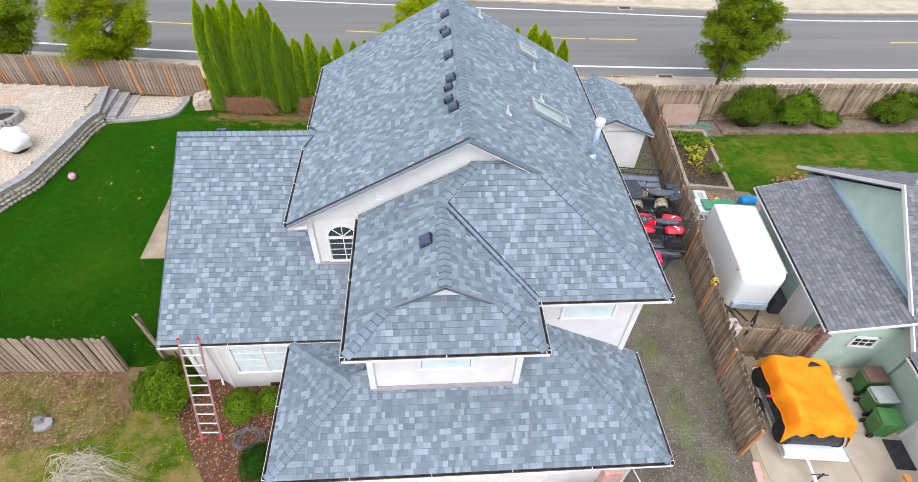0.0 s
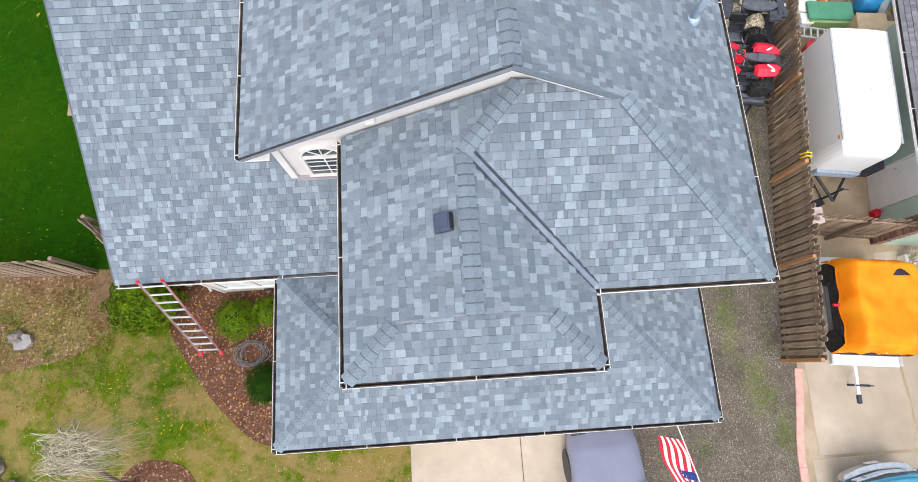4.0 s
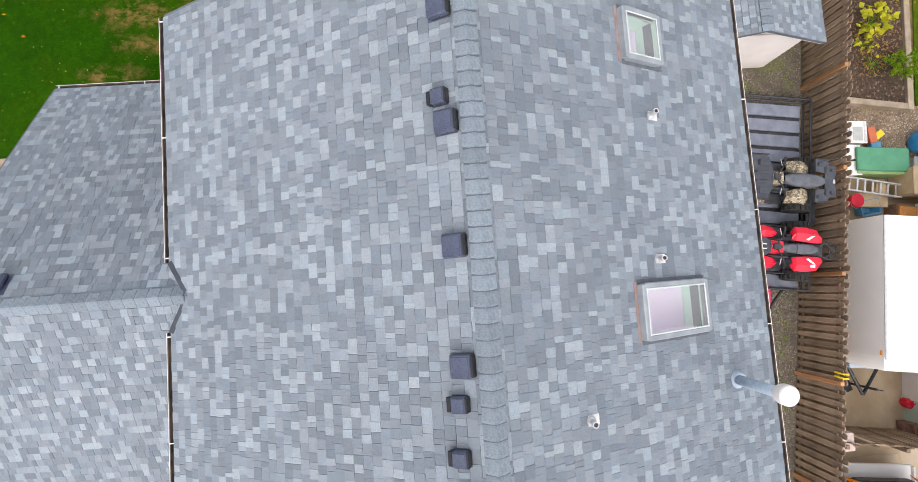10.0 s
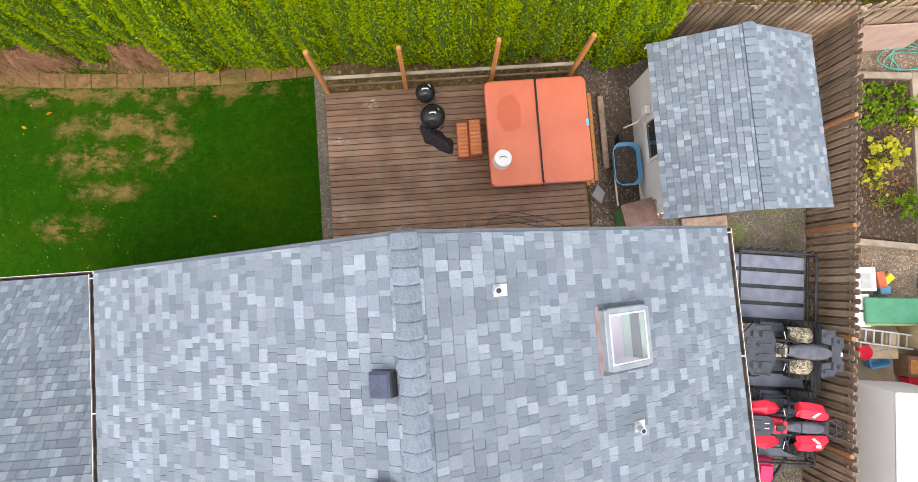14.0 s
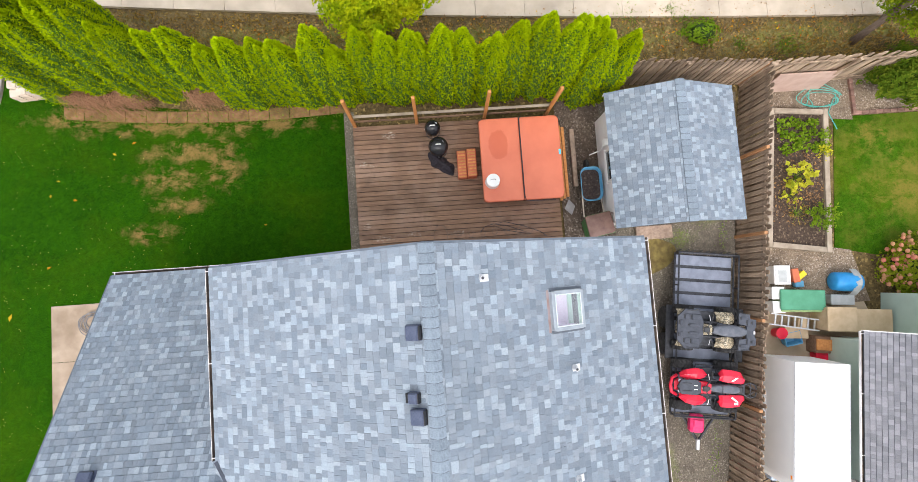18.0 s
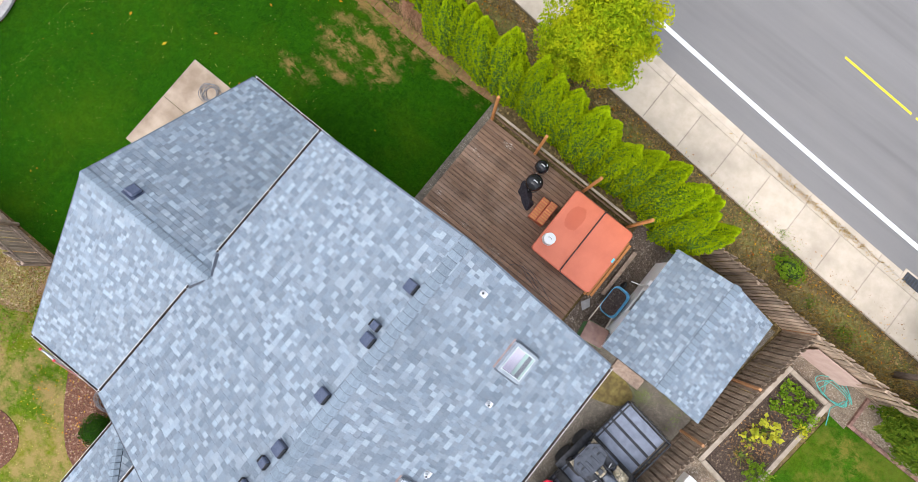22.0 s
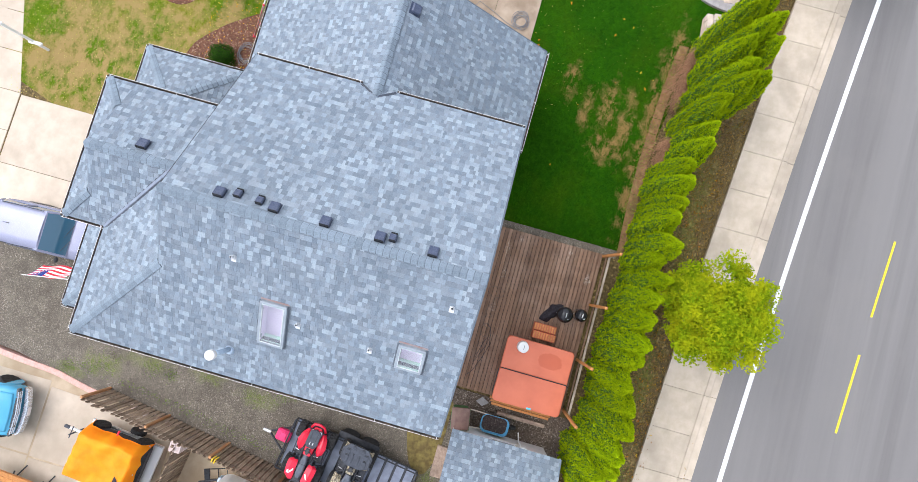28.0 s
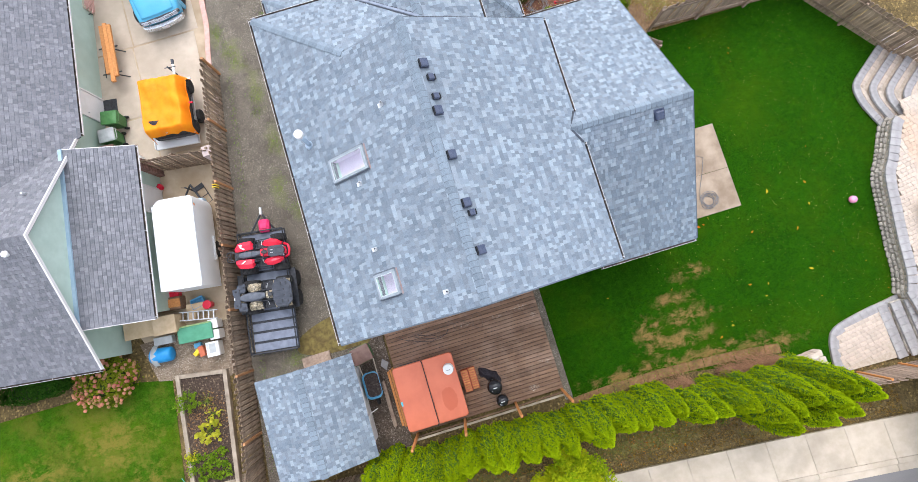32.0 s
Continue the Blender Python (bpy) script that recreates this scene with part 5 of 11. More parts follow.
xs = sorted(set([-400, -200, -100, -60, -40] + [-30 + i for i in range(0, 80)] + [60, 100, 200, 400] + [round(7 + 0.12 * i, 2) for i in range(38)]))
ys = sorted(set([-400, -200, -100, -60, -40, -25] + [-20 + i * 0.5 for i in range(0, 120)] + [50, 70, 100, 200, 400]))
gv = [(x, y, ground_z(x, y)) for x in xs for y in ys]
w_ = len(ys)
single("ground", raw_mesh("ground", gv, [(i * w_ + j, (i + 1) * w_ + j, (i + 1) * w_ + j + 1, i * w_ + j + 1) for i in range(len(xs) - 1) for j in range(w_ - 1)], VERGE), None, "bare brown earth with scattered weeds", "ground", kind="structure")


def plate(name, poly, z, mat, label, category, thick=0.05, kind="structure"):
    return single(name, Shape().prism(poly, z - thick, z), mat, label, category, kind=kind)


def smooth_loop(pts, n=6):
    out = []
    for i in range(len(pts)):
        p0, p1, p2, p3 = (Vector(pts[(i + k) % len(pts)]) for k in (-1, 0, 1, 2))
        for j in range(n):
            t = j / n
            out.append(tuple(0.5 * ((2 * p1) + (p2 - p0) * t + (2 * p0 - 5 * p1 + 4 * p2 - p3) * t * t + (3 * p1 - p0 - 3 * p2 + p3) * t ** 3)))
    return out


def smooth_line(pts, n=8):
    out = []
    for i in range(len(pts) - 1):
        p0, p1, p2, p3 = (Vector(pts[min(max(i + k, 0), len(pts) - 1)]) for k in (-1, 0, 1, 2))
        for j in range(n):
            t = j / n
            out.append(0.5 * ((2 * p1) + (p2 - p0) * t + (2 * p0 - 5 * p1 + 4 * p2 - p3) * t * t + (3 * p1 - p0 - 3 * p2 + p3) * t ** 3))
    return out + [Vector(pts[-1])]


WALLCURVE = smooth_line([(-17.3, 12.0, 0), (-17.05, 12.26, 0), (-16.47, 13.38, 0), (-16.08, 14.07, 0), (-15.83, 15.44, 0), (-15.66, 16.5, 0), (-15.5, 17.8, 0), (-15.25, 18.57, 0)])
LOWCURVE = smooth_line([(-15.25, 18.57, 0), (-14.5, 18.68, 0), (-13.85, 18.76, 0), (-12.57, 19.05, 0), (-12.15, 19.53, 0), (-11.99, 20.41, 0), (-12.05, 20.75, 0)])
single("lawn", Shape().prism([(-1.95, 18.7), (-6, 18.95), (-11.6, 19.9)] + [(p.x, p.y) for p in reversed(LOWCURVE)] + [(p.x, p.y) for p in reversed(WALLCURVE)] + [(-16.67, 11.34), (-16.53, 10.47), (-17.82, 9.2), (-18.3, 8.9), (-15.7, 5.8), (-7.0, 5.7), (-3.6, 6), (-3.6, 13.7), (-1.95, 13.7)], -0.05, 0.0), LAWN, "thick dark green lawn with worn brown patches", "lawn", kind="structure")
single("front_lawn", Shape().prism([(-1.75, 1.6), (-1.75, -3.2), (-2.6, -5.6), (-30, -5.6), (-30, 5.55), (-7, 5.55), (-4, 4.5)], -0.06, -0.005), LAWN_FRONT, "patchy front lawn, half dried out", "lawn", kind="structure")
plate("gravel_drive", [(3.6, -4.6), (5.2, -5.5), (7.0, -5.6), (7.35, -1.3), (8.0, 2.1), (9.9, 18.6), (4.35, 18.6), (4.3, 4.0), (3.6, 1.6)], 0.004, GRAVEL, "dark gravel strip with patches of moss", "gravel")
plate("river_gravel_bed", [(4.25, 14.2), (5.6, 14.2), (5.6, 18.9), (4.25, 18.9)], 0.012, RIVERROCK, "brown river gravel between deck and shed", "gravel")
plate("deck_gravel_edge", [(-2.1, 13.7), (-1.8, 13.7), (-1.8, 18.7), (-2.1, 18.7)], 0.008, GRAVEL, "strip of grey gravel along the deck", "gravel")
single("mulch_bed", Shape().prism(smooth_loop([(-8.4, 5.3), (-7.6, 4.0), (-6.9, 2.9), (-6.2, 2.0), (-5.2, 1.2), (-3.9, 1.4), (-3.8, 5.3)], 5), -0.05, 0.012), MULCH, "reddish bark mulch bed beside the house", "mulch", kind="structure")
single("mulch_island", Shape().prism(smooth_loop([(-8.3, 0.9), (-7.2, 0.9), (-6.7, 0.2), (-7.0, -0.8), (-8.0, -1.1), (-8.9, -0.3)], 6), -0.05, 0.012), MULCH, "round bark mulch island in the lawn", "mulch", kind="structure")
single("scrub_bed", Shape().prism(smooth_loop([(-15, 5.5), (-14.6, 3.6), (-13, 3.0), (-11.4, 3.3), (-9.8, 3.6), (-8.9, 4.4), (-9.0, 5.5)], 6), -0.05, 0.008), BEDSCRUB, "scrubby bed of bark, weeds and dry soil", "garden bed", kind="structure")
single("rock_bed", Shape().prism(smooth_loop([(-15.5, 3.2), (-13.0, 2.6), (-11.9, 1.6), (-10.8, 0.2), (-10.2, -1.4), (-11.4, -1.8), (-12.8, 0.2), (-14.5, 1.6)], 6), -0.05, 0.008), BEDSCRUB, "bark strip between two rows of rocks", "garden bed", kind="structure")
LATE_SLAB = ([(-10.74, 10.08), (-7.1, 10.08), (-7.1, 11.9), (-10.74, 11.95)], 0.03), ([(-10.74, 11.95), (-7.1, 11.9), (-7.1, 13.55), (-10.74, 13.55)], 0.03)


def slabs(name, rows, mat, label, category, parent_mat=SANDJOINT):
    """Flat concrete panels, each a part; rows: (corner list, top height)."""
    root = thing(name, label, category, kind="structure")
    for poly, z in rows:
        c = Vector((sum(p[0] for p in poly) / len(poly), sum(p[1] for p in poly) / len(poly)))
        q = [c + (Vector(p[:2]) - c) * (1 - 0.012 / (Vector(p[:2]) - c).length) for p in poly]
        g = Shape()
        n = len(q)
        q2 = [c + (p - c) * (1 - 0.012 / (p - c).length) for p in q]
        g.add([(p.x, p.y, z - 0.12) for p in q] + [(p.x, p.y, z - 0.008) for p in q] + [(p.x, p.y, z) for p in q2],
              [(i, (i + 1) % n, n + (i + 1) % n, n + i) for i in range(n)] + [(n + i, n + (i + 1) % n, 2 * n + (i + 1) % n, 2 * n + i) for i in range(n)] + [tuple(range(2 * n, 3 * n))])
        part("panel", g, mat, root)
    return root


slabs("patio_slab", LATE_SLAB, PATIOSLAB, "stained brown concrete slab behind the wing", "patio")
stripp = []
for i in range(14):
    x0, x1 = -10.3 + 0.6 * i, -9.7 + 0.6 * i
    f_ = lambda x: 18.62 + 0.012 * (x + 4.5) ** 2
    stripp.append(([(x0, f_(x0)), (x1, f_(x1)), (x1, f_(x1) + 0.36), (x0, f_(x0) + 0.36)], 0.012))
slabs("mow_strip", stripp, MOWSTRIP, "dusty tan paver strip between lawn and hedge", "edging")
single("mossy_patch", Shape().prism(smooth_loop([(4.7, 13.2), (5.8, 13.0), (7.2, 13.4), (7.5, 14.0), (6.6, 14.35), (5.4, 14.4), (4.7, 14.3)], 5), -0.05, 0.016), MOSSEARTH, "brown mossy earth beside the shed step", "earth", kind="structure")

# front driveway and street
slabs("driveway", [([(x0, y0), (x1, y0), (x1, y1), (x0, y1)], 0.01) for x0, x1 in ((-1.75, 0.9), (0.9, 3.6)) for y0, y1 in ((-4.4, -1.5), (-1.5, 1.7))], CONCRETE, "cream concrete driveway in large panels", "driveway")
walk_y = lambda x: -4.45 + 0.3 * min(0.0, x + 1.8)
slabs("front_sidewalk", [([(x, -6.0 + min(0, walk_y(x) + 4.6)), (x + 1.5, -6.0 + min(0, walk_y(x + 1.5) + 4.6)), (x + 1.5, walk_y(x + 1.5)), (x, walk_y(x))], 0.0) for x in [-12.3 + 1.5 * i for i in range(12)]], CONCRETE, "pale concrete pavement along the front", "pavement")
plate("front_street", [(-120, -120), (120, -120), (120, -6.6), (-120, -6.6)], -0.1, ASPHALT, "grey asphalt street in front of the house", "road")
slabs("front_kerb", [([(x, -6.6), (x + 3, -6.6), (x + 3, -6.02), (x, -6.02)], -0.01) for x in [-15 + 3 * i for i in range(11)]], CONCRETE_WALK, "rolled concrete kerb", "kerb")

# road behind: asphalt, lines, kerb and sidewalk follow the bend
stations = [-160, -120, -90, -70, -50] + [-40 + 1.5 * i for i in range(0, 60)] + [60, 80, 110, 160]


def narrowed(x, d):
    """The far lane closes in a little past the bend."""
    return d - (min(1.0, max(0.0, (x - 6) * 0.05)) if d > 7 else 0.0)


def strip(name, d0, d1, z, mat, label, category, th=0.1, stn=None):
    st = stn or stations
    g = Shape()
    n = len(st)
    vs = [(x, road_y(x) + narrowed(x, d), zz) for zz in (z - th, z) for d in (d0, d1) for x in st]
    fs = []
    for i in range(n - 1):
        fs += [(2 * n + i, 2 * n + i + 1, 3 * n + i + 1, 3 * n + i), (i, i + 1, 2 * n + i + 1, 2 * n + i), (n + i, 3 * n + i, 3 * n + i + 1, n + i + 1)]
    g.add(vs, fs)
    return single(name, g, mat, label, category, kind="structure")


strip("road", -0.98, 8.6, -0.12, ROADASPHALT, "smooth grey asphalt road with a slight bend", "road")
strip("edge_line", -0.09, 0.075, -0.114, LINEWHITE, "solid white edge line on the road", "road marking", 0.005)
strip("edge_line", 7.47, 7.6, -0.114, LINEWHITE, "solid white edge line on the far side", "road marking", 0.005)
for x in (-26.0, -17.4, -5.23, -0.83, 6.25, 9.4, 18.9, 28.3):
    strip("centre_dash", 3.4, 3.48, -0.114, LINEYELLOW, "yellow centre dash on the asphalt", "road marking", 0.005, stn=[x, x + 1.5, x + 2.95])
root = thing("sidewalk", "cream concrete sidewalk in square panels", "pavement", kind="structure")
SW = [-43.5 + 1.52 * i for i in range(58)]
for i in range(len(SW) - 1):
    x0, x1 = SW[i] + 0.006, SW[i + 1] - 0.006
    g = Shape()
    g.add([(x, road_y(x) + d, z) for z in (-0.12, 0.0) for x, d in ((x0, -3.0), (x1, -3.0), (x1, -1.5), (x0, -1.5))], [(4, 5, 6, 7), (0, 1, 5, 4), (1, 2, 6, 5), (2, 3, 7, 6), (3, 0, 4, 7)])
    part("panel", g, CONCRETE_WALK, root)
root = thing("kerb", "weathered concrete kerb along the road", "kerb", kind="structure")
for i in range(0, len(SW) - 2, 2):
    x0, x1 = SW[i] + 0.008, SW[i + 2] - 0.008
    prof = ((-1.485, -0.005), (-1.3, -0.005), (-1.27, -0.02), (-1.25, -0.1), (-0.97, -0.115), (-0.97, -0.2), (-1.485, -0.2))
    n = len(prof)
    g = Shape().add([(x, road_y(x) + d, z) for x in (x0, x1) for d, z in prof], [tuple(range(n)), tuple(range(n, 2 * n))[::-1]] + [(k, (k + 1) % n, n + (k + 1) % n, n + k) for k in range(n)])
    part("kerb_stone", g, CONCRETE_WALK, root)
strip("far_kerb", 8.6, 9.1, -0.02, CONCRETE_WALK, "concrete kerb on the far side of the road", "kerb", 0.15)
strip("far_sidewalk", 9.1, 10.7, 0.0, CONCRETE_WALK, "cream concrete sidewalk across the road", "pavement", 0.15)
strip("far_verge", 10.7, 40, 0.0, LAWN_FRONT, "dry grass verge across the road", "verge", 0.15)


def drain(x, d):
    y = road_y(x) + d
    t = thing("storm_drain", "iron storm drain grate set in the gutter", "drain", pose(x, y, -0.11))
    part("frame", Shape().box((0, 0, 0), (0.95, 0.5, 0.02), 0.005), CONCRETE_WALK, t)
    part("grate", Shape().box((0, 0, 0.013), (0.75, 0.36, 0.014), 0.004), DARKTRIM, t)
    for i in range(7):
        part("bar", Shape().box((-0.33 + 0.11 * i, 0, 0.025), (0.03, 0.34, 0.014), 0.004), GREYPLASTIC, t)


drain(12.6, -1.05)
drain(12.9, 8.1)

# neighbour's ground
plate("neighbour_concrete", [(7.75, -6), (16, -6), (16, 5.4), (13.2, 12.4), (10.0, 12.4), (8.9, 9), (8.35, 5.2), (8.0, 1.8), (7.6, -1.0)], NZ, CONCRETE_SLAB, "tan concrete pad beside the green house", "concrete", 0.1)
slabs("neighbour_driveway", [([(8.15, -4), (10.9, -4), (10.9, -0.1), (8.15, -0.1)], NZ + 0.012), ([(10.95, -4), (13.2, -4), (13.2, -0.1), (10.95, -0.1)], NZ + 0.012), ([(8.35, -0.05), (10.95, -0.05), (10.95, 4.8), (8.6, 4.8)], NZ + 0.012), ([(11.0, -0.05), (13.0, -0.05), (13.0, 2.9), (11.0, 2.9)], NZ + 0.012), ([(11.0, 2.95), (13.0, 2.95), (13.0, 5.0), (11.0, 5.0)], NZ + 0.012)], CONCRETE, "pale concrete drive panels with cut joints", "driveway")
plate("pea_gravel", [(9.9, 11.9), (13.6, 11.9), (13.2, 13.5), (10.4, 14.1), (9.5, 13.0)], NZ + 0.015, PEAGRAVEL, "tan pea gravel by the garden bed", "gravel", 0.06)
plate("hose_gravel", [(10.3, 17.9), (12.85, 17.7), (13.8, 17.6), (13.82, 19.0), (10.3, 19.1)], NZ + 0.012, PEAGRAVEL, "tan gravel strip along the back fence", "gravel", 0.06)
plate("neighbour_lawn", [(12.7, 13.6), (14.0, 13.3), (40, 13.0), (40, 17.76), (13.2, 17.72)], NZ + 0.01, LAWN_NEIGHBOUR, "green back lawn with dry yellowish patches", "lawn", 0.06)
plate("shrub_bed", [(13.85, 17.85), (40, 17.85), (40, 19.4), (13.85, 19.4)], NZ + 0.02, PEAGRAVEL, "gravelled shrub bed under the fence", "garden bed", 0.06)
edge = thing("brick_edging", "low reddish brick edging of the shrub bed", "edging", kind="structure")
for i in range(46):
    part("brick", Shape().box((13.95 + 0.23 * i, 17.8, NZ + 0.05), (0.215, 0.11, 0.12), 0.012), BRICKBROWN, edge)
for i in range(6):
    part("brick", Shape().box((13.84, 17.85 + 0.2 * i, NZ + 0.05), (0.11, 0.19, 0.12), 0.012), BRICKBROWN, edge)
kerbr = thing("red_kerb", "pale red edging blocks between gravel and concrete", "edging", kind="structure")
kp = smooth_line([(7.2, -3.6, 0), (7.45, -2.3, 0), (7.58, -1.0, 0), (7.66, 0.2, 0), (7.86, 1.2, 0), (8.02, 2.1, 0)], 1)
kp = smooth_line(kp, 3)
for i in range(len(kp) - 1):
    a, b = kp[i], kp[i + 1]
    part("edging_block", Shape().box((0, 0, 0), ((b - a).length + 0.004, 0.2, 0.34), 0.01), REDKERB, kerbr, at=pose((a.x + b.x) / 2, (a.y + b.y) / 2, -0.13, 0, 0, math.degrees(math.atan2(b.y - a.y, b.x - a.x))))

# raised paver patio with its retaining wall and steps
PZ = 0.62
single("raised_patio", Shape().prism([(p.x, p.y) for p in WALLCURVE] + [(-15.7, 20.75), (-27, 21.6), (-27, 12.0)], -0.05, PZ - 0.05), SANDJOINT, "raised terrace filled behind a stone wall", "patio", kind="structure")


def rough_block(lx, ly, lz, seed):
    """A split-faced wall block: a bevelled box with every corner knocked about."""
    g = Shape().box((0, 0, 0), (lx, ly, lz), 0.042)
    q = rng(int(seed * 10))
    g.v = [(x * (1 + q.uniform(-0.06, 0.02)), y * (1 + q.uniform(-0.14, 0.04)), z * (1 + q.uniform(-0.08, 0.02))) for x, y, z in g.v]
    return g


wall = thing("retaining_wall", "curved dry-stacked grey block retaining wall", "wall", kind="structure")
r = rng(5)
for row in range(4):
    d = 0.12 * (row % 2)
    length = sum((WALLCURVE[i + 1] - WALLCURVE[i]).length for i in range(len(WALLCURVE) - 1))
    s = -d
    while s < length - 0.05:
        L = r.choice((0.17, 0.21, 0.26))
        t = min(max(s + L / 2, 0), length)
        acc = 0
        for i in range(len(WALLCURVE) - 1):
            seg = WALLCURVE[i + 1] - WALLCURVE[i]
            if acc + seg.length >= t:
                p = WALLCURVE[i] + seg * ((t - acc) / seg.length)
                ang = math.degrees(math.atan2(seg.y, seg.x))
                break
            acc += seg.length
        key = ("block", L, r.randint(0, 2))
        if key not in SHARED:
            SHARED[key] = rough_block(L, 0.3, 0.14, L * 9 + key[2]).mesh("stone", BLOCK)
        part("stone", SHARED[key], None, wall, at=pose(p.x, p.y, 0.07 + 0.145 * row, 0, 0, ang) @ pose(0, 0.05 * row - 0.02, 0))
        s += L + 0.004
capn = thing("cap_course", "grey cap stones along the terrace edge", "wall", kind="structure")


def curve_blocks(parent, pts, off, wdt, ln, z, h, mat, name="cap_stone"):
    pts = [Vector(p) for p in pts]
    acc, nxt = 0, ln / 2
    for i in range(len(pts) - 1):
        seg = pts[i + 1] - pts[i]
        while acc + seg.length >= nxt:
            p = pts[i] + seg * ((nxt - acc) / seg.length)
            n = Vector((-seg.y, seg.x, 0)).normalized()
            p = p + n * off
            key = (name, ln, wdt, h, mat.name)
            if key not in SHARED:
                SHARED[key] = Shape().box((0, 0, 0), (ln - 0.006, wdt, h), 0.012).mesh(name, mat)
            part(name, SHARED[key], None, parent, at=pose(p.x, p.y, z, 0, 0, math.degrees(math.atan2(seg.y, seg.x))))
            nxt += ln
        acc += seg.length


curve_blocks(capn, WALLCURVE + [Vector((-15.65, 20.7, 0))], 0.16, 0.4, 0.3, PZ + 0.01, 0.08, CAPSTONE)
steps = thing("patio_steps", "three grey block steps beside the fence", "steps", kind="structure")
for i in range(3):
    a, b = Vector((-15.45 + 0.42 * i, 18.75 + 0.02 * i, 0)), Vector((-15.55 + 0.42 * i, 20.75, 0))
    single_h = PZ - 0.02 - 0.17 * (i + 1)
    curve_blocks(steps, [a, b], -0.1, 0.4, 0.3, single_h, 0.09, CAPSTONE, "step_stone")
    part("riser", Shape().box(((a.x + b.x) / 2 + 0.05, 19.75, single_h / 2 - 0.05), (0.5, 2.0, single_h - 0.0), 0.02), BLOCK, steps)
# more steps at the terrace's other end: four curved treads that run back into the terrace
steps2 = thing("garden_steps", "four curved grey-edged paver steps by the corner fence", "steps", kind="structure")
FRONT = [(-18.6, 8.6), (-17.82, 9.2), (-16.75, 10.05), (-16.53, 10.5), (-16.62, 11.2), (-17.05, 12.26)]
for i in range(4):
    k = 0.5 * i
    pts = smooth_line([(x - k * 0.92, y + k * (0.62 if n_ < 4 else 0.45), 0) for n_, (x, y) in enumerate(FRONT)], 6)
    z = 0.14 + 0.155 * i
    curve_blocks(steps2, pts, 0.14, 0.27, 0.2, z - 0.05, 0.1, CAPSTONE, "step_stone")
    curve_blocks(steps2, pts, 0.36, 0.15, 0.15, z - 0.04, 0.08, PAVER, "tread_paver")
    q = [(p.x - 0.06, p.y) for p in pts] + [(-20.8, 14.0), (-21.5, 9.4)]
    part("tread", Shape().prism(q, 0.0, z - 0.03), SANDJOINT, steps2)
curve_blocks(capn, LOWCURVE, 0.17, 0.34, 0.28, 0.06, 0.1, CAPSTONE)
single("lower_patio", Shape().prism([(p.x, p.y) for p in LOWCURVE] + [(-15.3, 20.85)], -0.05, 0.09), SANDJOINT, "sanded base of the lower paved corner", "patio", kind="structure")


def pavers(name, inside, x0, x1, y0, y1, z, ang, limit, label, seed):
    r = rng(seed)
    root = thing(name, label, "paving", kind="structure")
    meshes = {}
    verts, faces = [], []
    count = 0
    ca, sa = math.cos(radians(ang)), math.sin(radians(ang))
    y = y0
    row = 0
    while y < y1:
        h = 0.15
        x = x0 - r.random() * 0.2
        while x < x1:
            w = r.choice((0.15, 0.2, 0.2, 0.24))
            cx, cy = x + w / 2, y + h / 2
            wx, wy = cx * ca - cy * sa, cx * sa + cy * ca
            if inside(wx, wy):
                key = (round(w, 2))
                if key not in meshes:
                    meshes[key] = Shape().box((0, 0, 0), (w - 0.006, h - 0.006, 0.06), 0.007)
                dz = r.uniform(-0.002, 0.002)
                m = pose(wx, wy, z - 0.03 + dz, 0, 0, ang + r.uniform(-0.8, 0.8))
                near = wx > -17.2
                if near and count < limit:
                    k2 = ("paver", key)
                    if k2 not in SHARED:
                        SHARED[k2] = meshes[key].mesh("paver", PAVER)
                    part("paver", SHARED[k2], None, root, at=m)
                    count += 1
                else:
                    k0 = len(verts)
                    verts += [tuple(m @ Vector(p)) for p in meshes[key].v]
                    faces += [tuple(i + k0 for i in f) for f in meshes[key].f]
            x += w
        y += h
        row += 1
    if verts:
        sh = Shape()
        sh.v, sh.f = verts, faces
        tagged(part("pavers", sh, PAVER, root), kind="stuff")


def curve_x(y):
    best = min(WALLCURVE, key=lambda p: abs(p.y - y))
    return best.x if y < 18.7 else -15.6


low_pts = [(p.x, p.y) for p in LOWCURVE]


def in_poly(x, y, poly):
    c = False
    for i in range(len(poly)):
        (ax, ay), (bx, by) = poly[i], poly[i - 1]
        if (ay > y) != (by > y) and x < (bx - ax) * (y - ay) / (by - ay) + ax:
            c = not c
    return c


shrunk = [(-13.7 + (x + 13.7) * 0.8, 19.9 + (y - 19.9) * 0.72) for x, y in low_pts + [(-14.2, 20.85)]]
LATE_PAVERS = [("lower_paving", lambda x, y: in_poly(x, y, shrunk), -20, 30, 10, 40, 0.12, 8, 300, "cream tumbled pavers in a curved corner", 7),
               ("terrace_paving", lambda x, y: x < curve_x(y) - 0.38 and y > 11.4 and y < 20.7 + 0.08 * (-15.6 - x) and x > -21.5, -24, 30, 6, 40, PZ + 0.03, 8, 300, "cream tumbled pavers on the raised terrace", 8)]

# ---- fences ----


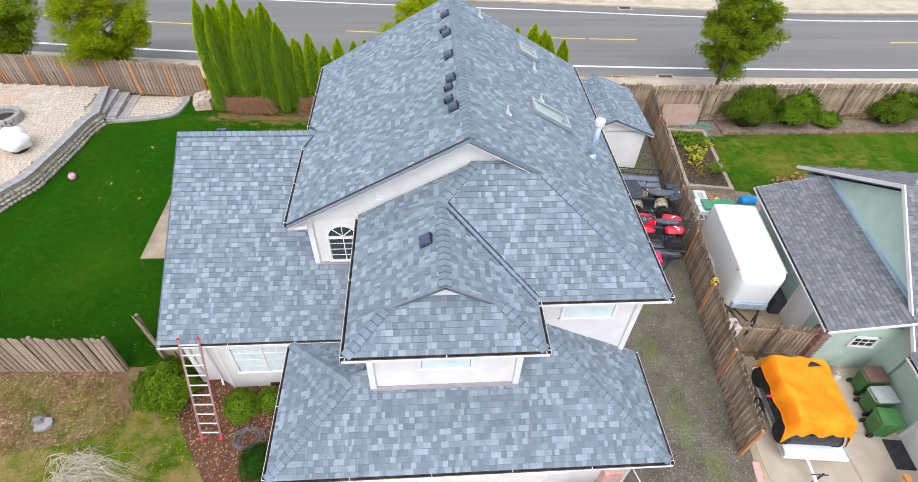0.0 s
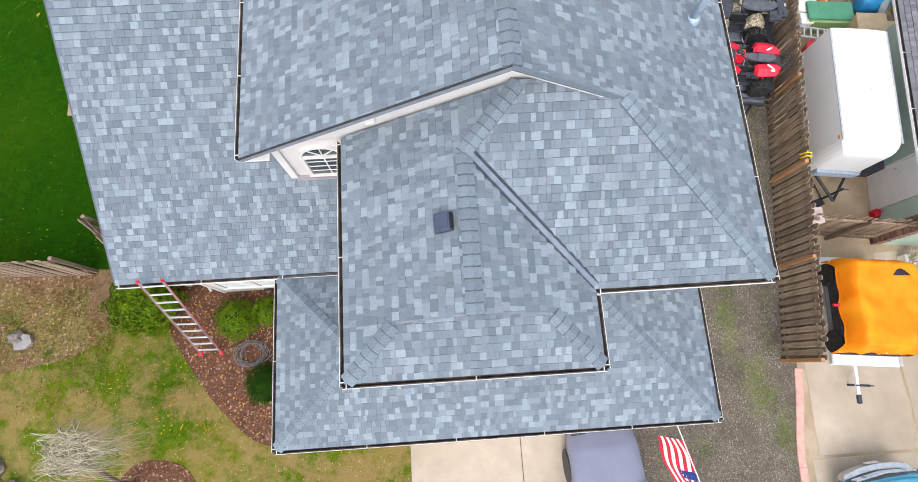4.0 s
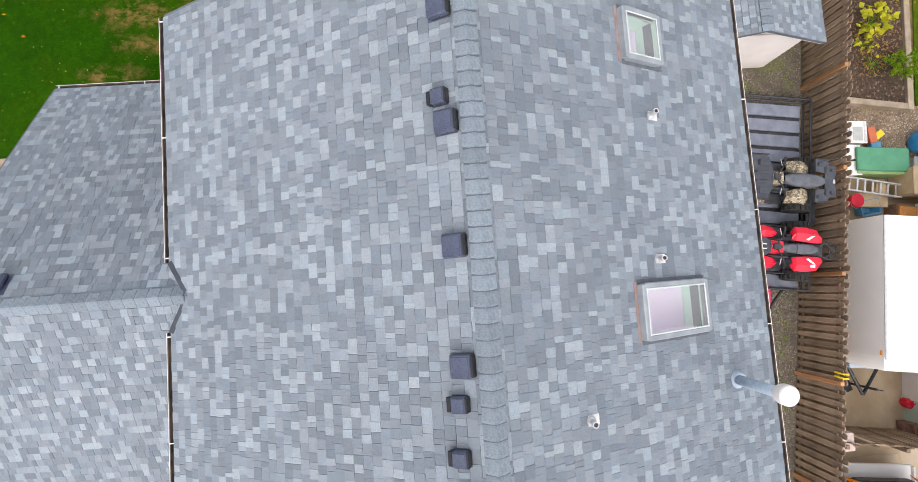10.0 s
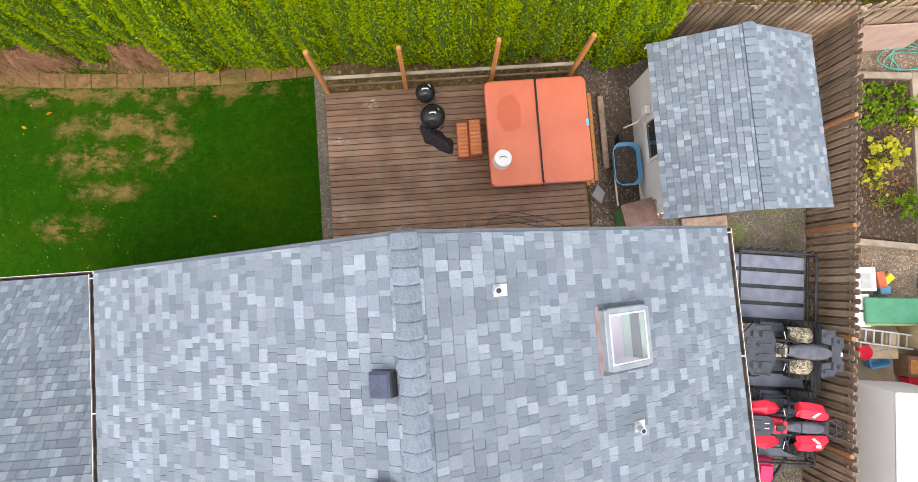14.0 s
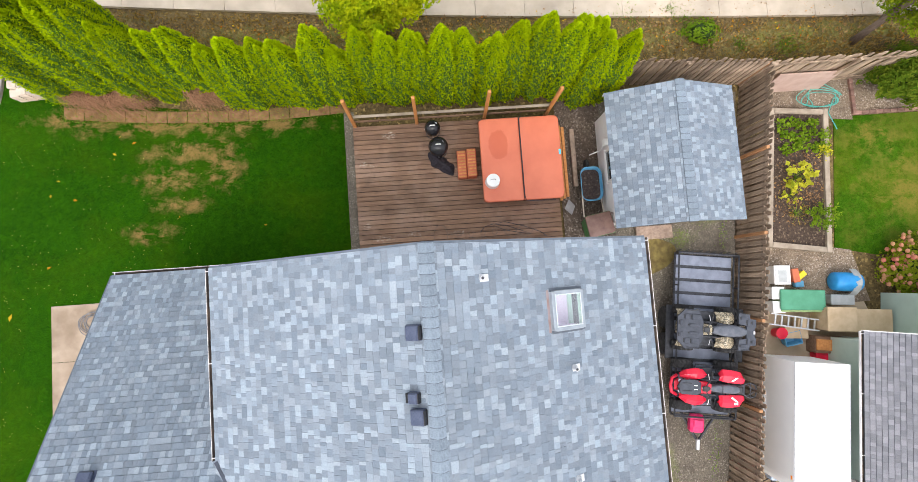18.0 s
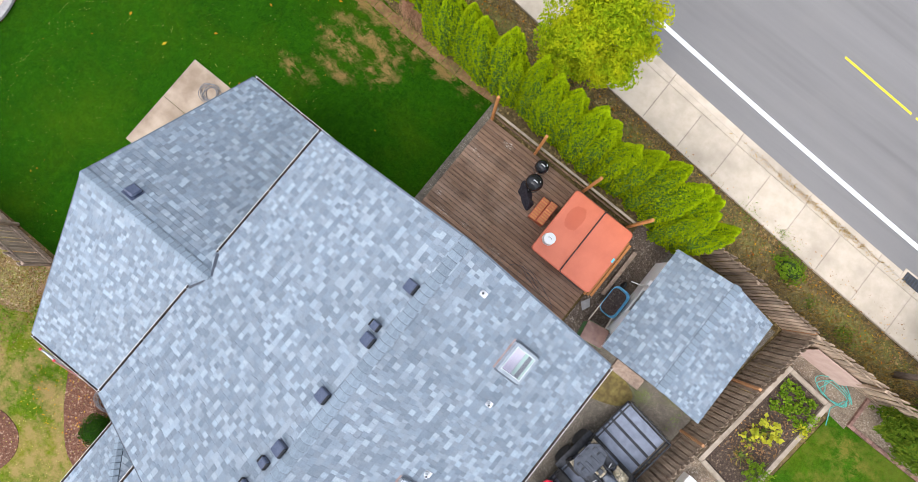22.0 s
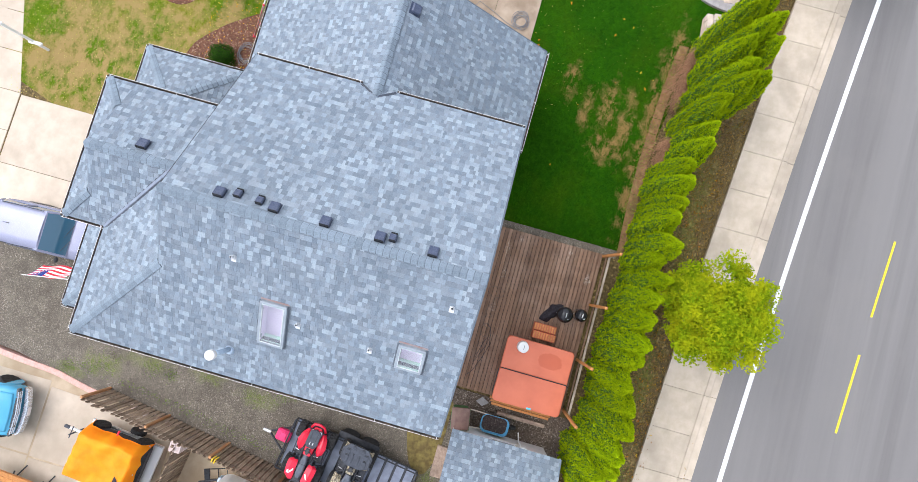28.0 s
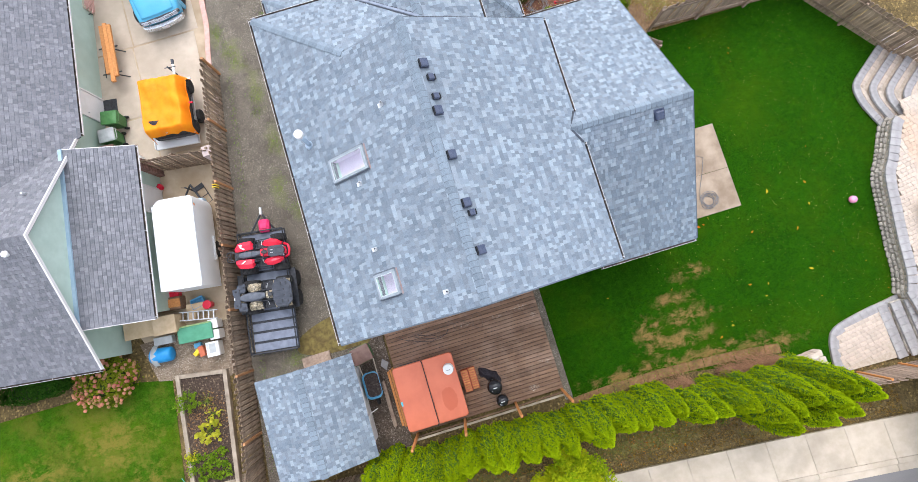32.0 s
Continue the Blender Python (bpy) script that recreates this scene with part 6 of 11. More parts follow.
def picket_mesh(h, w, mat, style="dog"):
    key = ("picket", round(h, 2), w, mat.name, style)
    if key not in SHARED:
        a = w / 2
        if style == "round":
            out = [(-a, 0), (a, 0), (a, h - 0.05), (a * 0.8, h - 0.02), (a * 0.4, h), (-a * 0.4, h), (-a * 0.8, h - 0.02), (-a, h - 0.05)]
        else:
            out = [(-a, 0), (a, 0), (a, h - 0.035), (a - 0.03, h), (-a + 0.03, h), (-a, h - 0.035)]
        n = len(out)
        SHARED[key] = Shape().add([(x, y, z) for y in (-0.01, 0.01) for x, z in out], [tuple(range(n)), tuple(range(n, 2 * n))[::-1]] + [(i, (i + 1) % n, n + (i + 1) % n, n + i) for i in range(n)]).mesh("picket", mat)
    return SHARED[key]


def fence(name, a, b, h, label, mat=WOODGREY, pitch=0.18, w=0.138, za=0.0, zb=0.0, post_gap=2.4, post_mat=None, side=1, seed=1, post_h=0.0, style="round", double=False):
    """A board fence from a to b: posts, two or three rails, and separate pickets nailed to one side."""
    r = rng(seed)
    A, B = Vector((*a, za)), Vector((*b, zb))
    d = B - A
    L = d.length
    ang = math.degrees(math.atan2(d.y, d.x))
    t = thing(name, label, "fence", pose(A.x, A.y, 0, 0, 0, ang))
    slope = (zb - za) / L
    n = int(L / pitch)
    for i in range(n):
        x = (i + 0.5) * L / n
        part("picket", picket_mesh(h + r.choice((0, 0.02, -0.02)), w, mat, style), None, t, at=pose(x + r.uniform(-0.012, 0.012), 0.035 * side, za + slope * x, r.uniform(-1.2, 1.2), r.uniform(-0.9, 0.9), r.uniform(-2, 2)))
    if double:
        for i in range(n - 1):
            part("picket", picket_mesh(h - 0.03, w, mat, style), None, t, at=pose((i + 1) * L / n + r.uniform(-0.012, 0.012), -0.035 * side, za + slope * (i + 1) * L / n, 0, 0, r.uniform(-2, 2)))
    for z in (0.3, h - 0.25):
        part("rail", Shape().add([(x, y, za + slope * x + zz) for x in (0, L) for y in (-0.019, 0.019) for zz in (z - 0.045, z + 0.045)], [(0, 1, 3, 2), (4, 6, 7, 5), (0, 4, 5, 1), (2, 3, 7, 6), (0, 2, 6, 4), (1, 5, 7, 3)]), mat, t)
    m = max(1, round(L / post_gap))
    for i in range(m + 1):
        x = i * L / m
        part("post", Shape().box((0, 0, (h + post_h) / 2 - 0.05), (0.09, 0.09, h + post_h - 0.02), 0.008), post_mat or mat, t, at=pose(x, -0.055 * side, za + slope * x))
    return t


fence("side_fence", (fence_x(2.2) + 0.24, 2.3), (fence_x(18.75) + 0.2, 18.85), 1.72, "long weathered brown board fence with gaps between boards", pitch=0.178, w=0.122, za=-0.2, zb=-0.15, post_mat=POSTCEDAR, side=-1, seed=2, post_h=0.04, double=True)
fence("back_fence", (5.4, 19.15), (10.1, 18.86), 1.7, "weathered brown board fence behind the shed", pitch=0.16, side=1, seed=3, double=True, w=0.12)
fence("back_fence", (10.2, 18.85), (30, 18.95), 1.95, "weathered brown board fence behind the green house", pitch=0.155, za=-0.3, zb=-0.3, side=1, seed=4)
fence("terrace_fence", (-11.2, 20.85), (-24, 21.95), 1.7, "tan board fence with orange posts behind the terrace", WOODTAN, 0.165, w=0.12, double=True, za=0.0, zb=0.3, post_gap=1.7, post_mat=CEDAR, side=-1, seed=5, style="dog")
fence("yard_fence", (-9.55, 5.62), (-15.55, 5.85), 1.7, "grey-tan board fence beside the lawn", WOODTAN, 0.165, w=0.13, side=1, seed=6, style="dog")
fence("corner_fence", (-15.6, 5.85), (-19.9, 11.3), 1.66, "weathered board fence at the lawn's far corner", WOODGREY, 0.155, side=1, seed=16, style="dog")
gate = fence("gate_panel", (-8.2, 5.68), (-9.3, 6.75), 1.2, "narrow open picket gate swung into the lawn", WOODTAN, 0.15, side=1, seed=7, style="dog", post_gap=3)
fence("wing_gate", (-8.2, 5.6), (-7.2, 5.55), 1.3, "short picket panel against the wing", WOODTAN, 0.15, side=1, seed=17, style="dog", post_gap=3)
fence("neighbour_gate", (fence_x(5.2) + 0.55, 5.68), (11.15, 5.32), 1.75, "brown lattice-like gate across the concrete", WOODGREY, 0.13, w=0.1, za=NZ, zb=NZ, side=1, seed=8, post_gap=1.4)
# brick piers and stacked pavers against the fence
stack = thing("brick_stack", "row of stacked pinkish pavers along the fence", "bricks")
r = rng(9)
for i in range(17):
    y = 3.1 + 0.155 * i
    for k in range(4 + (i % 3) * 2):
        part("brick", Shape().box((0, 0, 0), (0.2, 0.1, 0.065), 0.008), surf("pink_paver", (0.55, 0.43, 0.4), (0.66, 0.56, 0.53), 6, 70, 0.85, vary=0.2) if "pink_paver" not in MATS else MATS["pink_paver"], stack, at=pose(fence_x(y) + 0.42 + r.uniform(-0.02, 0.02), y, NZ + 0.035 + 0.07 * k, 0, 0, r.uniform(-8, 8)))
for nm, px, py, hh in (("brick_pier", fence_x(5.4) + 0.5, 5.72, 1.72), ("brick_pier", 11.2, 5.4, 1.7)):
    pier = thing(nm, "square reddish brick pier on the concrete", "pier", pose(px, py, NZ))
    for k in range(int(hh / 0.075)):
        for c in range(2):
            part("brick", Shape().box((0.0 if k % 2 else (-0.1 + 0.2 * c), (-0.1 + 0.2 * c) if k % 2 else 0.0, 0.037 + 0.075 * k), ((0.4, 0.19, 0.066) if k % 2 else (0.19, 0.4, 0.066)), 0.006), MATS["pink_paver"] if px < 10 else BRICKBROWN, pier)

# ---- shed ----
shed = thing("shed", "white garden shed with a blue-grey shingle roof", "shed")
SE_, SK = 1.9, 0.42
wall_box("wall", shed, 5.45, 8.4, 14.75, 17.9, 0, 1.93)
for x, s in ((5.44, -1), (8.41, 1)):
    for i in range(11):
        b = Shape().add([(x, 14.75, 0.08 + 0.165 * (i + 1)), (x, 17.9, 0.08 + 0.165 * (i + 1)), (x + 0.014 * s, 17.9, 0.08 + 0.165 * i), (x + 0.014 * s, 14.75, 0.08 + 0.165 * i), (x, 14.75, 0.08 + 0.165 * i), (x, 17.9, 0.08 + 0.165 * i)], [(0, 1, 2, 3), (3, 2, 5, 4), (0, 3, 4), (1, 5, 2)])
        part("siding_board", b, SIDING, shed)
for i in range(11):
    b = Shape().add([(5.45, 14.74, 0.08 + 0.165 * (i + 1)), (8.4, 14.74, 0.08 + 0.165 * (i + 1)), (8.4, 14.726, 0.08 + 0.165 * i), (5.45, 14.726, 0.08 + 0.165 * i), (5.45, 14.74, 0.08 + 0.165 * i), (8.4, 14.74, 0.08 + 0.165 * i)], [(0, 1, 2, 3), (3, 2, 5, 4), (0, 3, 4), (1, 5, 2)])
    part("siding_board", b, SIDING, shed)
g = Shape().prism([(5.45, 1.9), (8.4, 1.9), (6.92, 2.5)], -17.9, -14.75, pose(0, 0, 0, 90))
part("gable_wall", g, SIDING, shed)
SRZ = SE_ + SK * 1.75
roof_slope("roof_slope", shed, [[(5.17, 14.5), (5.17, 18.15), (6.92, 18.15), (6.92, 14.5)]], (5.17, 14.5, SE_), (1, 0, SK), SHINGLE, 31, "shingled shed roof slope", 0.08)
roof_slope("roof_slope", shed, [[(8.67, 14.5), (8.67, 18.15), (6.92, 18.15), (6.92, 14.5)]], (8.67, 14.5, SE_), (-1, 0, SK), SHINGLE, 32, "shingled shed roof slope", 0.08)
ridge_caps(shed, (6.92, 14.48, SRZ), (6.92, 18.17, SRZ), SK, SK, (1, 0, 0))
for y in (14.53, 18.12):
    for x in (5.17, 8.67):
        a, b = Vector((x, y, SE_)), Vector((6.92, y, SRZ))
        s = Vector((0, 0.012, 0))
        part("rake_board", Shape().add([p + q + Vector((0, 0, h)) for p in (a, b) for q in (-s, s) for h in (-0.13, -0.012)], [(0, 1, 3, 2), (4, 6, 7, 5), (0, 4, 5, 1), (2, 3, 7, 6), (0, 2, 6, 4), (1, 5, 7, 3)]), WHITEPAINT, shed)
window(shed, (5.44, 16.35, 1.25), 0.8, 0.75, (-1, 0, 0), (1, 1))
part("meter_box", Shape().box((5.36, 17.0, 1.1), (0.14, 0.2, 0.24), 0.015), WHITEPLASTIC, shed, "small white electrical box")
part("conduit", Shape().tube([(5.36, 16.98, 1.0), (5.34, 16.9, 0.6), (5.1, 16.85, 0.35)], 0.018, 8), WHITEPLASTIC, shed)
door = part("shed_door", Shape().box((6.15, 14.72, 0.95), (0.95, 0.04, 1.85), 0.01), surf("grey_door", (0.3, 0.3, 0.29), (0.38, 0.38, 0.37), 3, 60, 0.6), shed, "grey shed door")
part("door_handle", Shape().tube([(6.55, 14.68, 0.95), (6.55, 14.64, 0.95), (6.48, 14.63, 0.95)], 0.014, 8), ALU, door)
single("shed_step", Shape().box((6.9, 14.45, 0.06), (1.1, 0.4, 0.12), 0.015), WOODTAN, "pale wooden step in front of the shed", "step")

# ---- deck ----
deck = thing("deck", "worn brown plank deck behind the house", "deck")
r = rng(21)
n = 28
for i in range(n):
    y = 14.25 + (i + 0.5) * (3.95 / n)
    for a, b in ((-1.83, 4.15),):
        part("plank", Shape().box(((a + b) / 2, y, 0.135 + r.uniform(-0.003, 0.003)), (b - a - 0.006, 3.95 / n - 0.013, 0.036), 0.005), DECKWOOD, deck)
for c, s in (((1.16, 14.35, 0.06), (5.9, 0.05, 0.11)), ((1.16, 18.1, 0.06), (5.9, 0.05, 0.11)), ((-1.78, 16.2, 0.06), (0.05, 3.7, 0.11)), ((4.1, 16.2, 0.06), (0.05, 3.7, 0.11))):
    part("joist", Shape().box(c, s), DECKWOOD, deck)
# Black sheet below the planks, added as the shade seen through their gaps.
part("substructure", Shape().box((1.1, 16.2, 0.05), (5.8, 3.7, 0.06)), BLACKVINYL, deck)
rail = thing("deck_railing", "four orange cedar posts joined by a pale rail", "railing")
for x, y, lean in ((-1.76, 18.22, 2), (0.08, 18.2, 0), (2.1, 18.24, -2), (3.95, 18.22, 1)):
    part("post", Shape().box((0, 0, 1.17), (0.09, 0.09, 2.34), 0.01), CEDAR, rail, at=pose(x, y, 0, 0, lean * 0.4, 0))
for a, b in ((-1.76, 0.08), (0.08, 2.1), (2.1, 3.95)):
    part("rail", Shape().box(((a + b) / 2, 18.27, 0.86), (b - a - 0.02, 0.075, 0.04), 0.006), OLDEDGE, rail)
    part("lower_rail", Shape().box(((a + b) / 2, 18.29, 0.35), (b - a - 0.02, 0.04, 0.09), 0.006), DECKWOOD, rail)

# ---- hot tub ----
TX, TY = 2.98, 16.77
tub = thing("hot_tub", "square hot tub with an orange-red padded cover", "hot tub", pose(TX, TY, 0.15))
part("body", Shape().box((0, 0, 0.36), (2.12, 2.16, 0.72), 0.05), TUBSIDE, tub, "red panelled tub side")
for s in (-1, 1):
    for i in range(9):
        part("side_panel", Shape().box((-0.95 + i * 0.2375, s * 1.085, 0.36), (0.22, 0.02, 0.62), 0.006), TUBSIDE, tub)
        part("side_panel", Shape().box((s * 1.065, -0.95 + i * 0.2375, 0.36), (0.02, 0.22, 0.62), 0.006), TUBSIDE, tub)


def rounded_rect(w, h, r, corners, n=6):
    pts = []
    for cx, cy, a0, on in ((w / 2, h / 2, 0, corners[0]), (-w / 2, h / 2, 90, corners[1]), (-w / 2, -h / 2, 180, corners[2]), (w / 2, -h / 2, 270, corners[3])):
        rr = r if on else 0.02
        ox, oy = cx - math.copysign(rr, cx), cy - math.copysign(rr, cy)
        pts += [(ox + rr * math.cos(radians(a0 + 90 * i / n)), oy + rr * math.sin(radians(a0 + 90 * i / n))) for i in range(n + 1)]
    return pts


def cushion(w, h, t, r, corners, crown=0.03):
    g = Shape()
    base = rounded_rect(w, h, r, corners)
    n = len(base)
    rings = [(1.0, 0.0), (1.0, t * 0.75), (0.99, t * 0.92), (0.965, t), (0.6, t + crown * 0.7), (0.2, t + crown)]
    vs = []
    for k, z in rings:
        vs += [(x * k, y * k, z) for x, y in base]
    fs = [(i * n + j, i * n + (j + 1) % n, (i + 1) * n + (j + 1) % n, (i + 1) * n + j) for i in range(len(rings) - 1) for j in range(n)]
    fs += [tuple(range(n))[::-1], tuple((len(rings) - 1) * n + j for j in range(n))]
    return g.add(vs, fs)


part("cover_half", cushion(1.13, 2.38, 0.11, 0.14, (0, 1, 1, 0)), TUBCOVER_WET, tub, at=pose(-0.575, -0.02, 0.7, 0, 0, 0))
part("cover_half", cushion(1.13, 2.38, 0.11, 0.14, (1, 0, 0, 1)), TUBCOVER, tub, at=pose(0.575, -0.02, 0.7, 0, 0, 0))
part("cover_skirt", Shape().box((0, -1.15, 0.64), (2.24, 0.03, 0.14), 0.01).box((0, 1.15, 0.64), (2.24, 0.03, 0.14), 0.01).box((-1.12, 0, 0.64), (0.03, 2.26, 0.14), 0.01).box((1.12, 0, 0.64), (0.03, 2.26, 0.14), 0.01), TUBSIDE, tub)
part("lifter_bar", Shape().tube([(0.04, 1.2, 0.5), (0.05, 1.19, 0.86), (0.0, 1.1, 0.875), (0.0, -1.12, 0.865), (0.05, -1.24, 0.8), (0.9, -1.25, 0.7)], 0.012, 8), BLACKSTEEL, tub, "dark bar over the cover's fold")
part("fold_strap", Shape().box((0.0, 0, 0.812), (0.022, 2.3, 0.012), 0.004), BLACKVINYL, tub)
part("tag", Shape().box((1.1, 0.1, 0.79), (0.07, 0.16, 0.06), 0.008), CYAN, tub, "small cyan tag on the cover")
for i in range(3):
    part("side_shelf", Shape().box((1.2 + 0.1 * i, -0.05, 0.1), (0.085, 2.3 - 0.1 * i, 0.04), 0.006), CEDAR, tub, "orange cedar slat beside the tub")
st = thing("tub_steps", "two-tread orange-brown ribbed plastic step", "steps", pose(1.52, 16.82, 0.155))
for i in range(2):
    x, h = -0.2 + 0.28 * i, 0.2 + 0.18 * i
    part("tread", Shape().box((x, 0, h / 2), (0.27, 0.82, h), 0.015), TUBSIDE, st)
    for k in range(9):
        part("rib", Shape().box((x, -0.36 + 0.09 * k, h + 0.004), (0.22, 0.05, 0.012), 0.003), CEDAR, st)
bk = thing("bucket", "upturned white plastic bucket on the tub cover", "bucket", pose(2.1, 16.12, 0.955, 0, 0, 0) @ Matrix.Diagonal((1.15, 1.15, 1, 1)))
part("pail", Shape().lathe([(0.15, 0.0), (0.175, 0.02), (0.17, 0.05), (0.155, 0.26), (0.16, 0.3), (0.12, 0.31)], 24), WHITEPLASTIC, bk)
part("bail", Shape().tube([(-0.06, 0, 0.315), (-0.04, 0.02, 0.33), (0.04, 0.02, 0.33), (0.06, 0, 0.315)], 0.006, 6), GREYPLASTIC, bk)


def kettle(x, y, s, z=0.155):
    k = thing("kettle_grill", "round black enamel kettle barbecue on the deck", "barbecue", pose(x, y, z), "kettle barbecues on the deck")
    part("bowl", Shape().lathe([(0.06 * s, 0.28), (0.2 * s, 0.34), (0.27 * s, 0.45), (0.285 * s, 0.56), (0.27 * s, 0.565)], 24), ENAMEL, k, smooth=True)
    part("lid", Shape().lathe([(0.29 * s, 0.56), (0.285 * s, 0.62), (0.24 * s, 0.71), (0.15 * s, 0.775), (0.05 * s, 0.79)], 24), ENAMEL, k, smooth=True)
    part("lid_handle", Shape().tube([(-0.07, 0, 0.78), (-0.06, 0, 0.84), (0.06, 0, 0.84), (0.07, 0, 0.78)], 0.016, 8), WHITEPLASTIC, k)
    part("lid_vent", Shape().lathe([(0.05, 0.765), (0.05, 0.785), (0.01, 0.787)], 12, pose(0.1 * s, 0.07, -0.02)), ALU, k)
    for a in (30, 150, 270):
        ca, sa = math.cos(radians(a)), math.sin(radians(a))
        part("leg", Shape().tube([(0.14 * ca, 0.14 * sa, 0.4), (0.28 * ca, 0.28 * sa, 0.02)], 0.012, 6), ALU, k)
    ring = [(0.25 * s * math.cos(2 * math.pi * i / 20), 0.25 * s * math.sin(2 * math.pi * i / 20), 0.12) for i in range(21)]
    part("ash_ring", Shape().tube(ring, 0.01, 6), BLACKSTEEL, k)


kettle(0.53, 17.85, 0.78)
kettle(0.66, 17.3, 0.98)
r = rng(33)


def cloth(u, v):
    a, rad = 2 * math.pi * v, u
    x, y = rad * 0.5 * math.cos(a), rad * 0.2 * math.sin(a)
    y += 0.05 * math.sin(5.0 * x)
    h = 0.2 * (1 - rad ** 2) + 0.11 * noise.noise(Vector((x * 6, y * 7, 2.2))) * (1.1 - rad) + 0.03 * noise.noise(Vector((x * 17, y * 17, 5)))
    return (x * (1 + 0.25 * noise.noise(Vector((math.cos(a), math.sin(a), 3)))), y * (1 + 0.4 * noise.noise(Vector((math.cos(a) * 2, math.sin(a) * 2, 8)))), max(0.004, h))


single("grill_cover", Shape().sheet(cloth, 14, 40), BLACKCLOTH, "crumpled black grill cover lying on the deck", "cover", pose(0.72, 16.93, 0.157, 0, 0, -50), smooth=True)
cord = Shape()
pts = []
for i in range(80):
    a = i * 0.5
    pts.append((1.0 + 0.028 * i + 0.16 * math.cos(a), 14.75 + 0.14 * math.sin(a), 0.165))
cord.tube([(0.55 + 0.2 * math.cos(i * 0.3), 14.8 + 0.3 * math.sin(i * 0.3), 0.166) for i in range(22)] + pts[::2], 0.007, 5)
single("extension_cord", cord, CORDBROWN, "thin brown cord looped along the deck", "cord")
single("timber_beam", Shape().box((4.68, 16.85, 0.1), (0.14, 1.75, 0.14), 0.012), WOODTAN, "grey timber beam lying on the gravel", "beam")
single("stepping_stone", Shape().prism([(4.3, 15.35), (4.5, 15.15), (4.62, 15.4), (4.45, 15.62)], 0.0, 0.05), CAPSTONE, "pale diamond stepping stone", "stone")
wb = thing("wheelbarrow", "blue-rimmed wheelbarrow tipped with dark water", "wheelbarrow", pose(5.02, 15.95, 0, 0, 0, 90))
tray = Shape()
o = rounded_rect(1.0, 0.62, 0.2, (1, 1, 1, 1), 5)
n = len(o)
tray.add([(x, y, 0.6) for x, y in o] + [(x * 0.96, y * 0.95, 0.6) for x, y in o] + [(x * 0.8, y * 0.78, 0.36) for x, y in o] + [(x * 0.84, y * 0.82, 0.34) for x, y in o],
         [(i, (i + 1) % n, n + (i + 1) % n, n + i) for i in range(n)] + [(n + i, n + (i + 1) % n, 2 * n + (i + 1) % n, 2 * n + i) for i in range(n)] + [tuple(range(2 * n, 3 * n))] + [(i, 3 * n + i, 3 * n + (i + 1) % n, (i + 1) % n) for i in range(n)] + [tuple(range(3 * n, 4 * n))[::-1]])
part("tray", tray, BARROWBLUE, wb)
part("muddy_water", Shape().prism([(x * 0.88, y * 0.87) for x, y in o], 0.45, 0.47), SOIL, wb)
for s in (-1, 1):
    part("handle", Shape().tube([(0.5, 0.12 * s, 0.25), (-0.2, 0.26 * s, 0.4), (-0.95, 0.3 * s, 0.55)], 0.02, 8), RUSTRAIL, wb)
    part("leg", Shape().tube([(-0.3, 0.24 * s, 0.42), (-0.35, 0.24 * s, 0.0)], 0.015, 6), BLACKSTEEL, wb)
part("wheel", Shape().lathe([(0.06, -0.04), (0.17, -0.045), (0.19, 0), (0.17, 0.045), (0.06, 0.04)], 16, pose(0.62, 0, 0.19, 90)), RUBBER, wb)


def wheelie_bin(x, y, z, ang, body, lid, label, group="", size=1.0):
    b = thing("wheelie_bin", label, "bin", pose(x, y, z, 0, 0, ang) @ Matrix.Diagonal((size, size, size, 1)), group)
    t = Shape()
    t.add([(-0.23, -0.26, 0.05), (0.23, -0.26, 0.05), (0.23, 0.24, 0.05), (-0.23, 0.24, 0.05), (-0.29, -0.34, 0.95), (0.29, -0.34, 0.95), (0.29, 0.33, 0.95), (-0.29, 0.33, 0.95)], [(3, 2, 1, 0), (4, 5, 6, 7), (0, 1, 5, 4), (1, 2, 6, 5), (2, 3, 7, 6), (3, 0, 4, 7)])
    t.box((0, 0, 0.93), (0.64, 0.72, 0.05), 0.01)
    part("tub", t, body, b)
    part("lid", cushion(0.62, 0.74, 0.05, 0.06, (1, 1, 1, 1), 0.04), lid, b, at=pose(0, -0.02, 0.96))
    part("handle", Shape().tube([(-0.24, 0.36, 0.95), (-0.24, 0.43, 0.97), (0.24, 0.43, 0.97), (0.24, 0.36, 0.95)], 0.016, 8), lid, b)
    for s in (-1, 1):
        part("wheel", Shape().lathe([(0.02, -0.03), (0.11, -0.03), (0.12, 0), (0.11, 0.03), (0.02, 0.03)], 16, pose(0.27 * s, 0.28, 0.12, 0, 90, 0)), RUBBER, b)
    part("axle", Shape().tube([(-0.27, 0.28, 0.12), (0.27, 0.28, 0.12)], 0.012, 6), BLACKSTEEL, b)


wheelie_bin(5.05, 14.72, 0.0, -80, BINGREEN, BINBROWN, "green wheeled bin with a brown lid by the shed")

# ---- foliage ----


def column_profile(z, foot, full):
    """Full at the foot, then tapering to a point over the top part of the height."""
    return np.minimum(1, (z - foot + 0.16) * 4) * np.clip((1 - z) / full, 0.004, 1) ** 0.72 * (1 - 0.12 * z)


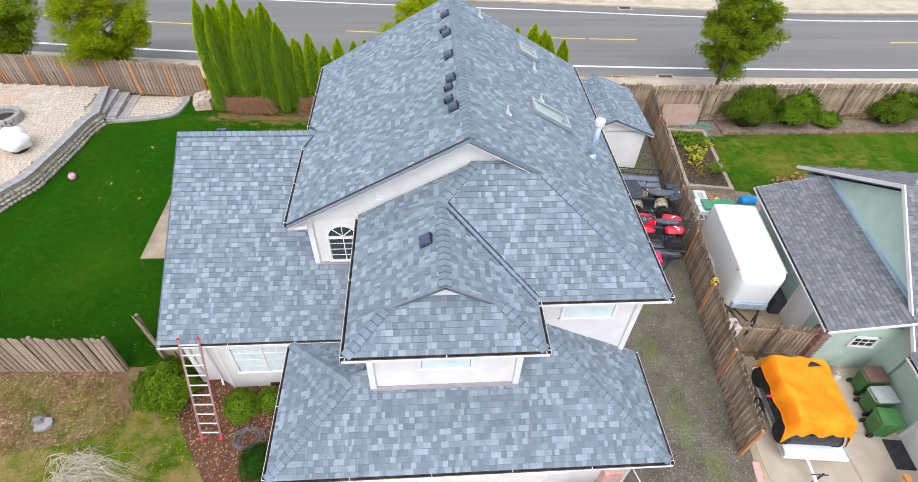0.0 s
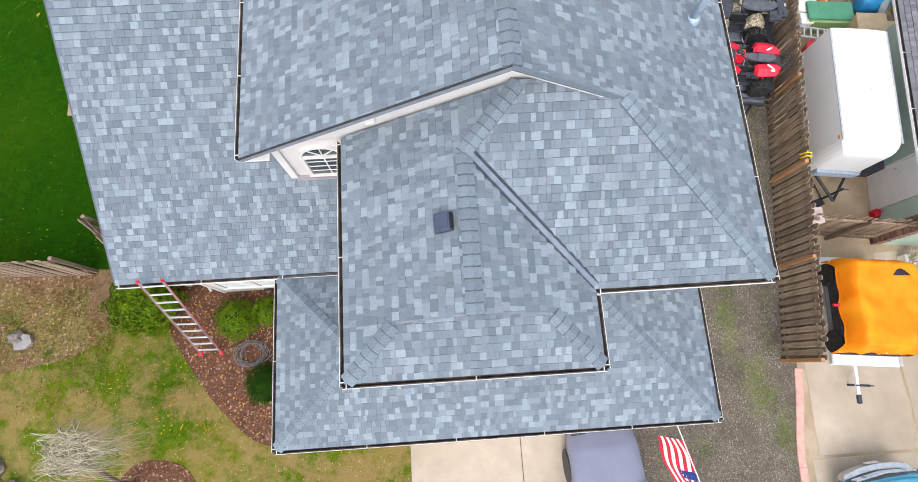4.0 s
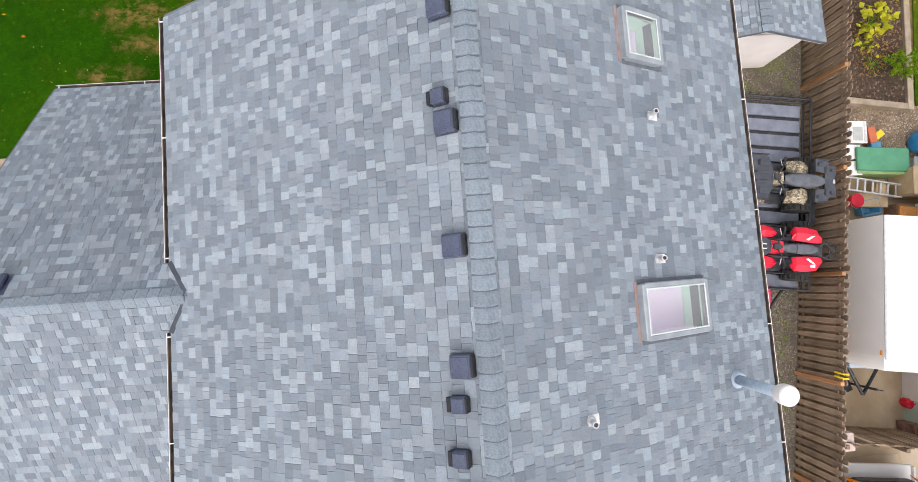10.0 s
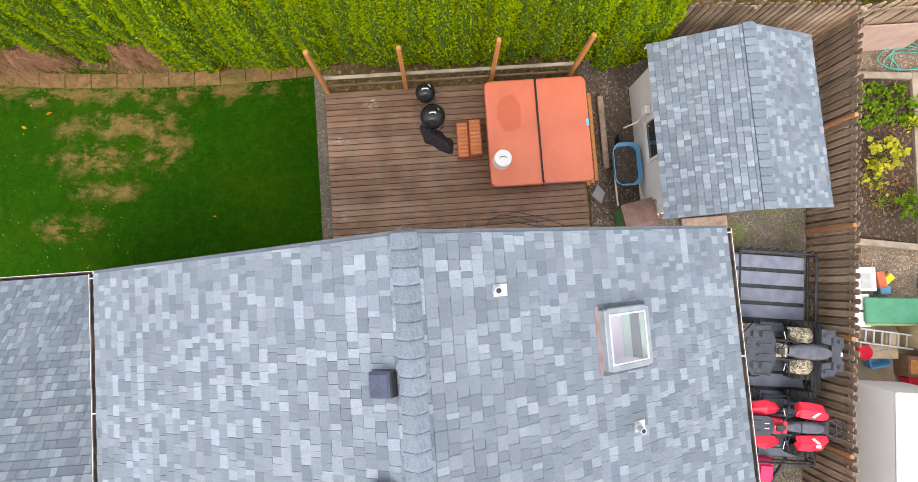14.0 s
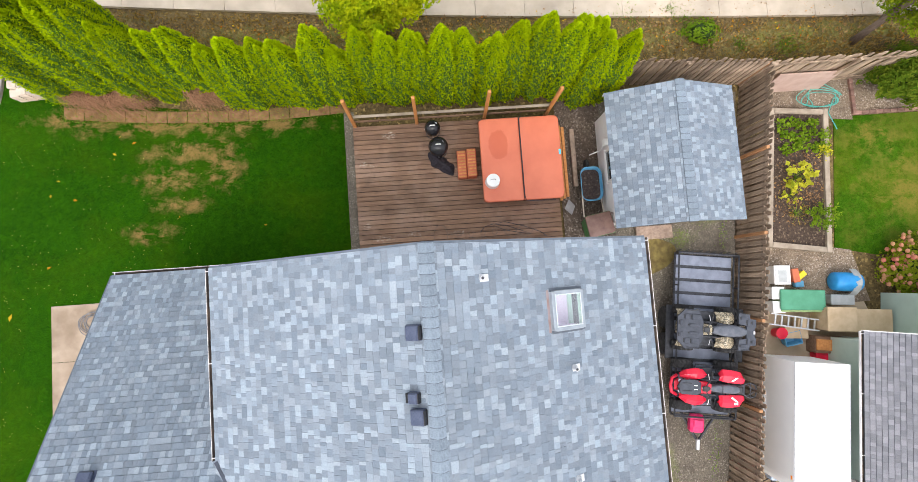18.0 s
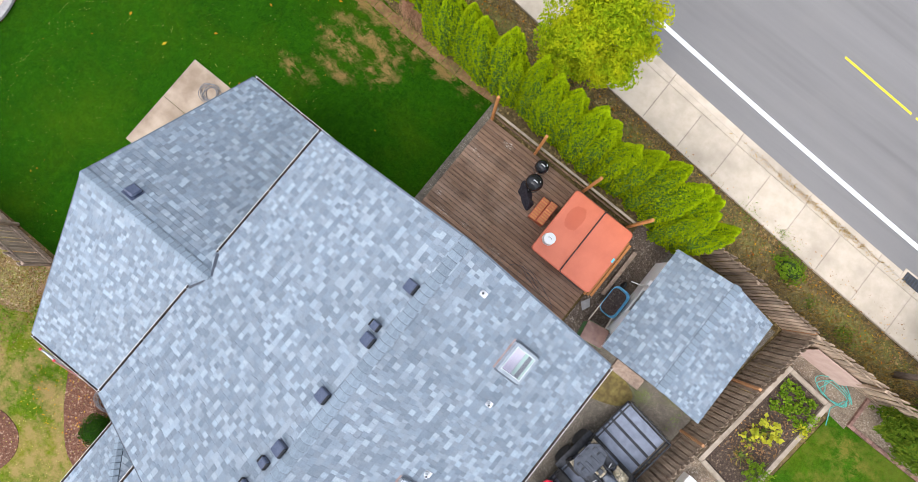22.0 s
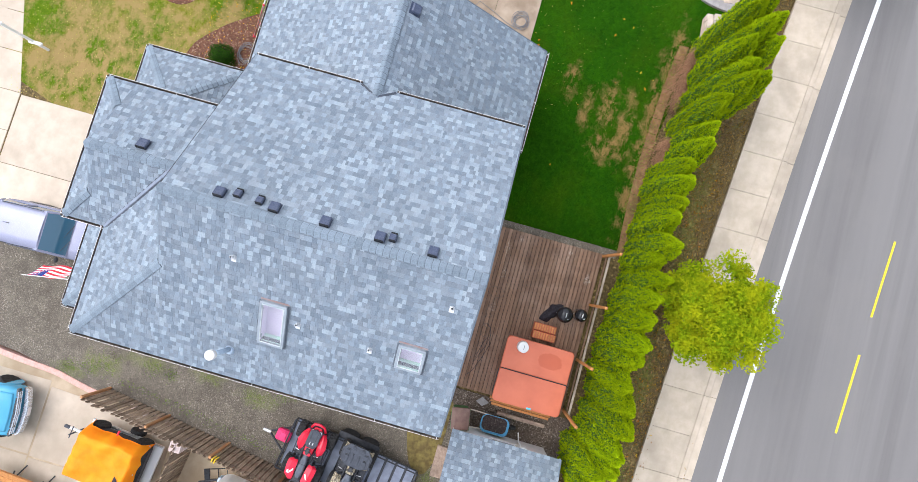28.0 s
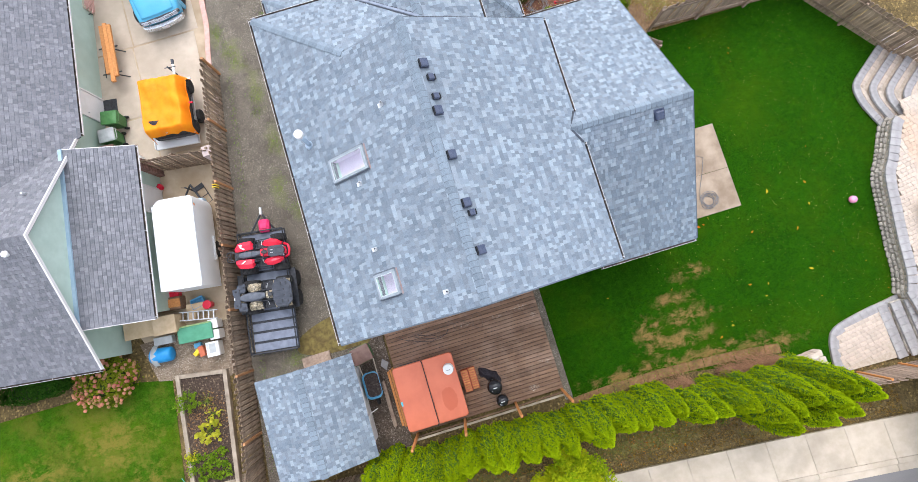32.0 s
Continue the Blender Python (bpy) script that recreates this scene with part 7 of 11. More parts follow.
def column_lump(a, z, seed):
    """Upright folds round a column, broken up along its height."""
    return 1 + 0.07 * np.sin(3 * a + 3 * z + seed) + 0.1 * np.sin(9 * a - 4 * z + 2 * seed) + 0.1 * np.sin(5 * a + 27 * z + seed) + 0.08 * np.sin(12 * a + 41 * z - seed)


LEADERS = ((0.0, 0.0, 1.0, 0.74), (0.42, 0.14, 0.95, 0.6), (-0.38, -0.26, 0.9, 0.6), (0.08, -0.46, 0.93, 0.5), (-0.14, 0.44, 0.86, 0.52))


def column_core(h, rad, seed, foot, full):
    """The dense growth under the sprays, coloured dark for the shade there: one lumpy column round each leader."""
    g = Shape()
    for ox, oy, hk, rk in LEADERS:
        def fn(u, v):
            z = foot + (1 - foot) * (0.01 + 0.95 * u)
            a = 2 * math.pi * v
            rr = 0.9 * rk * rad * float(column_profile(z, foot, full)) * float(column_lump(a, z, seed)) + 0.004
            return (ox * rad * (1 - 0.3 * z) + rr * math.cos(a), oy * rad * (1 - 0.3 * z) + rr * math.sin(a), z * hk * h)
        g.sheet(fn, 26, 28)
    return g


def column_tree_mesh(h, rad, seed, foot, full):
    """A column of upright sprays round its leaders; the foliage starts at foot times the height."""
    r = np.random.RandomState(seed)
    n = int(25000 * h / 4.5 * (1 - foot))
    lead = r.choice(5, n, p=(0.34, 0.2, 0.18, 0.14, 0.14))
    L = np.array(LEADERS)[lead]
    ox, oy, hh, rad_ = L[:, 0] * rad, L[:, 1] * rad, L[:, 2] * h, L[:, 3] * rad
    z = foot + (1 - foot) * r.rand(n) ** 0.85
    a = r.rand(n) * 2 * np.pi
    rr = rad_ * column_profile(z, foot, full) * column_lump(a, z, seed) * (0.9 + 0.16 * r.rand(n) ** 1.5)
    c = np.stack([ox * (1 - 0.3 * z) + rr * np.cos(a), oy * (1 - 0.3 * z) + rr * np.sin(a), z * hh], 1)
    nr = np.stack([0.6 * np.cos(a), 0.6 * np.sin(a), 1.0 + 0 * a], 1)
    s = 0.024 * (0.7 + 0.7 * r.rand(n))[:, None]
    up = np.stack([0.85 * np.cos(a), 0.85 * np.sin(a), 0.8 + 0 * a], 1) + 0.25 * r.normal(size=(n, 3))
    up /= np.linalg.norm(up, axis=1)[:, None]
    nr = nr + 0.32 * r.normal(size=(n, 3))
    sd = np.cross(nr, up)
    sd /= np.linalg.norm(sd, axis=1)[:, None]
    v = np.stack([c - up * s, c + sd * s * 0.6 + nr * s * 0.2, c + up * s * 2.1, c - sd * s * 0.6 + nr * s * 0.2], 1).reshape(-1, 3)
    f = [t_ for k in range(0, 4 * n, 4) for t_ in ((k, k + 1, k + 2), (k, k + 2, k + 3))]
    return raw_mesh("crown", v.tolist(), f, ARBOR)


ARB = []
# height, radius, where the foliage starts
KINDS = ((5.0, 0.58, 0.0), (5.0, 0.56, 0.19), (4.8, 0.55, 0.19), (3.3, 0.53, 0.0), (3.05, 0.5, 0.0), (3.5, 0.54, 0.0), (3.5, 0.52, 0.24))
for i, (h, rad, foot) in enumerate(KINDS):
    t = thing("arborvitae", "tall bright green columnar conifer in the hedge" if i < 3 else "bright green columnar conifer in the hedge by the deck", "conifer", pose(0, 0, 0), "conifer hedge")
    part("trunk", Shape().tube([(0, 0, 0), (0.02, 0.01, h * 0.5), (0, 0, h * 0.92)], [0.09, 0.06, 0.015], 7), BARK, t)
    part("inner_growth", column_core(h, rad, 40 + i, foot, 0.32 if i < 3 else 0.42), ARBORSHADED, t, smooth=True)
    part("crown", column_tree_mesh(h, rad, 40 + i, foot, 0.32 if i < 3 else 0.42), None, t)
    ARB.append(t)
r = rng(50)
spots = []
for x, k, s in ((-10.05, 0, 1.02), (-9.55, 1, 1.0), (-9.05, 1, 1.03), (-8.55, 2, 1.02), (-8.0, 0, 0.98), (-7.45, 0, 0.95), (-6.95, 0, 0.88), (-6.25, 6, 1.08), (-5.6, 6, 1.02)):
    spots.append((x, 19.72 - 0.05 * (x + 6) + r.uniform(-0.1, 0.1), k, s))
for x, k in ((-9.75, 2), (-8.8, 1), (-7.7, 2)):
    spots.append((x, 20.3 - 0.05 * (x + 6), k, 0.95))
x = -4.95
while x < 5.2:
    spots.append((x, 19.24 - 0.035 * x + r.uniform(-0.08, 0.08), r.choice((3, 4, 5)), r.uniform(1.02, 1.16) * (1.1 if x > 2.6 else 1.0)))
    x += r.uniform(0.56, 0.72)
spots += [(4.95, 18.8, 5, 1.1), (5.5, 18.98, 3, 1.12)]
used = set()
for x, y, k, s in spots:
    m = pose(x, y, 0, r.uniform(-2, 2), r.uniform(-2, 2), r.uniform(0, 360))
    if k not in used:
        used.add(k)
        ARB[k].matrix_world = m
        continue
    t = copy_thing(ARB[k], m)
    t.scale = (s ** 0.5, s ** 0.5, s * r.uniform(0.95, 1.06))


def broad_tree(x, y, h, rad, foot, seed, mat, label, n=46000, leaf=0.052, lean=(0.0, 0.0), cone=0.28, clumps=84):
    """A young street tree: limbs run out from the trunk to clumps that fill an egg-shaped crown from foot up to h."""
    rr = np.random.RandomState(seed)
    t = thing("street_tree", label, "tree", pose(x, y, 0))
    mid_z, half = (h + foot) / 2, (h - foot) / 2
    lx, ly = lean
    part("trunk", Shape().tube([(0, 0, -0.1), (lx * 0.2 + 0.03, ly * 0.2 + 0.02, foot * 0.8), (lx * 0.6, ly * 0.6 + 0.04, mid_z), (lx, ly, h * 0.88)], [0.12, 0.095, 0.065, 0.02], 10), BARK, t, smooth=True)
    cent, nrm = [], []
    per = n // clumps
    for i in range(clumps):
        d = rr.normal(size=3)
        d /= np.linalg.norm(d)
        k = rr.uniform(0.12, 1.0) ** 0.36
        w = rad * (1 - cone * max(0.0, d[2]) - 0.08 * max(0.0, -d[2])) * rr.uniform(0.66, 1.2)
        tip = Vector((lx + d[0] * w * k * 0.86, ly + d[1] * w * k * 0.86, mid_z + d[2] * half * k * 0.92))
        z0 = max(foot * 0.75, min(tip.z - 0.2, mid_z + half * 0.6) - rr.uniform(0.3, 0.8))
        if i % 3 == 0:
            mid = Vector((lx * 0.6 + (tip.x - lx) * 0.45, ly * 0.6 + (tip.y - ly) * 0.45, z0 + (tip.z - z0) * 0.55))
            part("limb", Shape().tube([(lx * 0.5, ly * 0.5, z0), mid, tip], [0.034, 0.02, 0.006], 6), BARK, t)
        spread = rad * rr.uniform(0.15, 0.3)
        for j in range(per):
            e = rr.normal(size=3)
            e /= np.linalg.norm(e)
            cent.append(np.array(tip) + e * spread * rr.rand() ** 0.6 * np.array([1, 1, 0.6]))
            nrm.append(e * 0.6 + np.array([0, 0, 0.8]))
    part("crown", leaf_cloud("crown", cent, nrm, leaf, mat, seed), None, t)
    return t


broad_tree(-0.6, 21.15, 4.9, 1.9, 1.7, 61, MAPLE, "young street tree with yellow-green leaves by the sidewalk")
broad_tree(13.85, 20.0, 6.5, 2.0, 1.1, 62, MAPLEDARK, "round green street tree beside the board fence", n=62000, lean=(0.4, 0.6), cone=0.45, clumps=170)
broad_tree(-15.85, 22.7, 5.2, 2.45, 0.8, 63, MAPLE, "leafy yellow-green street tree behind the terrace fence", clumps=110)
broad_tree(-20.9, 22.9, 4.5, 2.2, 0.8, 64, MAPLEDARK, "green street tree behind the terrace fence", clumps=110)


def shrub(x, y, z, rx, ry, h, mat, label, seed, n=2600, leaf=0.05, bloom=None, category="shrub", rough=0.3):
    rr = np.random.RandomState(seed)
    t = thing("shrub", label, category, pose(x, y, z))
    # Near-black core stands for the shade deep between the leaves.
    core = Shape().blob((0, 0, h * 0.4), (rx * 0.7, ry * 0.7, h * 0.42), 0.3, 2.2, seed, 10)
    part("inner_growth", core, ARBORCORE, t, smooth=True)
    for i in range(5):
        a = 2 * math.pi * i / 5 + seed
        part("stem", Shape().tube([(0.04 * math.cos(a), 0.04 * math.sin(a), -0.02), (0.5 * rx * math.cos(a), 0.5 * ry * math.sin(a), h * 0.6)], [0.02, 0.008], 5), BARK, t)
    d = rr.normal(size=(n, 3))
    d /= np.linalg.norm(d, axis=1)[:, None]
    d[:, 2] = np.abs(d[:, 2]) * 1.0 - 0.15
    k = np.array([1 + rough * noise.noise(Vector((*(v * 2.6),)) + Vector((seed, 0, 0))) + 0.5 * rough * noise.noise(Vector((*(v * 6.5),)) + Vector((0, seed, 0))) for v in d])
    s = (0.8 + 0.28 * rr.rand(n)) * k
    c = np.stack([d[:, 0] * rx * s, d[:, 1] * ry * s, np.maximum(0.03, h * 0.42 + d[:, 2] * h * 0.58 * s)], 1)
    part("leaves", leaf_cloud("leaves", c, d + np.array([0, 0, 0.5]), leaf, mat, seed, spread=0.5), None, t)
    if bloom:
        heads = Shape()
        q = rng(seed)
        for i in range(190):
            j = q.randrange(n)
            heads.blob(tuple(c[j] * np.array([1.04, 1.04, 1.05])), (0.07, 0.07, 0.05), 0.4, 4, i, 4)
        tagged(part("flower_mass", heads, bloom, t, "faded pink-brown flower heads"), "faded pink-brown flower heads", kind="stuff")
    return t


shrub(-8.0, 4.75, 0, 0.78, 0.76, 1.25, BUSHLEAF, "large dark green rounded shrub beside the ladder", 71, 8200, 0.045, rough=0.4)
shrub(-5.85, 4.2, 0, 0.5, 0.48, 0.75, BUSHLEAF, "small round green shrub on the bark mulch", 72, 4400, 0.026)
shrub(-5.1, 4.35, 0, 0.36, 0.36, 0.65, BUSHLEAF, "small green shrub close to the house wall", 73, 2600, 0.026)
shrub(-5.1, 2.6, 0, 0.5, 0.5, 0.7, DARKLEAF, "round dark green shrub at the garage corner", 74, 4400, 0.026)
shrub(-13.2, 3.0, 0, 0.45, 0.4, 0.4, LIMELEAF, "low yellow-green shrub beside the rocks", 75, 1200, 0.05)
shrub(15.3, 18.6, NZ, 1.3, 0.85, 2.15, FENCELEAF, "tall dark green shrub against the back fence", 76, 7600, 0.06, rough=0.45)
shrub(17.65, 18.65, NZ, 1.05, 0.75, 1.8, BUSHLEAF, "rounded green shrub against the back fence", 77, 5600, 0.06, rough=0.42)
shrub(19.35, 18.5, NZ, 0.6, 0.5, 0.75, BUSHLEAF, "low yellowish green shrub in the gravel bed", 78, 2200, 0.055, rough=0.4)
shrub(23.0, 18.7, NZ, 1.5, 0.8, 1.75, FENCELEAF, "wide dark shrub by the far end of the fence", 79, 6400, 0.06, rough=0.42)
shrub(14.95, 12.85, NZ, 1.15, 0.95, 1.05, YELLOWLEAF, "hydrangea bush with faded pink-brown heads", 80, 3600, 0.05, HYDRANGEA)
shrub(17.6, 12.4, NZ, 1.6, 0.5, 0.8, DARKLEAF, "low dark hedge along the green house", 81, 3000, 0.06)
shrub(22.6, 13.4, NZ, 0.8, 0.6, 1.2, BUSHLEAF, "green shrub at the lawn's edge", 82, 1800, 0.06, HYDRANGEA)

# ---- neighbour's house ----
NM = pose(10.74, 4.97, 0, 0, 0, -7.2)
nh = thing("neighbour_house", "sage green single-storey house with dark grey shingles", "house", NM)
for x0, x1, y0, y1, z1 in ((0.4, 2.3, 0.3, 6.1, 1.72), (2.3, 14, -0.35, 7.5, 1.78), (2.35, 9, -14, -0.4, 1.75)):
    wall_box("wall", nh, x0, x1, y0, y1, NZ, z1, SAGE)
part("gable_wall", Shape().prism([(-0.4, 1.7), (7.55, 1.7), (3.3, 4.36)], 2.28, 14, Matrix(((0, 0, 1, 0), (1, 0, 0, 0), (0, 1, 0, 0), (0, 0, 0, 1)))), SAGE, nh, "sage green gable wall of lapped boards")
for i in range(15):
    z0, z1 = 1.85 + 0.165 * i, 2.015 + 0.165 * i
    lo = lambda z: 3.3 - (4.3 - z) * 1.4
    if lo(z1) > 3.25:
        break
    part("siding_board", Shape().add([(2.275, lo(z1), z1), (2.275, 6.6 - lo(z1) + 0.12, z1), (2.255, 6.6 - lo(z1) + 0.12, z0), (2.255, lo(z1), z0), (2.275, lo(z1), z0), (2.275, 6.6 - lo(z1) + 0.12, z0)], [(0, 1, 2, 3), (3, 2, 5, 4), (0, 3, 4), (1, 5, 2)]), SAGE, nh)


def nslope(polys, eave, up, seed, label=""):
    """A roof plane in the neighbour's own axes."""
    o = NM @ Vector(eave)
    d = NM.to_3x3() @ Vector((up[0], up[1], 0))
    root = roof_slope("roof_slope", nh, [[tuple((NM @ Vector((*p, 0))).xy) for p in q] for q in polys], o, (d.x, d.y, up[2]), SHINGLE_N, seed, label or "dark grey shingled roof slope")
    root.matrix_parent_inverse = NM.inverted()
    return root


nslope([[(0, 0), (0, 6.4), (2.27, 6.4), (2.27, 0)]], (0, 0, 1.78), (1, 0, 0.33), 91)
nslope([[(2.06, 7.85), (2.06, 3.3), (14, 3.3), (14, 7.85)]], (2.06, 7.85, 1.8), (0, -1, 0.615), 92)
nslope([[(2.06, -0.66), (2.06, 3.3), (14, 3.3), (14, -0.66)]], (2.06, -0.66, 1.8), (0, 1, 0.707), 93)
nslope([[(1.9, -14), (1.9, -0.66), (6.2, 3.3), (6.2, -14)]], (1.9, -0.66, 1.8), (1, 0, 0.66), 94)


def nboard(a, b, w, h, mat, name, drop=0.0):
    a, b = Vector(a), Vector(b)
    d = b - a
    s = Vector((-d.y, d.x, 0)).normalized() * (w / 2)
    part(name, Shape().add([p + q + Vector((0, 0, u - drop)) for p in (a, b) for q in (-s, s) for u in (-h, 0)], [(0, 1, 3, 2), (4, 6, 7, 5), (0, 4, 5, 1), (2, 3, 7, 6), (0, 2, 6, 4), (1, 5, 7, 3)]), mat, nh)


nboard((2.04, -0.66, 1.82), (2.04, 3.3, 4.62), 0.045, 0.14, WHITEPAINT, "rake_board", -0.02)
nboard((2.04, 7.85, 1.82), (2.04, 3.3, 4.62), 0.045, 0.14, WHITEPAINT, "rake_board", -0.02)
nboard((2.2, 0, 2.57), (2.2, 6.4, 2.57), 0.12, 0.07, SAGEBLUE, "wall_flashing")
nboard((0, 6.41, 1.78), (2.2, 6.41, 2.5), 0.03, 0.1, WHITEPAINT, "rake_board")
nboard((0, -0.01, 1.78), (2.2, -0.01, 2.5), 0.03, 0.1, WHITEPAINT, "rake_board")
gutter(nh, (0, 0, 1.78), (0, 6.4, 1.78), (-1, 0, 0))
gutter(nh, (1.9, -14, 1.8), (1.9, -0.7, 1.8), (-1, 0, 0))
gutter(nh, (2.06, 7.85, 1.8), (14, 7.85, 1.8), (0, 1, 0))
window(nh, (1.5, 0.29, 1.05), 0.62, 0.42, (0, -1, 0), (3, 2))
for (x, y, z), face in (((0.39, 1.75, 0.6), (-1, 0, 0)), ((2.34, -2.42, 0.6), (-1, 0, 0))):
    dd = part("door", Shape().box((x, y, z), (0.04, 0.95, 2.0), 0.006), WHITEPAINT, nh, "white side door")
    part("door_handle", Shape().tube([(x - 0.03, y + 0.36, z), (x - 0.08, y + 0.36, z)], 0.025, 8), ALU, dd)
    part("door_frame", Shape().box((x - 0.012, y - 0.51, z), (0.07, 0.07, 2.0), 0.006).box((x - 0.012, y + 0.51, z), (0.07, 0.07, 2.0), 0.006).box((x - 0.012, y, z + 1.03), (0.07, 1.09, 0.07), 0.006), WHITEPAINT, dd)
veneer = part("brick_veneer", Shape().box((2.31, -8.3, -0.1), (0.07, 3.28, 0.62)), CONCRETE, nh, "reddish-brown brick foot of the wall")
brick = Shape().box((0, 0, 0), (0.05, 0.21, 0.075), 0.008).mesh("brick", REDKERB)
for k in range(7):
    for c_ in range(14):
        bk = new("brick", brick)
        bk.parent = veneer
        bk.location = (2.265, -9.8 + 0.225 * c_ + (0.11 if k % 2 else 0), -0.36 + 0.087 * k)
part("hose_tap", Shape().tube([(2.3, -6.5, -0.05), (2.2, -6.5, -0.02), (2.18, -6.5, -0.12)], 0.02, 8), BLACKSTEEL, nh, "black hose tap on the wall")
part("roof_vent", Shape().lathe([(0.07, 0), (0.07, 0.1), (0.11, 0.12), (0.1, 0.17), (0.03, 0.2)], 14, pose(2.85, 3.75, 4.3)), WHITEPLASTIC, nh, "small white roof turbine")
part("roof_pipe", Shape().tube([(2.8, 1.66, 3.35), (2.8, 1.66, 3.65)], 0.04, 10), LEADWHITE, nh)

# ---- wheels, vehicles ----


def wheel(parent, c, rad, w, axis_ang=0, rim=ALU, spokes=5, name="wheel"):
    """A tyre with its rim; the axle lies along the parent's x turned by axis_ang."""
    m = pose(*c, 0, 90, axis_ang)
    t = part(name, Shape().lathe([(rad * 0.6, -w / 2), (rad * 0.9, -w / 2), (rad, -w * 0.32), (rad, w * 0.32), (rad * 0.9, w / 2), (rad * 0.6, w / 2), (rad * 0.57, 0)], 22), RUBBER, parent, at=m)
    part("rim", Shape().lathe([(rad * 0.1, -w * 0.36), (rad * 0.58, -w * 0.4), (rad * 0.6, 0), (rad * 0.58, w * 0.4), (rad * 0.1, w * 0.36)], 16), rim, t)
    return t


def fender(parent, x, y, z, lx, ly, mat, s, name="fender"):
    """A curved mudguard: bulges up in the middle, falls to its ends."""
    def fn(u, v):
        a = (u - 0.5) * 2
        b = (v - 0.5) * 2
        taper = 1 - 0.22 * max(0, a) ** 2 - 0.12 * max(0, -a)
        return (x + a * lx / 2, y + s * (b * ly / 2 * taper + 0.03 * a * a), z - 0.17 * a * a - 0.05 * (b + 1) ** 2 * 0.5 + 0.02 * math.cos(3 * b))
    g = Shape().sheet(fn, 10, 6)
    g.sheet(lambda u, v: tuple(Vector(fn(u, v)) - Vector((0, 0, 0.025))), 10, 6)
    part(name, g, mat, parent, smooth=True)


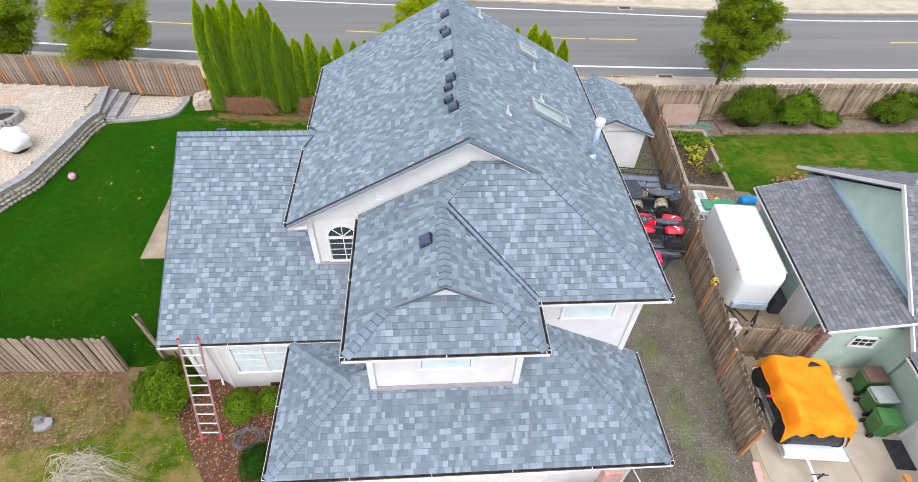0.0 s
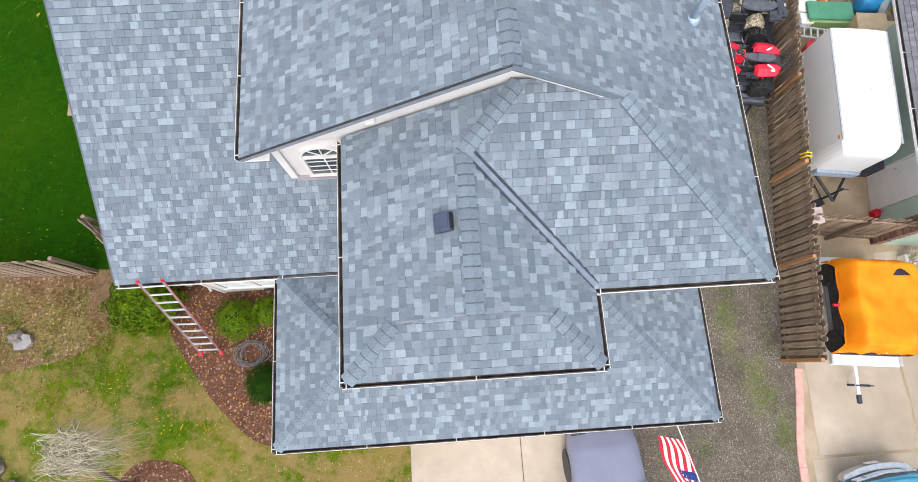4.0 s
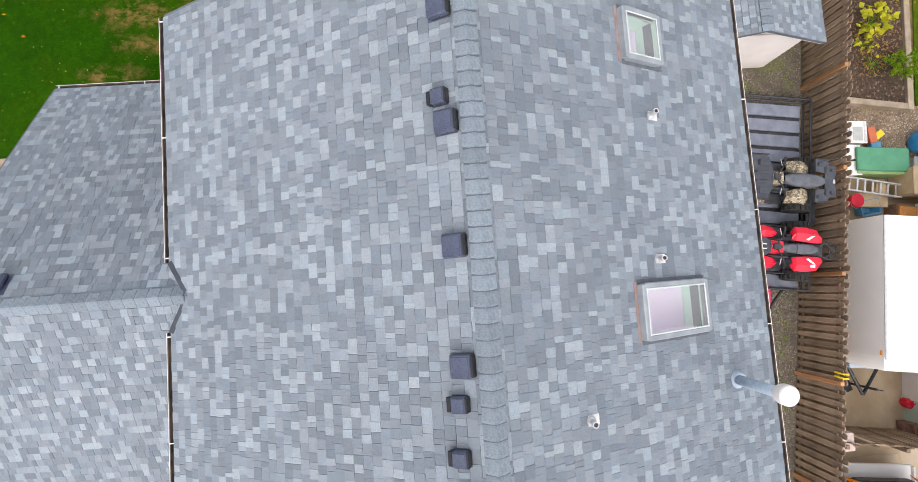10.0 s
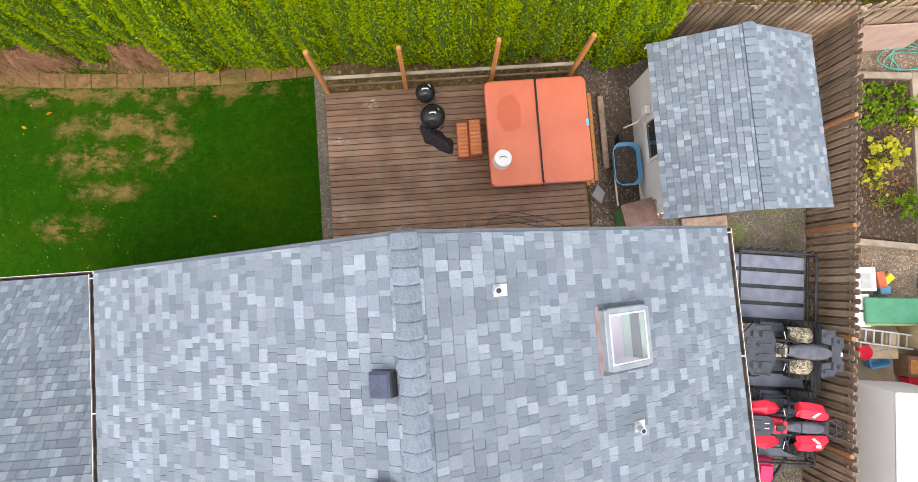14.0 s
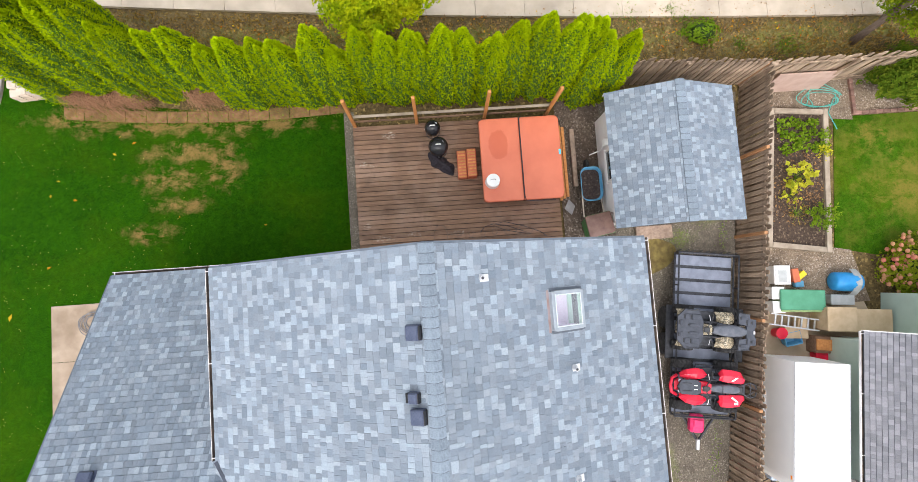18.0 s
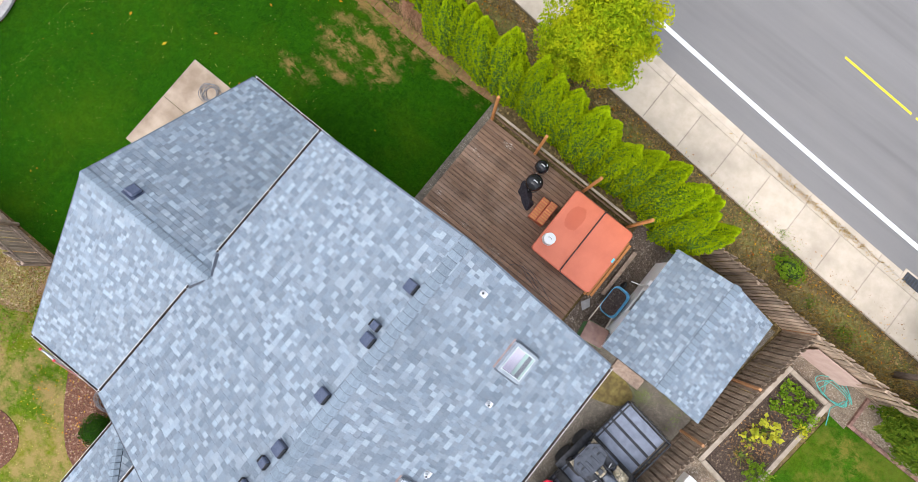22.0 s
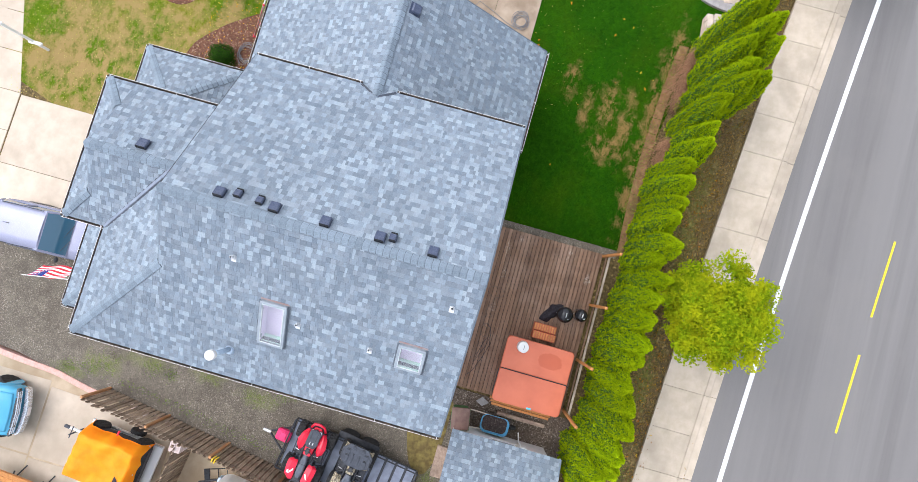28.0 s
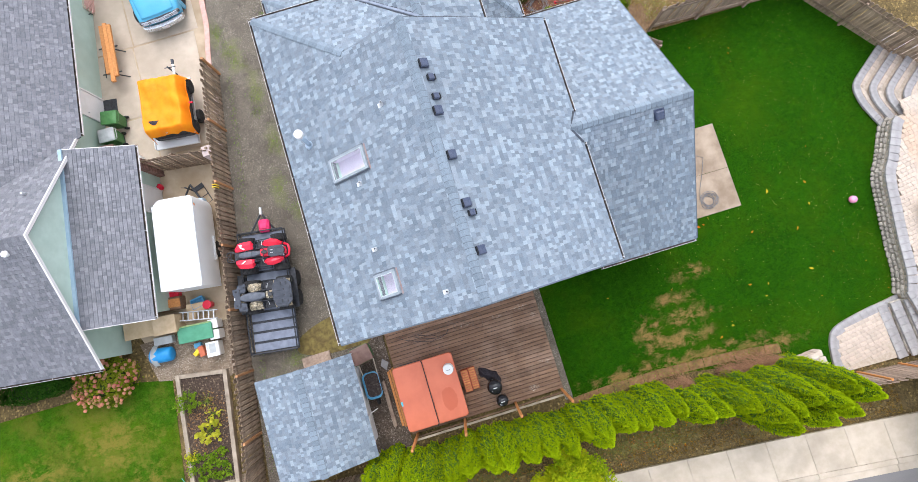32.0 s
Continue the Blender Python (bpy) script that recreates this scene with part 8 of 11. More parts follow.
def atv(at, label, body, seatmat, rack, sport):
    """A quad bike that faces its own +x."""
    t = thing("quad_bike", label, "quad bike", at, "quad bikes on the trailer")
    for x, rr, tr_ in ((0.63, 0.27, 0.56 if sport else 0.5), (-0.58, 0.28, 0.56 if sport else 0.5)):
        for s in (-1, 1):
            w = part("wheel", Shape().lathe([(0.15, -0.12), (rr * 0.9, -0.125), (rr, -0.08), (rr, 0.08), (rr * 0.9, 0.125), (0.15, 0.12)], 20), RUBBER, t, at=pose(x, tr_ * s, rr, 90, 0, 0))
            part("rim", Shape().lathe([(0.03, -0.1), (0.15, -0.11), (0.155, 0), (0.15, 0.11), (0.03, 0.1)], 14), DARKTRIM, w)
            g = Shape()
            for i in range(16):
                a = 2 * math.pi * i / 16
                for k in (-1, 1):
                    g.box((0, 0, 0), (0.045, 0.04, 0.1), 0.006, pose(math.cos(a + 0.1 * k) * rr, math.sin(a + 0.1 * k) * rr, 0.062 * k, 0, 0, math.degrees(a)))
            part("tread", g, RUBBER, w)
            part("suspension_arm", Shape().tube([(x, 0.1 * s, 0.42), (x, 0.4 * s, 0.3)], 0.022, 8), BLACKSTEEL, t)
            part("shock", Shape().tube([(x, 0.16 * s, 0.66), (x, 0.36 * s, 0.34)], 0.03, 8), RED if sport else BLACKSTEEL, t)
    part("frame", Shape().box((0, 0, 0.42), (1.15, 0.26, 0.26), 0.04).tube([(0.7, 0, 0.45), (0.95, 0, 0.55)], 0.03, 8), BLACKSTEEL, t)
    part("engine", Shape().box((0.02, 0, 0.5), (0.42, 0.4, 0.26), 0.04).lathe([(0.09, -0.2), (0.1, 0), (0.09, 0.2)], 12, pose(0.05, 0, 0.45, 90)), BLACKSTEEL, t)
    for s in (-1, 1):
        part("footwell", Shape().box((0.04, 0.36 * s, 0.36), (0.46, 0.24, 0.03), 0.008), BLACKSTEEL, t)
        part("side_panel", Shape().box((0.1, 0.19 * s, 0.64), (0.5, 0.06, 0.2), 0.02), BLACKSTEEL, t)
        if sport:
            def guard(xs, inner, outer, zs, th=0.03):
                """A folded mudguard with a ridge along its middle."""
                g = Shape()
                rows = [[(x, s * i, z), (x, s * (i * 0.45 + o * 0.55), z + 0.045), (x, s * o, z - 0.05)] for x, i, o, z in zip(xs, inner, outer, zs)]
                top = [p for r_ in rows for p in r_]
                n_ = len(rows)
                low = [(p[0], p[1], p[2] - th) for p in top]
                m_ = len(top)
                f_ = [(3 * i + j, 3 * i + 3 + j, 3 * i + 4 + j, 3 * i + 1 + j) for i in range(n_ - 1) for j in range(2)]
                f_ += [tuple(m_ + q for q in reversed(k)) for k in f_]
                f_ += [(3 * i + j, m_ + 3 * i + j, m_ + 3 * i + 3 + j, 3 * i + 3 + j) for i in range(n_ - 1) for j in (0, 2)] + [(0, 1, m_ + 1, m_), (1, 2, m_ + 2, m_ + 1), (m_ - 3, m_ - 2, 2 * m_ - 2, 2 * m_ - 3), (m_ - 2, m_ - 1, 2 * m_ - 1, 2 * m_ - 2)]
                return g.add(top + low, f_)
            part("rear_fender", guard((-0.2, -0.27, -0.5, -0.76, -0.86), (0.2, 0.18, 0.16, 0.15, 0.17), (0.38, 0.5, 0.5, 0.46, 0.34), (0.74, 0.79, 0.81, 0.8, 0.77)), body, t)
            part("front_fender", guard((0.14, 0.24, 0.45, 0.7, 0.86), (0.3, 0.24, 0.2, 0.2, 0.22), (0.38, 0.46, 0.5, 0.44, 0.32), (0.7, 0.75, 0.79, 0.75, 0.68)), body, t)
            part("chevron", Shape().add([(-0.52, s * 0.2, 0.85), (-0.7, s * 0.33, 0.835), (-0.66, s * 0.35, 0.832), (-0.46, s * 0.22, 0.85), (-0.52, s * 0.2, 0.856), (-0.7, s * 0.33, 0.842), (-0.66, s * 0.35, 0.839), (-0.46, s * 0.22, 0.857)],
                                        [(0, 1, 2, 3), (7, 6, 5, 4), (0, 4, 5, 1), (1, 5, 6, 2), (2, 6, 7, 3), (3, 7, 4, 0)]), WHITEPLASTIC, t)
        else:
            fender(t, 0.6, 0.36 * s, 0.76, 0.62, 0.3, body, s, "front_fender")
            fender(t, -0.4, 0.33 * s, 0.8, 0.5, 0.32, body, s, "rear_fender")
    part("front_body", Shape().add([(0.98, -0.11, 0.62), (0.98, 0.11, 0.62), (0.45, 0.16, 0.84), (0.45, -0.16, 0.84), (0.12, 0.12, 0.95), (0.12, -0.12, 0.95), (0.9, 0.16, 0.5), (0.9, -0.16, 0.5), (0.12, 0.15, 0.6), (0.12, -0.15, 0.6)],
                                   [(0, 1, 2, 3), (3, 2, 4, 5), (1, 6, 8, 4, 2), (0, 3, 5, 9, 7), (0, 7, 6, 1), (4, 8, 9, 5), (6, 7, 9, 8)]), body, t)
    if sport:
        st = Shape()
        prof = ((0.1, 0.07, 0.9), (0.0, 0.09, 0.92), (-0.15, 0.12, 0.9), (-0.4, 0.135, 0.91), (-0.58, 0.12, 0.92), (-0.68, 0.07, 0.91))
    else:
        st = Shape()
        prof = ((0.08, 0.08, 0.94), (0.0, 0.12, 0.94), (-0.2, 0.165, 0.92), (-0.5, 0.185, 0.93), (-0.72, 0.15, 0.95), (-0.82, 0.09, 0.95))

    def saddle(u, v):
        k = min(u * (len(prof) - 1), len(prof) - 1.001)
        i, f = int(k), k - int(k)
        p = [prof[i][j] * (1 - f) + prof[i + 1][j] * f for j in range(3)]
        b_ = (v - 0.5) * 2
        return (p[0], p[1] * b_ * (1 - 0.1 * abs(b_) ** 3), p[2] - 0.025 * b_ * b_ - 0.1 * max(0, abs(b_) - 0.8) * 5 * 0.6)
    st.sheet(saddle, 20, 12)
    seat = part("seat", st, seatmat, t, smooth=True)
    part("seat_base", Shape().box((-0.35, 0, 0.8), (0.9, 0.2, 0.12), 0.03), DARKTRIM, seat)
    part("seat_seam", Shape().tube([(-0.22, -0.11, 0.9), (-0.22, 0, 0.91), (-0.22, 0.11, 0.9)], 0.008, 6), DARKTRIM, seat)
    part("rear_body", Shape().box((-0.7, 0, 0.74), (0.42, 0.3, 0.08), 0.03), BLACKSTEEL if sport else body, t)
    part("handlebar", Shape().tube([(0.14, -0.4, 1.02), (0.2, -0.22, 1.05), (0.27, -0.08, 1.0), (0.27, 0.08, 1.0), (0.2, 0.22, 1.05), (0.14, 0.4, 1.02)], 0.016, 8), BLACKSTEEL, t)
    for s in (-1, 1):
        part("grip", Shape().tube([(0.16, 0.3 * s, 1.035), (0.13, 0.45 * s, 1.015)], 0.024, 8), RUBBER, t)
        part("headlight", Shape().blob((0.86, 0.13 * s, 0.7), (0.06, 0.06, 0.04), 0, 1, 0, 6), CHROME, t)
        part("lever", Shape().tube([(0.22, 0.25 * s, 1.04), (0.25, 0.4 * s, 1.03)], 0.009, 6), ALU, t)
    part("dash_pod", Shape().box((0.3, 0, 1.01), (0.16, 0.14, 0.06), 0.02), DARKTRIM, t)
    if rack:
        for x0, x1, wd, notch, lab in ((0.36, 1.06, 1.06, 0.0, "front_rack"), (-0.6, -1.08, 1.02, 0.17, "rear_rack")):
            f = 1 if x1 > x0 else -1
            ln = abs(x1 - x0)
            P = lambda a, b: (x0 + f * ln * a, wd / 2 * b)
            if notch:
                out = [P(0.0, -0.95), P(0.12, -1.0), P(0.6, -0.9), P(0.66, -0.7), P(0.98, -0.68), P(1.0, -0.3), P(0.92, -0.22), P(0.92, 0.22), P(1.0, 0.3), P(0.98, 0.68), P(0.66, 0.7), P(0.6, 0.9), P(0.12, 1.0), P(0.0, 0.95), P(0.02, 0.42), P(0.46, 0.34), P(0.46, -0.34), P(0.02, -0.42)]
            else:
                out = [P(0.1, -0.7), P(0.2, -0.98), P(0.7, -1.0), P(0.84, -0.8), P(1.0, -0.6), P(1.0, 0.6), P(0.84, 0.8), P(0.7, 1.0), P(0.2, 0.98), P(0.1, 0.7), P(0.0, 0.4), P(0.0, -0.4)]
            rk = part("cargo_rack", Shape().prism(out, 0.88, 0.945), GREYPLASTIC, t, "charcoal plastic cargo rack")
            for s in (-1, 1):
                for a, b, la, lb in ((0.3, 0.72, 0.34, 0.18), (0.55, 0.5, 0.12, 0.34), (0.8, 0.5, 0.1, 0.16)) if notch else ((0.3, 0.6, 0.3, 0.3), (0.62, 0.6, 0.2, 0.3), (0.85, 0.3, 0.12, 0.3), (0.35, 0.2, 0.4, 0.12)):
                    c = P(a, b * s)
                    part("rack_rib", Shape().box((c[0], c[1], 0.952), (ln * la, wd / 2 * lb, 0.026), 0.01), GREYPLASTIC, rk)
                    part("rack_slot", Shape().box((c[0] + ln * (la / 2 + 0.04), c[1], 0.945), (0.03, wd / 2 * lb * 0.7, 0.008), 0.002), RUBBER, rk)
                part("rack_lip", Shape().tube([(P(0.15, s * 0.97)[0], P(0, s * 0.97)[1], 0.955), (P(0.65, s * 0.95)[0], P(0, s * 0.92)[1], 0.955)], 0.014, 6), BLACKSTEEL, rk)
        part("rack_buckle", Shape().box((-1.02, 0, 0.955), (0.05, 0.09, 0.02), 0.005), ALU, t)
    else:
        for k, s in enumerate((-1, 1)):
            part("grab_bar", Shape().tube([(-0.8, 0.1 * s, 0.76), (-1.0, 0.2 * s, 0.8), (-1.14, 0.15 * s, 0.83), (-1.16, 0.04 * s, 0.84)], 0.018, 8), BLACKSTEEL, t)
            part("bar_brace", Shape().tube([(-0.9, 0.17 * s, 0.78), (-1.12, 0.02 * s, 0.83)], 0.014, 8), BLACKSTEEL, t)
            part("nerf_bar", Shape().tube([(0.36, 0.34 * s, 0.4), (0.3, 0.56 * s, 0.4), (-0.24, 0.54 * s, 0.4), (-0.28, 0.3 * s, 0.42)], 0.018, 6), BLACKSTEEL, t)
        part("bar_link", Shape().tube([(-1.02, -0.19, 0.8), (-1.02, 0.19, 0.8)], 0.014, 8), BLACKSTEEL, t)
        fg = part("front_guard", Shape().prism([(0.36, -0.13), (0.48, -0.2), (0.88, -0.19), (0.94, -0.1), (0.94, 0.1), (0.88, 0.19), (0.48, 0.2), (0.36, 0.13)], 0.85, 0.885), GREYPLASTIC, t, "dark grey plastic nose panel")
        for s in (-1, 1):
            part("chevron", Shape().box((0.5, 0.05 * s, 0.889), (0.1, 0.02, 0.006), 0.001), WHITEPLASTIC, fg)
            part("rib", Shape().box((0.74, 0.1 * s, 0.89), (0.26, 0.03, 0.012), 0.004), BLACKSTEEL, fg)
        part("front_bumper", Shape().tube([(0.86, -0.2, 0.55), (1.04, -0.13, 0.66), (1.04, 0.13, 0.66), (0.86, 0.2, 0.55)], 0.02, 8), BLACKSTEEL, t)
        part("bumper_cover", Shape().tube([(0.9, -0.26, 0.58), (1.06, -0.18, 0.65), (1.1, 0, 0.67), (1.06, 0.18, 0.65), (0.9, 0.26, 0.58)], 0.045, 8), body, t, smooth=True)
        part("hood_vent", Shape().prism([(0.3, -0.1), (0.9, -0.16), (0.98, 0), (0.9, 0.16), (0.3, 0.1), (0.24, 0)], 0.8, 0.87), GREYPLASTIC, t)
        part("white_decal", Shape().box((-0.62, 0.36, 0.845), (0.11, 0.08, 0.006), 0.002), WHITEPLASTIC, t)
        part("fuel_cap", Shape().lathe([(0.05, 0.95), (0.05, 0.98), (0.02, 0.985)], 12, pose(0.2, 0, 0)), DARKTRIM, t)
        part("tank_stripe", Shape().box((0.28, 0, 0.925), (0.16, 0.05, 0.02), 0.006, pose(0, 0, 0)), WHITEPLASTIC, t)
    return t


TB = pose(7.8, 11.42, 0, 0, 0, -7.9)
tr = thing("utility_trailer", "black open utility trailer with grey plank bed", "trailer", TB)
for i in range(12):
    part("bed_plank", Shape().box((0, -2.08 + 0.378 * i, 0.5), (1.62, 0.29, 0.045), 0.006), TRAILERDECK, tr)
part("chassis", Shape().box((0, 0, 0.44), (1.66, 4.5, 0.07), 0.01), BLACKSTEEL, tr)
for s in (-1, 1):
    for z in (0.56, 0.84):
        part("side_rail", Shape().tube([(0.86 * s, -2.28, z), (0.86 * s, 2.28, z)], 0.025, 6), BLACKSTEEL, tr)
    for k in range(6):
        part("stake", Shape().box((0.86 * s, -2.25 + 0.9 * k, 0.7), (0.04, 0.04, 0.3), 0.004), BLACKSTEEL, tr)
    for y in (-0.35, 0.4):
        wheel(tr, (0.99 * s, y, 0.31), 0.31, 0.19, 0, ALU)
    part("mudguard", Shape().box((0.99 * s, 0.02, 0.66), (0.24, 1.5, 0.03), 0.01), BLACKSTEEL, tr)
for y in (-2.28, 2.28):
    for z in (0.6, 0.84):
        part("end_rail", Shape().tube([(-0.86, y, z), (0.86, y, z)], 0.025, 6), BLACKSTEEL, tr)
for k in range(9):
    part("gate_bar", Shape().tube([(-0.8 + 0.2 * k, 2.3, 0.52), (-0.8 + 0.2 * k, 2.36, 0.84)], 0.012, 6), BLACKSTEEL, tr)
part("tongue", Shape().tube([(-0.5, -2.25, 0.45), (-0.02, -3.0, 0.45)], 0.04, 6).tube([(0.5, -2.25, 0.45), (0.02, -3.0, 0.45)], 0.04, 6), BLACKSTEEL, tr)
part("coupler", Shape().box((-0.02, -3.1, 0.5), (0.1, 0.3, 0.1), 0.02), ALU, tr)
single("tongue_box", Shape().box((0, 0, 0.13), (0.4, 0.5, 0.26), 0.06).box((0, 0.02, 0.29), (0.26, 0.2, 0.04), 0.015), PINK, "bright pink-red fuel can on the trailer tongue", "fuel can", pose(7.32, 8.98, 0.48, 0, 0, -7.9))
atv(pose(7.76, 11.6, 0.525, 0, 0, 172), "camouflage quad bike with charcoal cargo racks", CAMO, SEATVINYL, True, False)
atv(pose(7.56, 10.06, 0.525, 0, 0, 172), "red sport quad bike with a dark grey seat", RED, SEATVINYL, False, True)

# enclosed white trailer
bt = thing("box_trailer", "white enclosed cargo trailer parked beside the fence", "trailer", pose(10.26, 8.97, NZ, 0, 0, -7.3))
bx = Shape()
W2, L2, H0, H1 = 0.75, 1.58, 0.45, 2.0
sec = [(-W2, H0), (-W2, H1 - 0.06), (-W2 + 0.05, H1), (0, H1 + 0.03), (W2 - 0.05, H1), (W2, H1 - 0.06), (W2, H0)]
prof_y = [L2] + [-L2 + 0.16 - 0.44 * math.sin(radians(15 * k)) for k in range(7)]
prof_k = [1] + [1 - 0.36 * (1 - math.cos(radians(15 * k))) for k in range(7)]
vs = []
for y, k in zip(prof_y, prof_k):
    vs += [(x * k, y, H0 + (z - H0) * (1 - (1 - k) * 0.6)) for x, z in sec]
n = len(sec)
bx.add(vs, [(i * n + j, i * n + (j + 1) % n, (i + 1) * n + (j + 1) % n, (i + 1) * n + j) for i in range(7) for j in range(n)] + [tuple(range(n)), tuple(range(7 * n, 8 * n))[::-1]])
part("body", bx, WHITEGEL, bt)
for s in (-1, 1):
    part("roof_trim", Shape().box((s * 0.735, 0, H1 - 0.015), (0.05, 3.16, 0.03), 0.008), ALU, bt)
    part("marker_light", Shape().box((s * 0.76, -1.45, H1 - 0.12), (0.02, 0.1, 0.05), 0.006), TARP, bt)
    wheel(bt, (0.66 * s, 0.1, 0.33), 0.33, 0.2, 0, ALU)
    part("mudguard", Shape().box((0.78 * s, 0.1, 0.7), (0.1, 0.95, 0.04), 0.01), ALU, bt)
part("stone_guard", Shape().box((0, -1.84, 0.62), (1.2, 0.06, 0.3), 0.01), GALV, bt, "ribbed metal stone guard")
for k in range(5):
    part("guard_rib", Shape().box((0, -1.9, 0.5 + 0.055 * k), (1.15, 0.06, 0.03), 0.006), GALV, bt)
part("tongue", Shape().tube([(-0.5, -1.7, 0.42), (0, -2.6, 0.42)], 0.04, 6).tube([(0.5, -1.7, 0.42), (0, -2.6, 0.42)], 0.04, 6), BLACKSTEEL, bt)
part("jack", Shape().tube([(0, -2.4, 0.0), (0, -2.4, 0.85)], 0.03, 8).tube([(0, -2.4, 0.8), (0.16, -2.42, 0.84)], 0.012, 6), BLACKSTEEL, bt)
part("roof_seam", Shape().box((0.1, -0.2, H1 + 0.03), (0.012, 0.5, 0.01), 0.003), BINGREY, bt)

# flat trailer with a buggy under an orange tarp
ft = thing("flat_trailer", "white flatbed trailer on the concrete", "trailer", pose(9.8, 3.42, NZ, 0, 0, -6))
part("bed", Shape().box((0, 0, 0.5), (1.75, 2.75, 0.09), 0.015), WHITEGEL, ft)
for s in (-1, 1):
    part("edge_rail", Shape().box((0.87 * s, 0, 0.58), (0.05, 2.7, 0.08), 0.01), ALU, ft)
    wheel(ft, (0.92 * s, 0.2, 0.27), 0.27, 0.18, 0, ALU)
part("tongue", Shape().box((-0.22, -1.72, 0.45), (0.08, 0.75, 0.08), 0.012), WHITEGEL, ft)
part("coupler", Shape().box((-0.22, -2.18, 0.46), (0.1, 0.22, 0.1), 0.02), GREYPLASTIC, ft)
part("jack", Shape().tube([(-0.13, -1.85, 0.0), (-0.13, -1.85, 0.75)], 0.03, 8).tube([(-0.42, -1.85, 0.68), (0.02, -1.85, 0.68)], 0.018, 6), GREYPLASTIC, ft)
bg = thing("buggy", "black side-by-side buggy mostly hidden by a tarp", "buggy", pose(9.62, 3.45, NZ + 0.54, 0, 0, -6))
part("body", Shape().box((0, 0, 0.42), (1.5, 2.3, 0.42), 0.1), BLACKSTEEL, bg)
part("bench_back", Shape().box((-0.35, 0.3, 0.75), (0.7, 0.5, 0.3), 0.08), DARKTRIM, bg)
for s in (-1, 1):
    for y in (-0.85, 0.82):
        wheel(bg, (0.7 * s, y, 0.3), 0.29, 0.22, 0, DARKTRIM)
    part("cage", Shape().tube([(0.5 * s, -0.75, 0.6), (0.42 * s, -0.4, 1.1), (0.42 * s, 0.6, 1.08), (0.5 * s, 0.85, 0.6)], 0.025, 8), BLACKSTEEL, bg)
part("seat", Shape().box((0, 0.05, 0.75), (1.1, 0.5, 0.3), 0.06), SEATVINYL, bg)
part("cross_bar", Shape().tube([(-0.98, 0.0, 0.72), (-0.3, 0.0, 0.8)], 0.035, 8), RED, bg, "red painted cross bar")


def tarp(u, v):
    x, y = (u - 0.5) * 1.95 + 0.04, (v - 0.5) * 2.55
    ex = max(0, abs(u - 0.5) * 2 - 0.74) / 0.26
    ey = max(0, abs(v - 0.5) * 2 - 0.8) / 0.2
    z = 1.24 - 0.62 * ex ** 1.4 * (1.25 if u > 0.5 else 0.75) - 0.45 * ey ** 1.5
    z += 0.085 * noise.noise(Vector((x * 2.6, y * 2.2, 1))) + 0.035 * math.sin(9 * x + 3 * math.sin(2 * y)) * max(ex, ey) + 0.085 * noise.noise(Vector((x * 5, y * 1.2, 4))) * (ex + ey + 0.4) - 0.1 * math.exp(-((x + 0.1) ** 2 + (y - 0.2) ** 2) * 3)
    k = 1 - 0.12 * max(ex, ey) * 0.5
    return (x * k + (0.07 if u > 0.5 else 0.025) * noise.noise(Vector((v * 9, 3, 1))) * ex, y * k + 0.06 * noise.noise(Vector((u * 8, 7, 2))) * ey, z)


tp = thing("tarp", "creased bright orange tarp draped over a buggy", "tarp", pose(9.64, 3.46, NZ + 0.58, 0, 0, -6) @ Matrix.Diagonal((0.97, 0.95, 0.97, 1)))
part("sheet", Shape().sheet(tarp, 48, 60), TARP, tp, smooth=True)
for u in (0.0, 1.0):
    part("hem", Shape().tube([tarp(u, v / 30) for v in range(31)], 0.012, 5), TARP, tp)
# Black patch laid on the sheet for the shade inside its gape.
part("opening_flap", Shape().sheet(lambda u, v: tuple(Vector(tarp(0.56 + 0.2 * u, 0.78 + 0.07 * v * math.sin(math.pi * u))) + Vector((0, 0, 0.012))), 8, 3), BLACKCLOTH, tp, "dark patch for the shade inside a gape in the tarp")
for u, v in ((0.02, 0.02), (0.98, 0.02), (0.02, 0.98), (0.98, 0.98), (0.5, 0.02), (0.5, 0.98)):
    p_ = tarp(u, v)
    part("grommet", Shape().lathe([(0.012, 0.0), (0.03, 0.004), (0.028, 0.01), (0.012, 0.01)], 10, pose(p_[0], p_[1], p_[2] + 0.004)), ALU, tp)
for i, (x, y, a, lid, lab) in enumerate(((12.55, 4.3, 85, BINBROWN, "green wheeled bin with a brown lid by the wall"), (12.4, 3.65, 88, BINGREY, "green wheeled bin with a grey lid by the wall"), (12.15, 2.98, 80, BINGREEN, "small all-green wheeled bin by the wall"))):
    wheelie_bin(x, y, NZ, a, BINGREEN, lid, lab, "bins by the green house", 0.86)
single("door_mat", Shape().box((0, 0, 0.012), (0.55, 0.85, 0.02), 0.004), BLACKVINYL, "dark rubber door mat with punched holes", "mat", pose(12.45, 2.25, NZ + 0.012, 0, 0, -7))
gc = thing("gas_can", "red plastic fuel can on the concrete", "fuel can", pose(11.28, 6.05, NZ, 0, 0, 20))
part("can", Shape().box((0, 0, 0.15), (0.3, 0.24, 0.3), 0.06), RED, gc)
part("spout", Shape().tube([(0.08, 0, 0.28), (0.14, 0, 0.38)], 0.02, 8), DARKTRIM, gc)
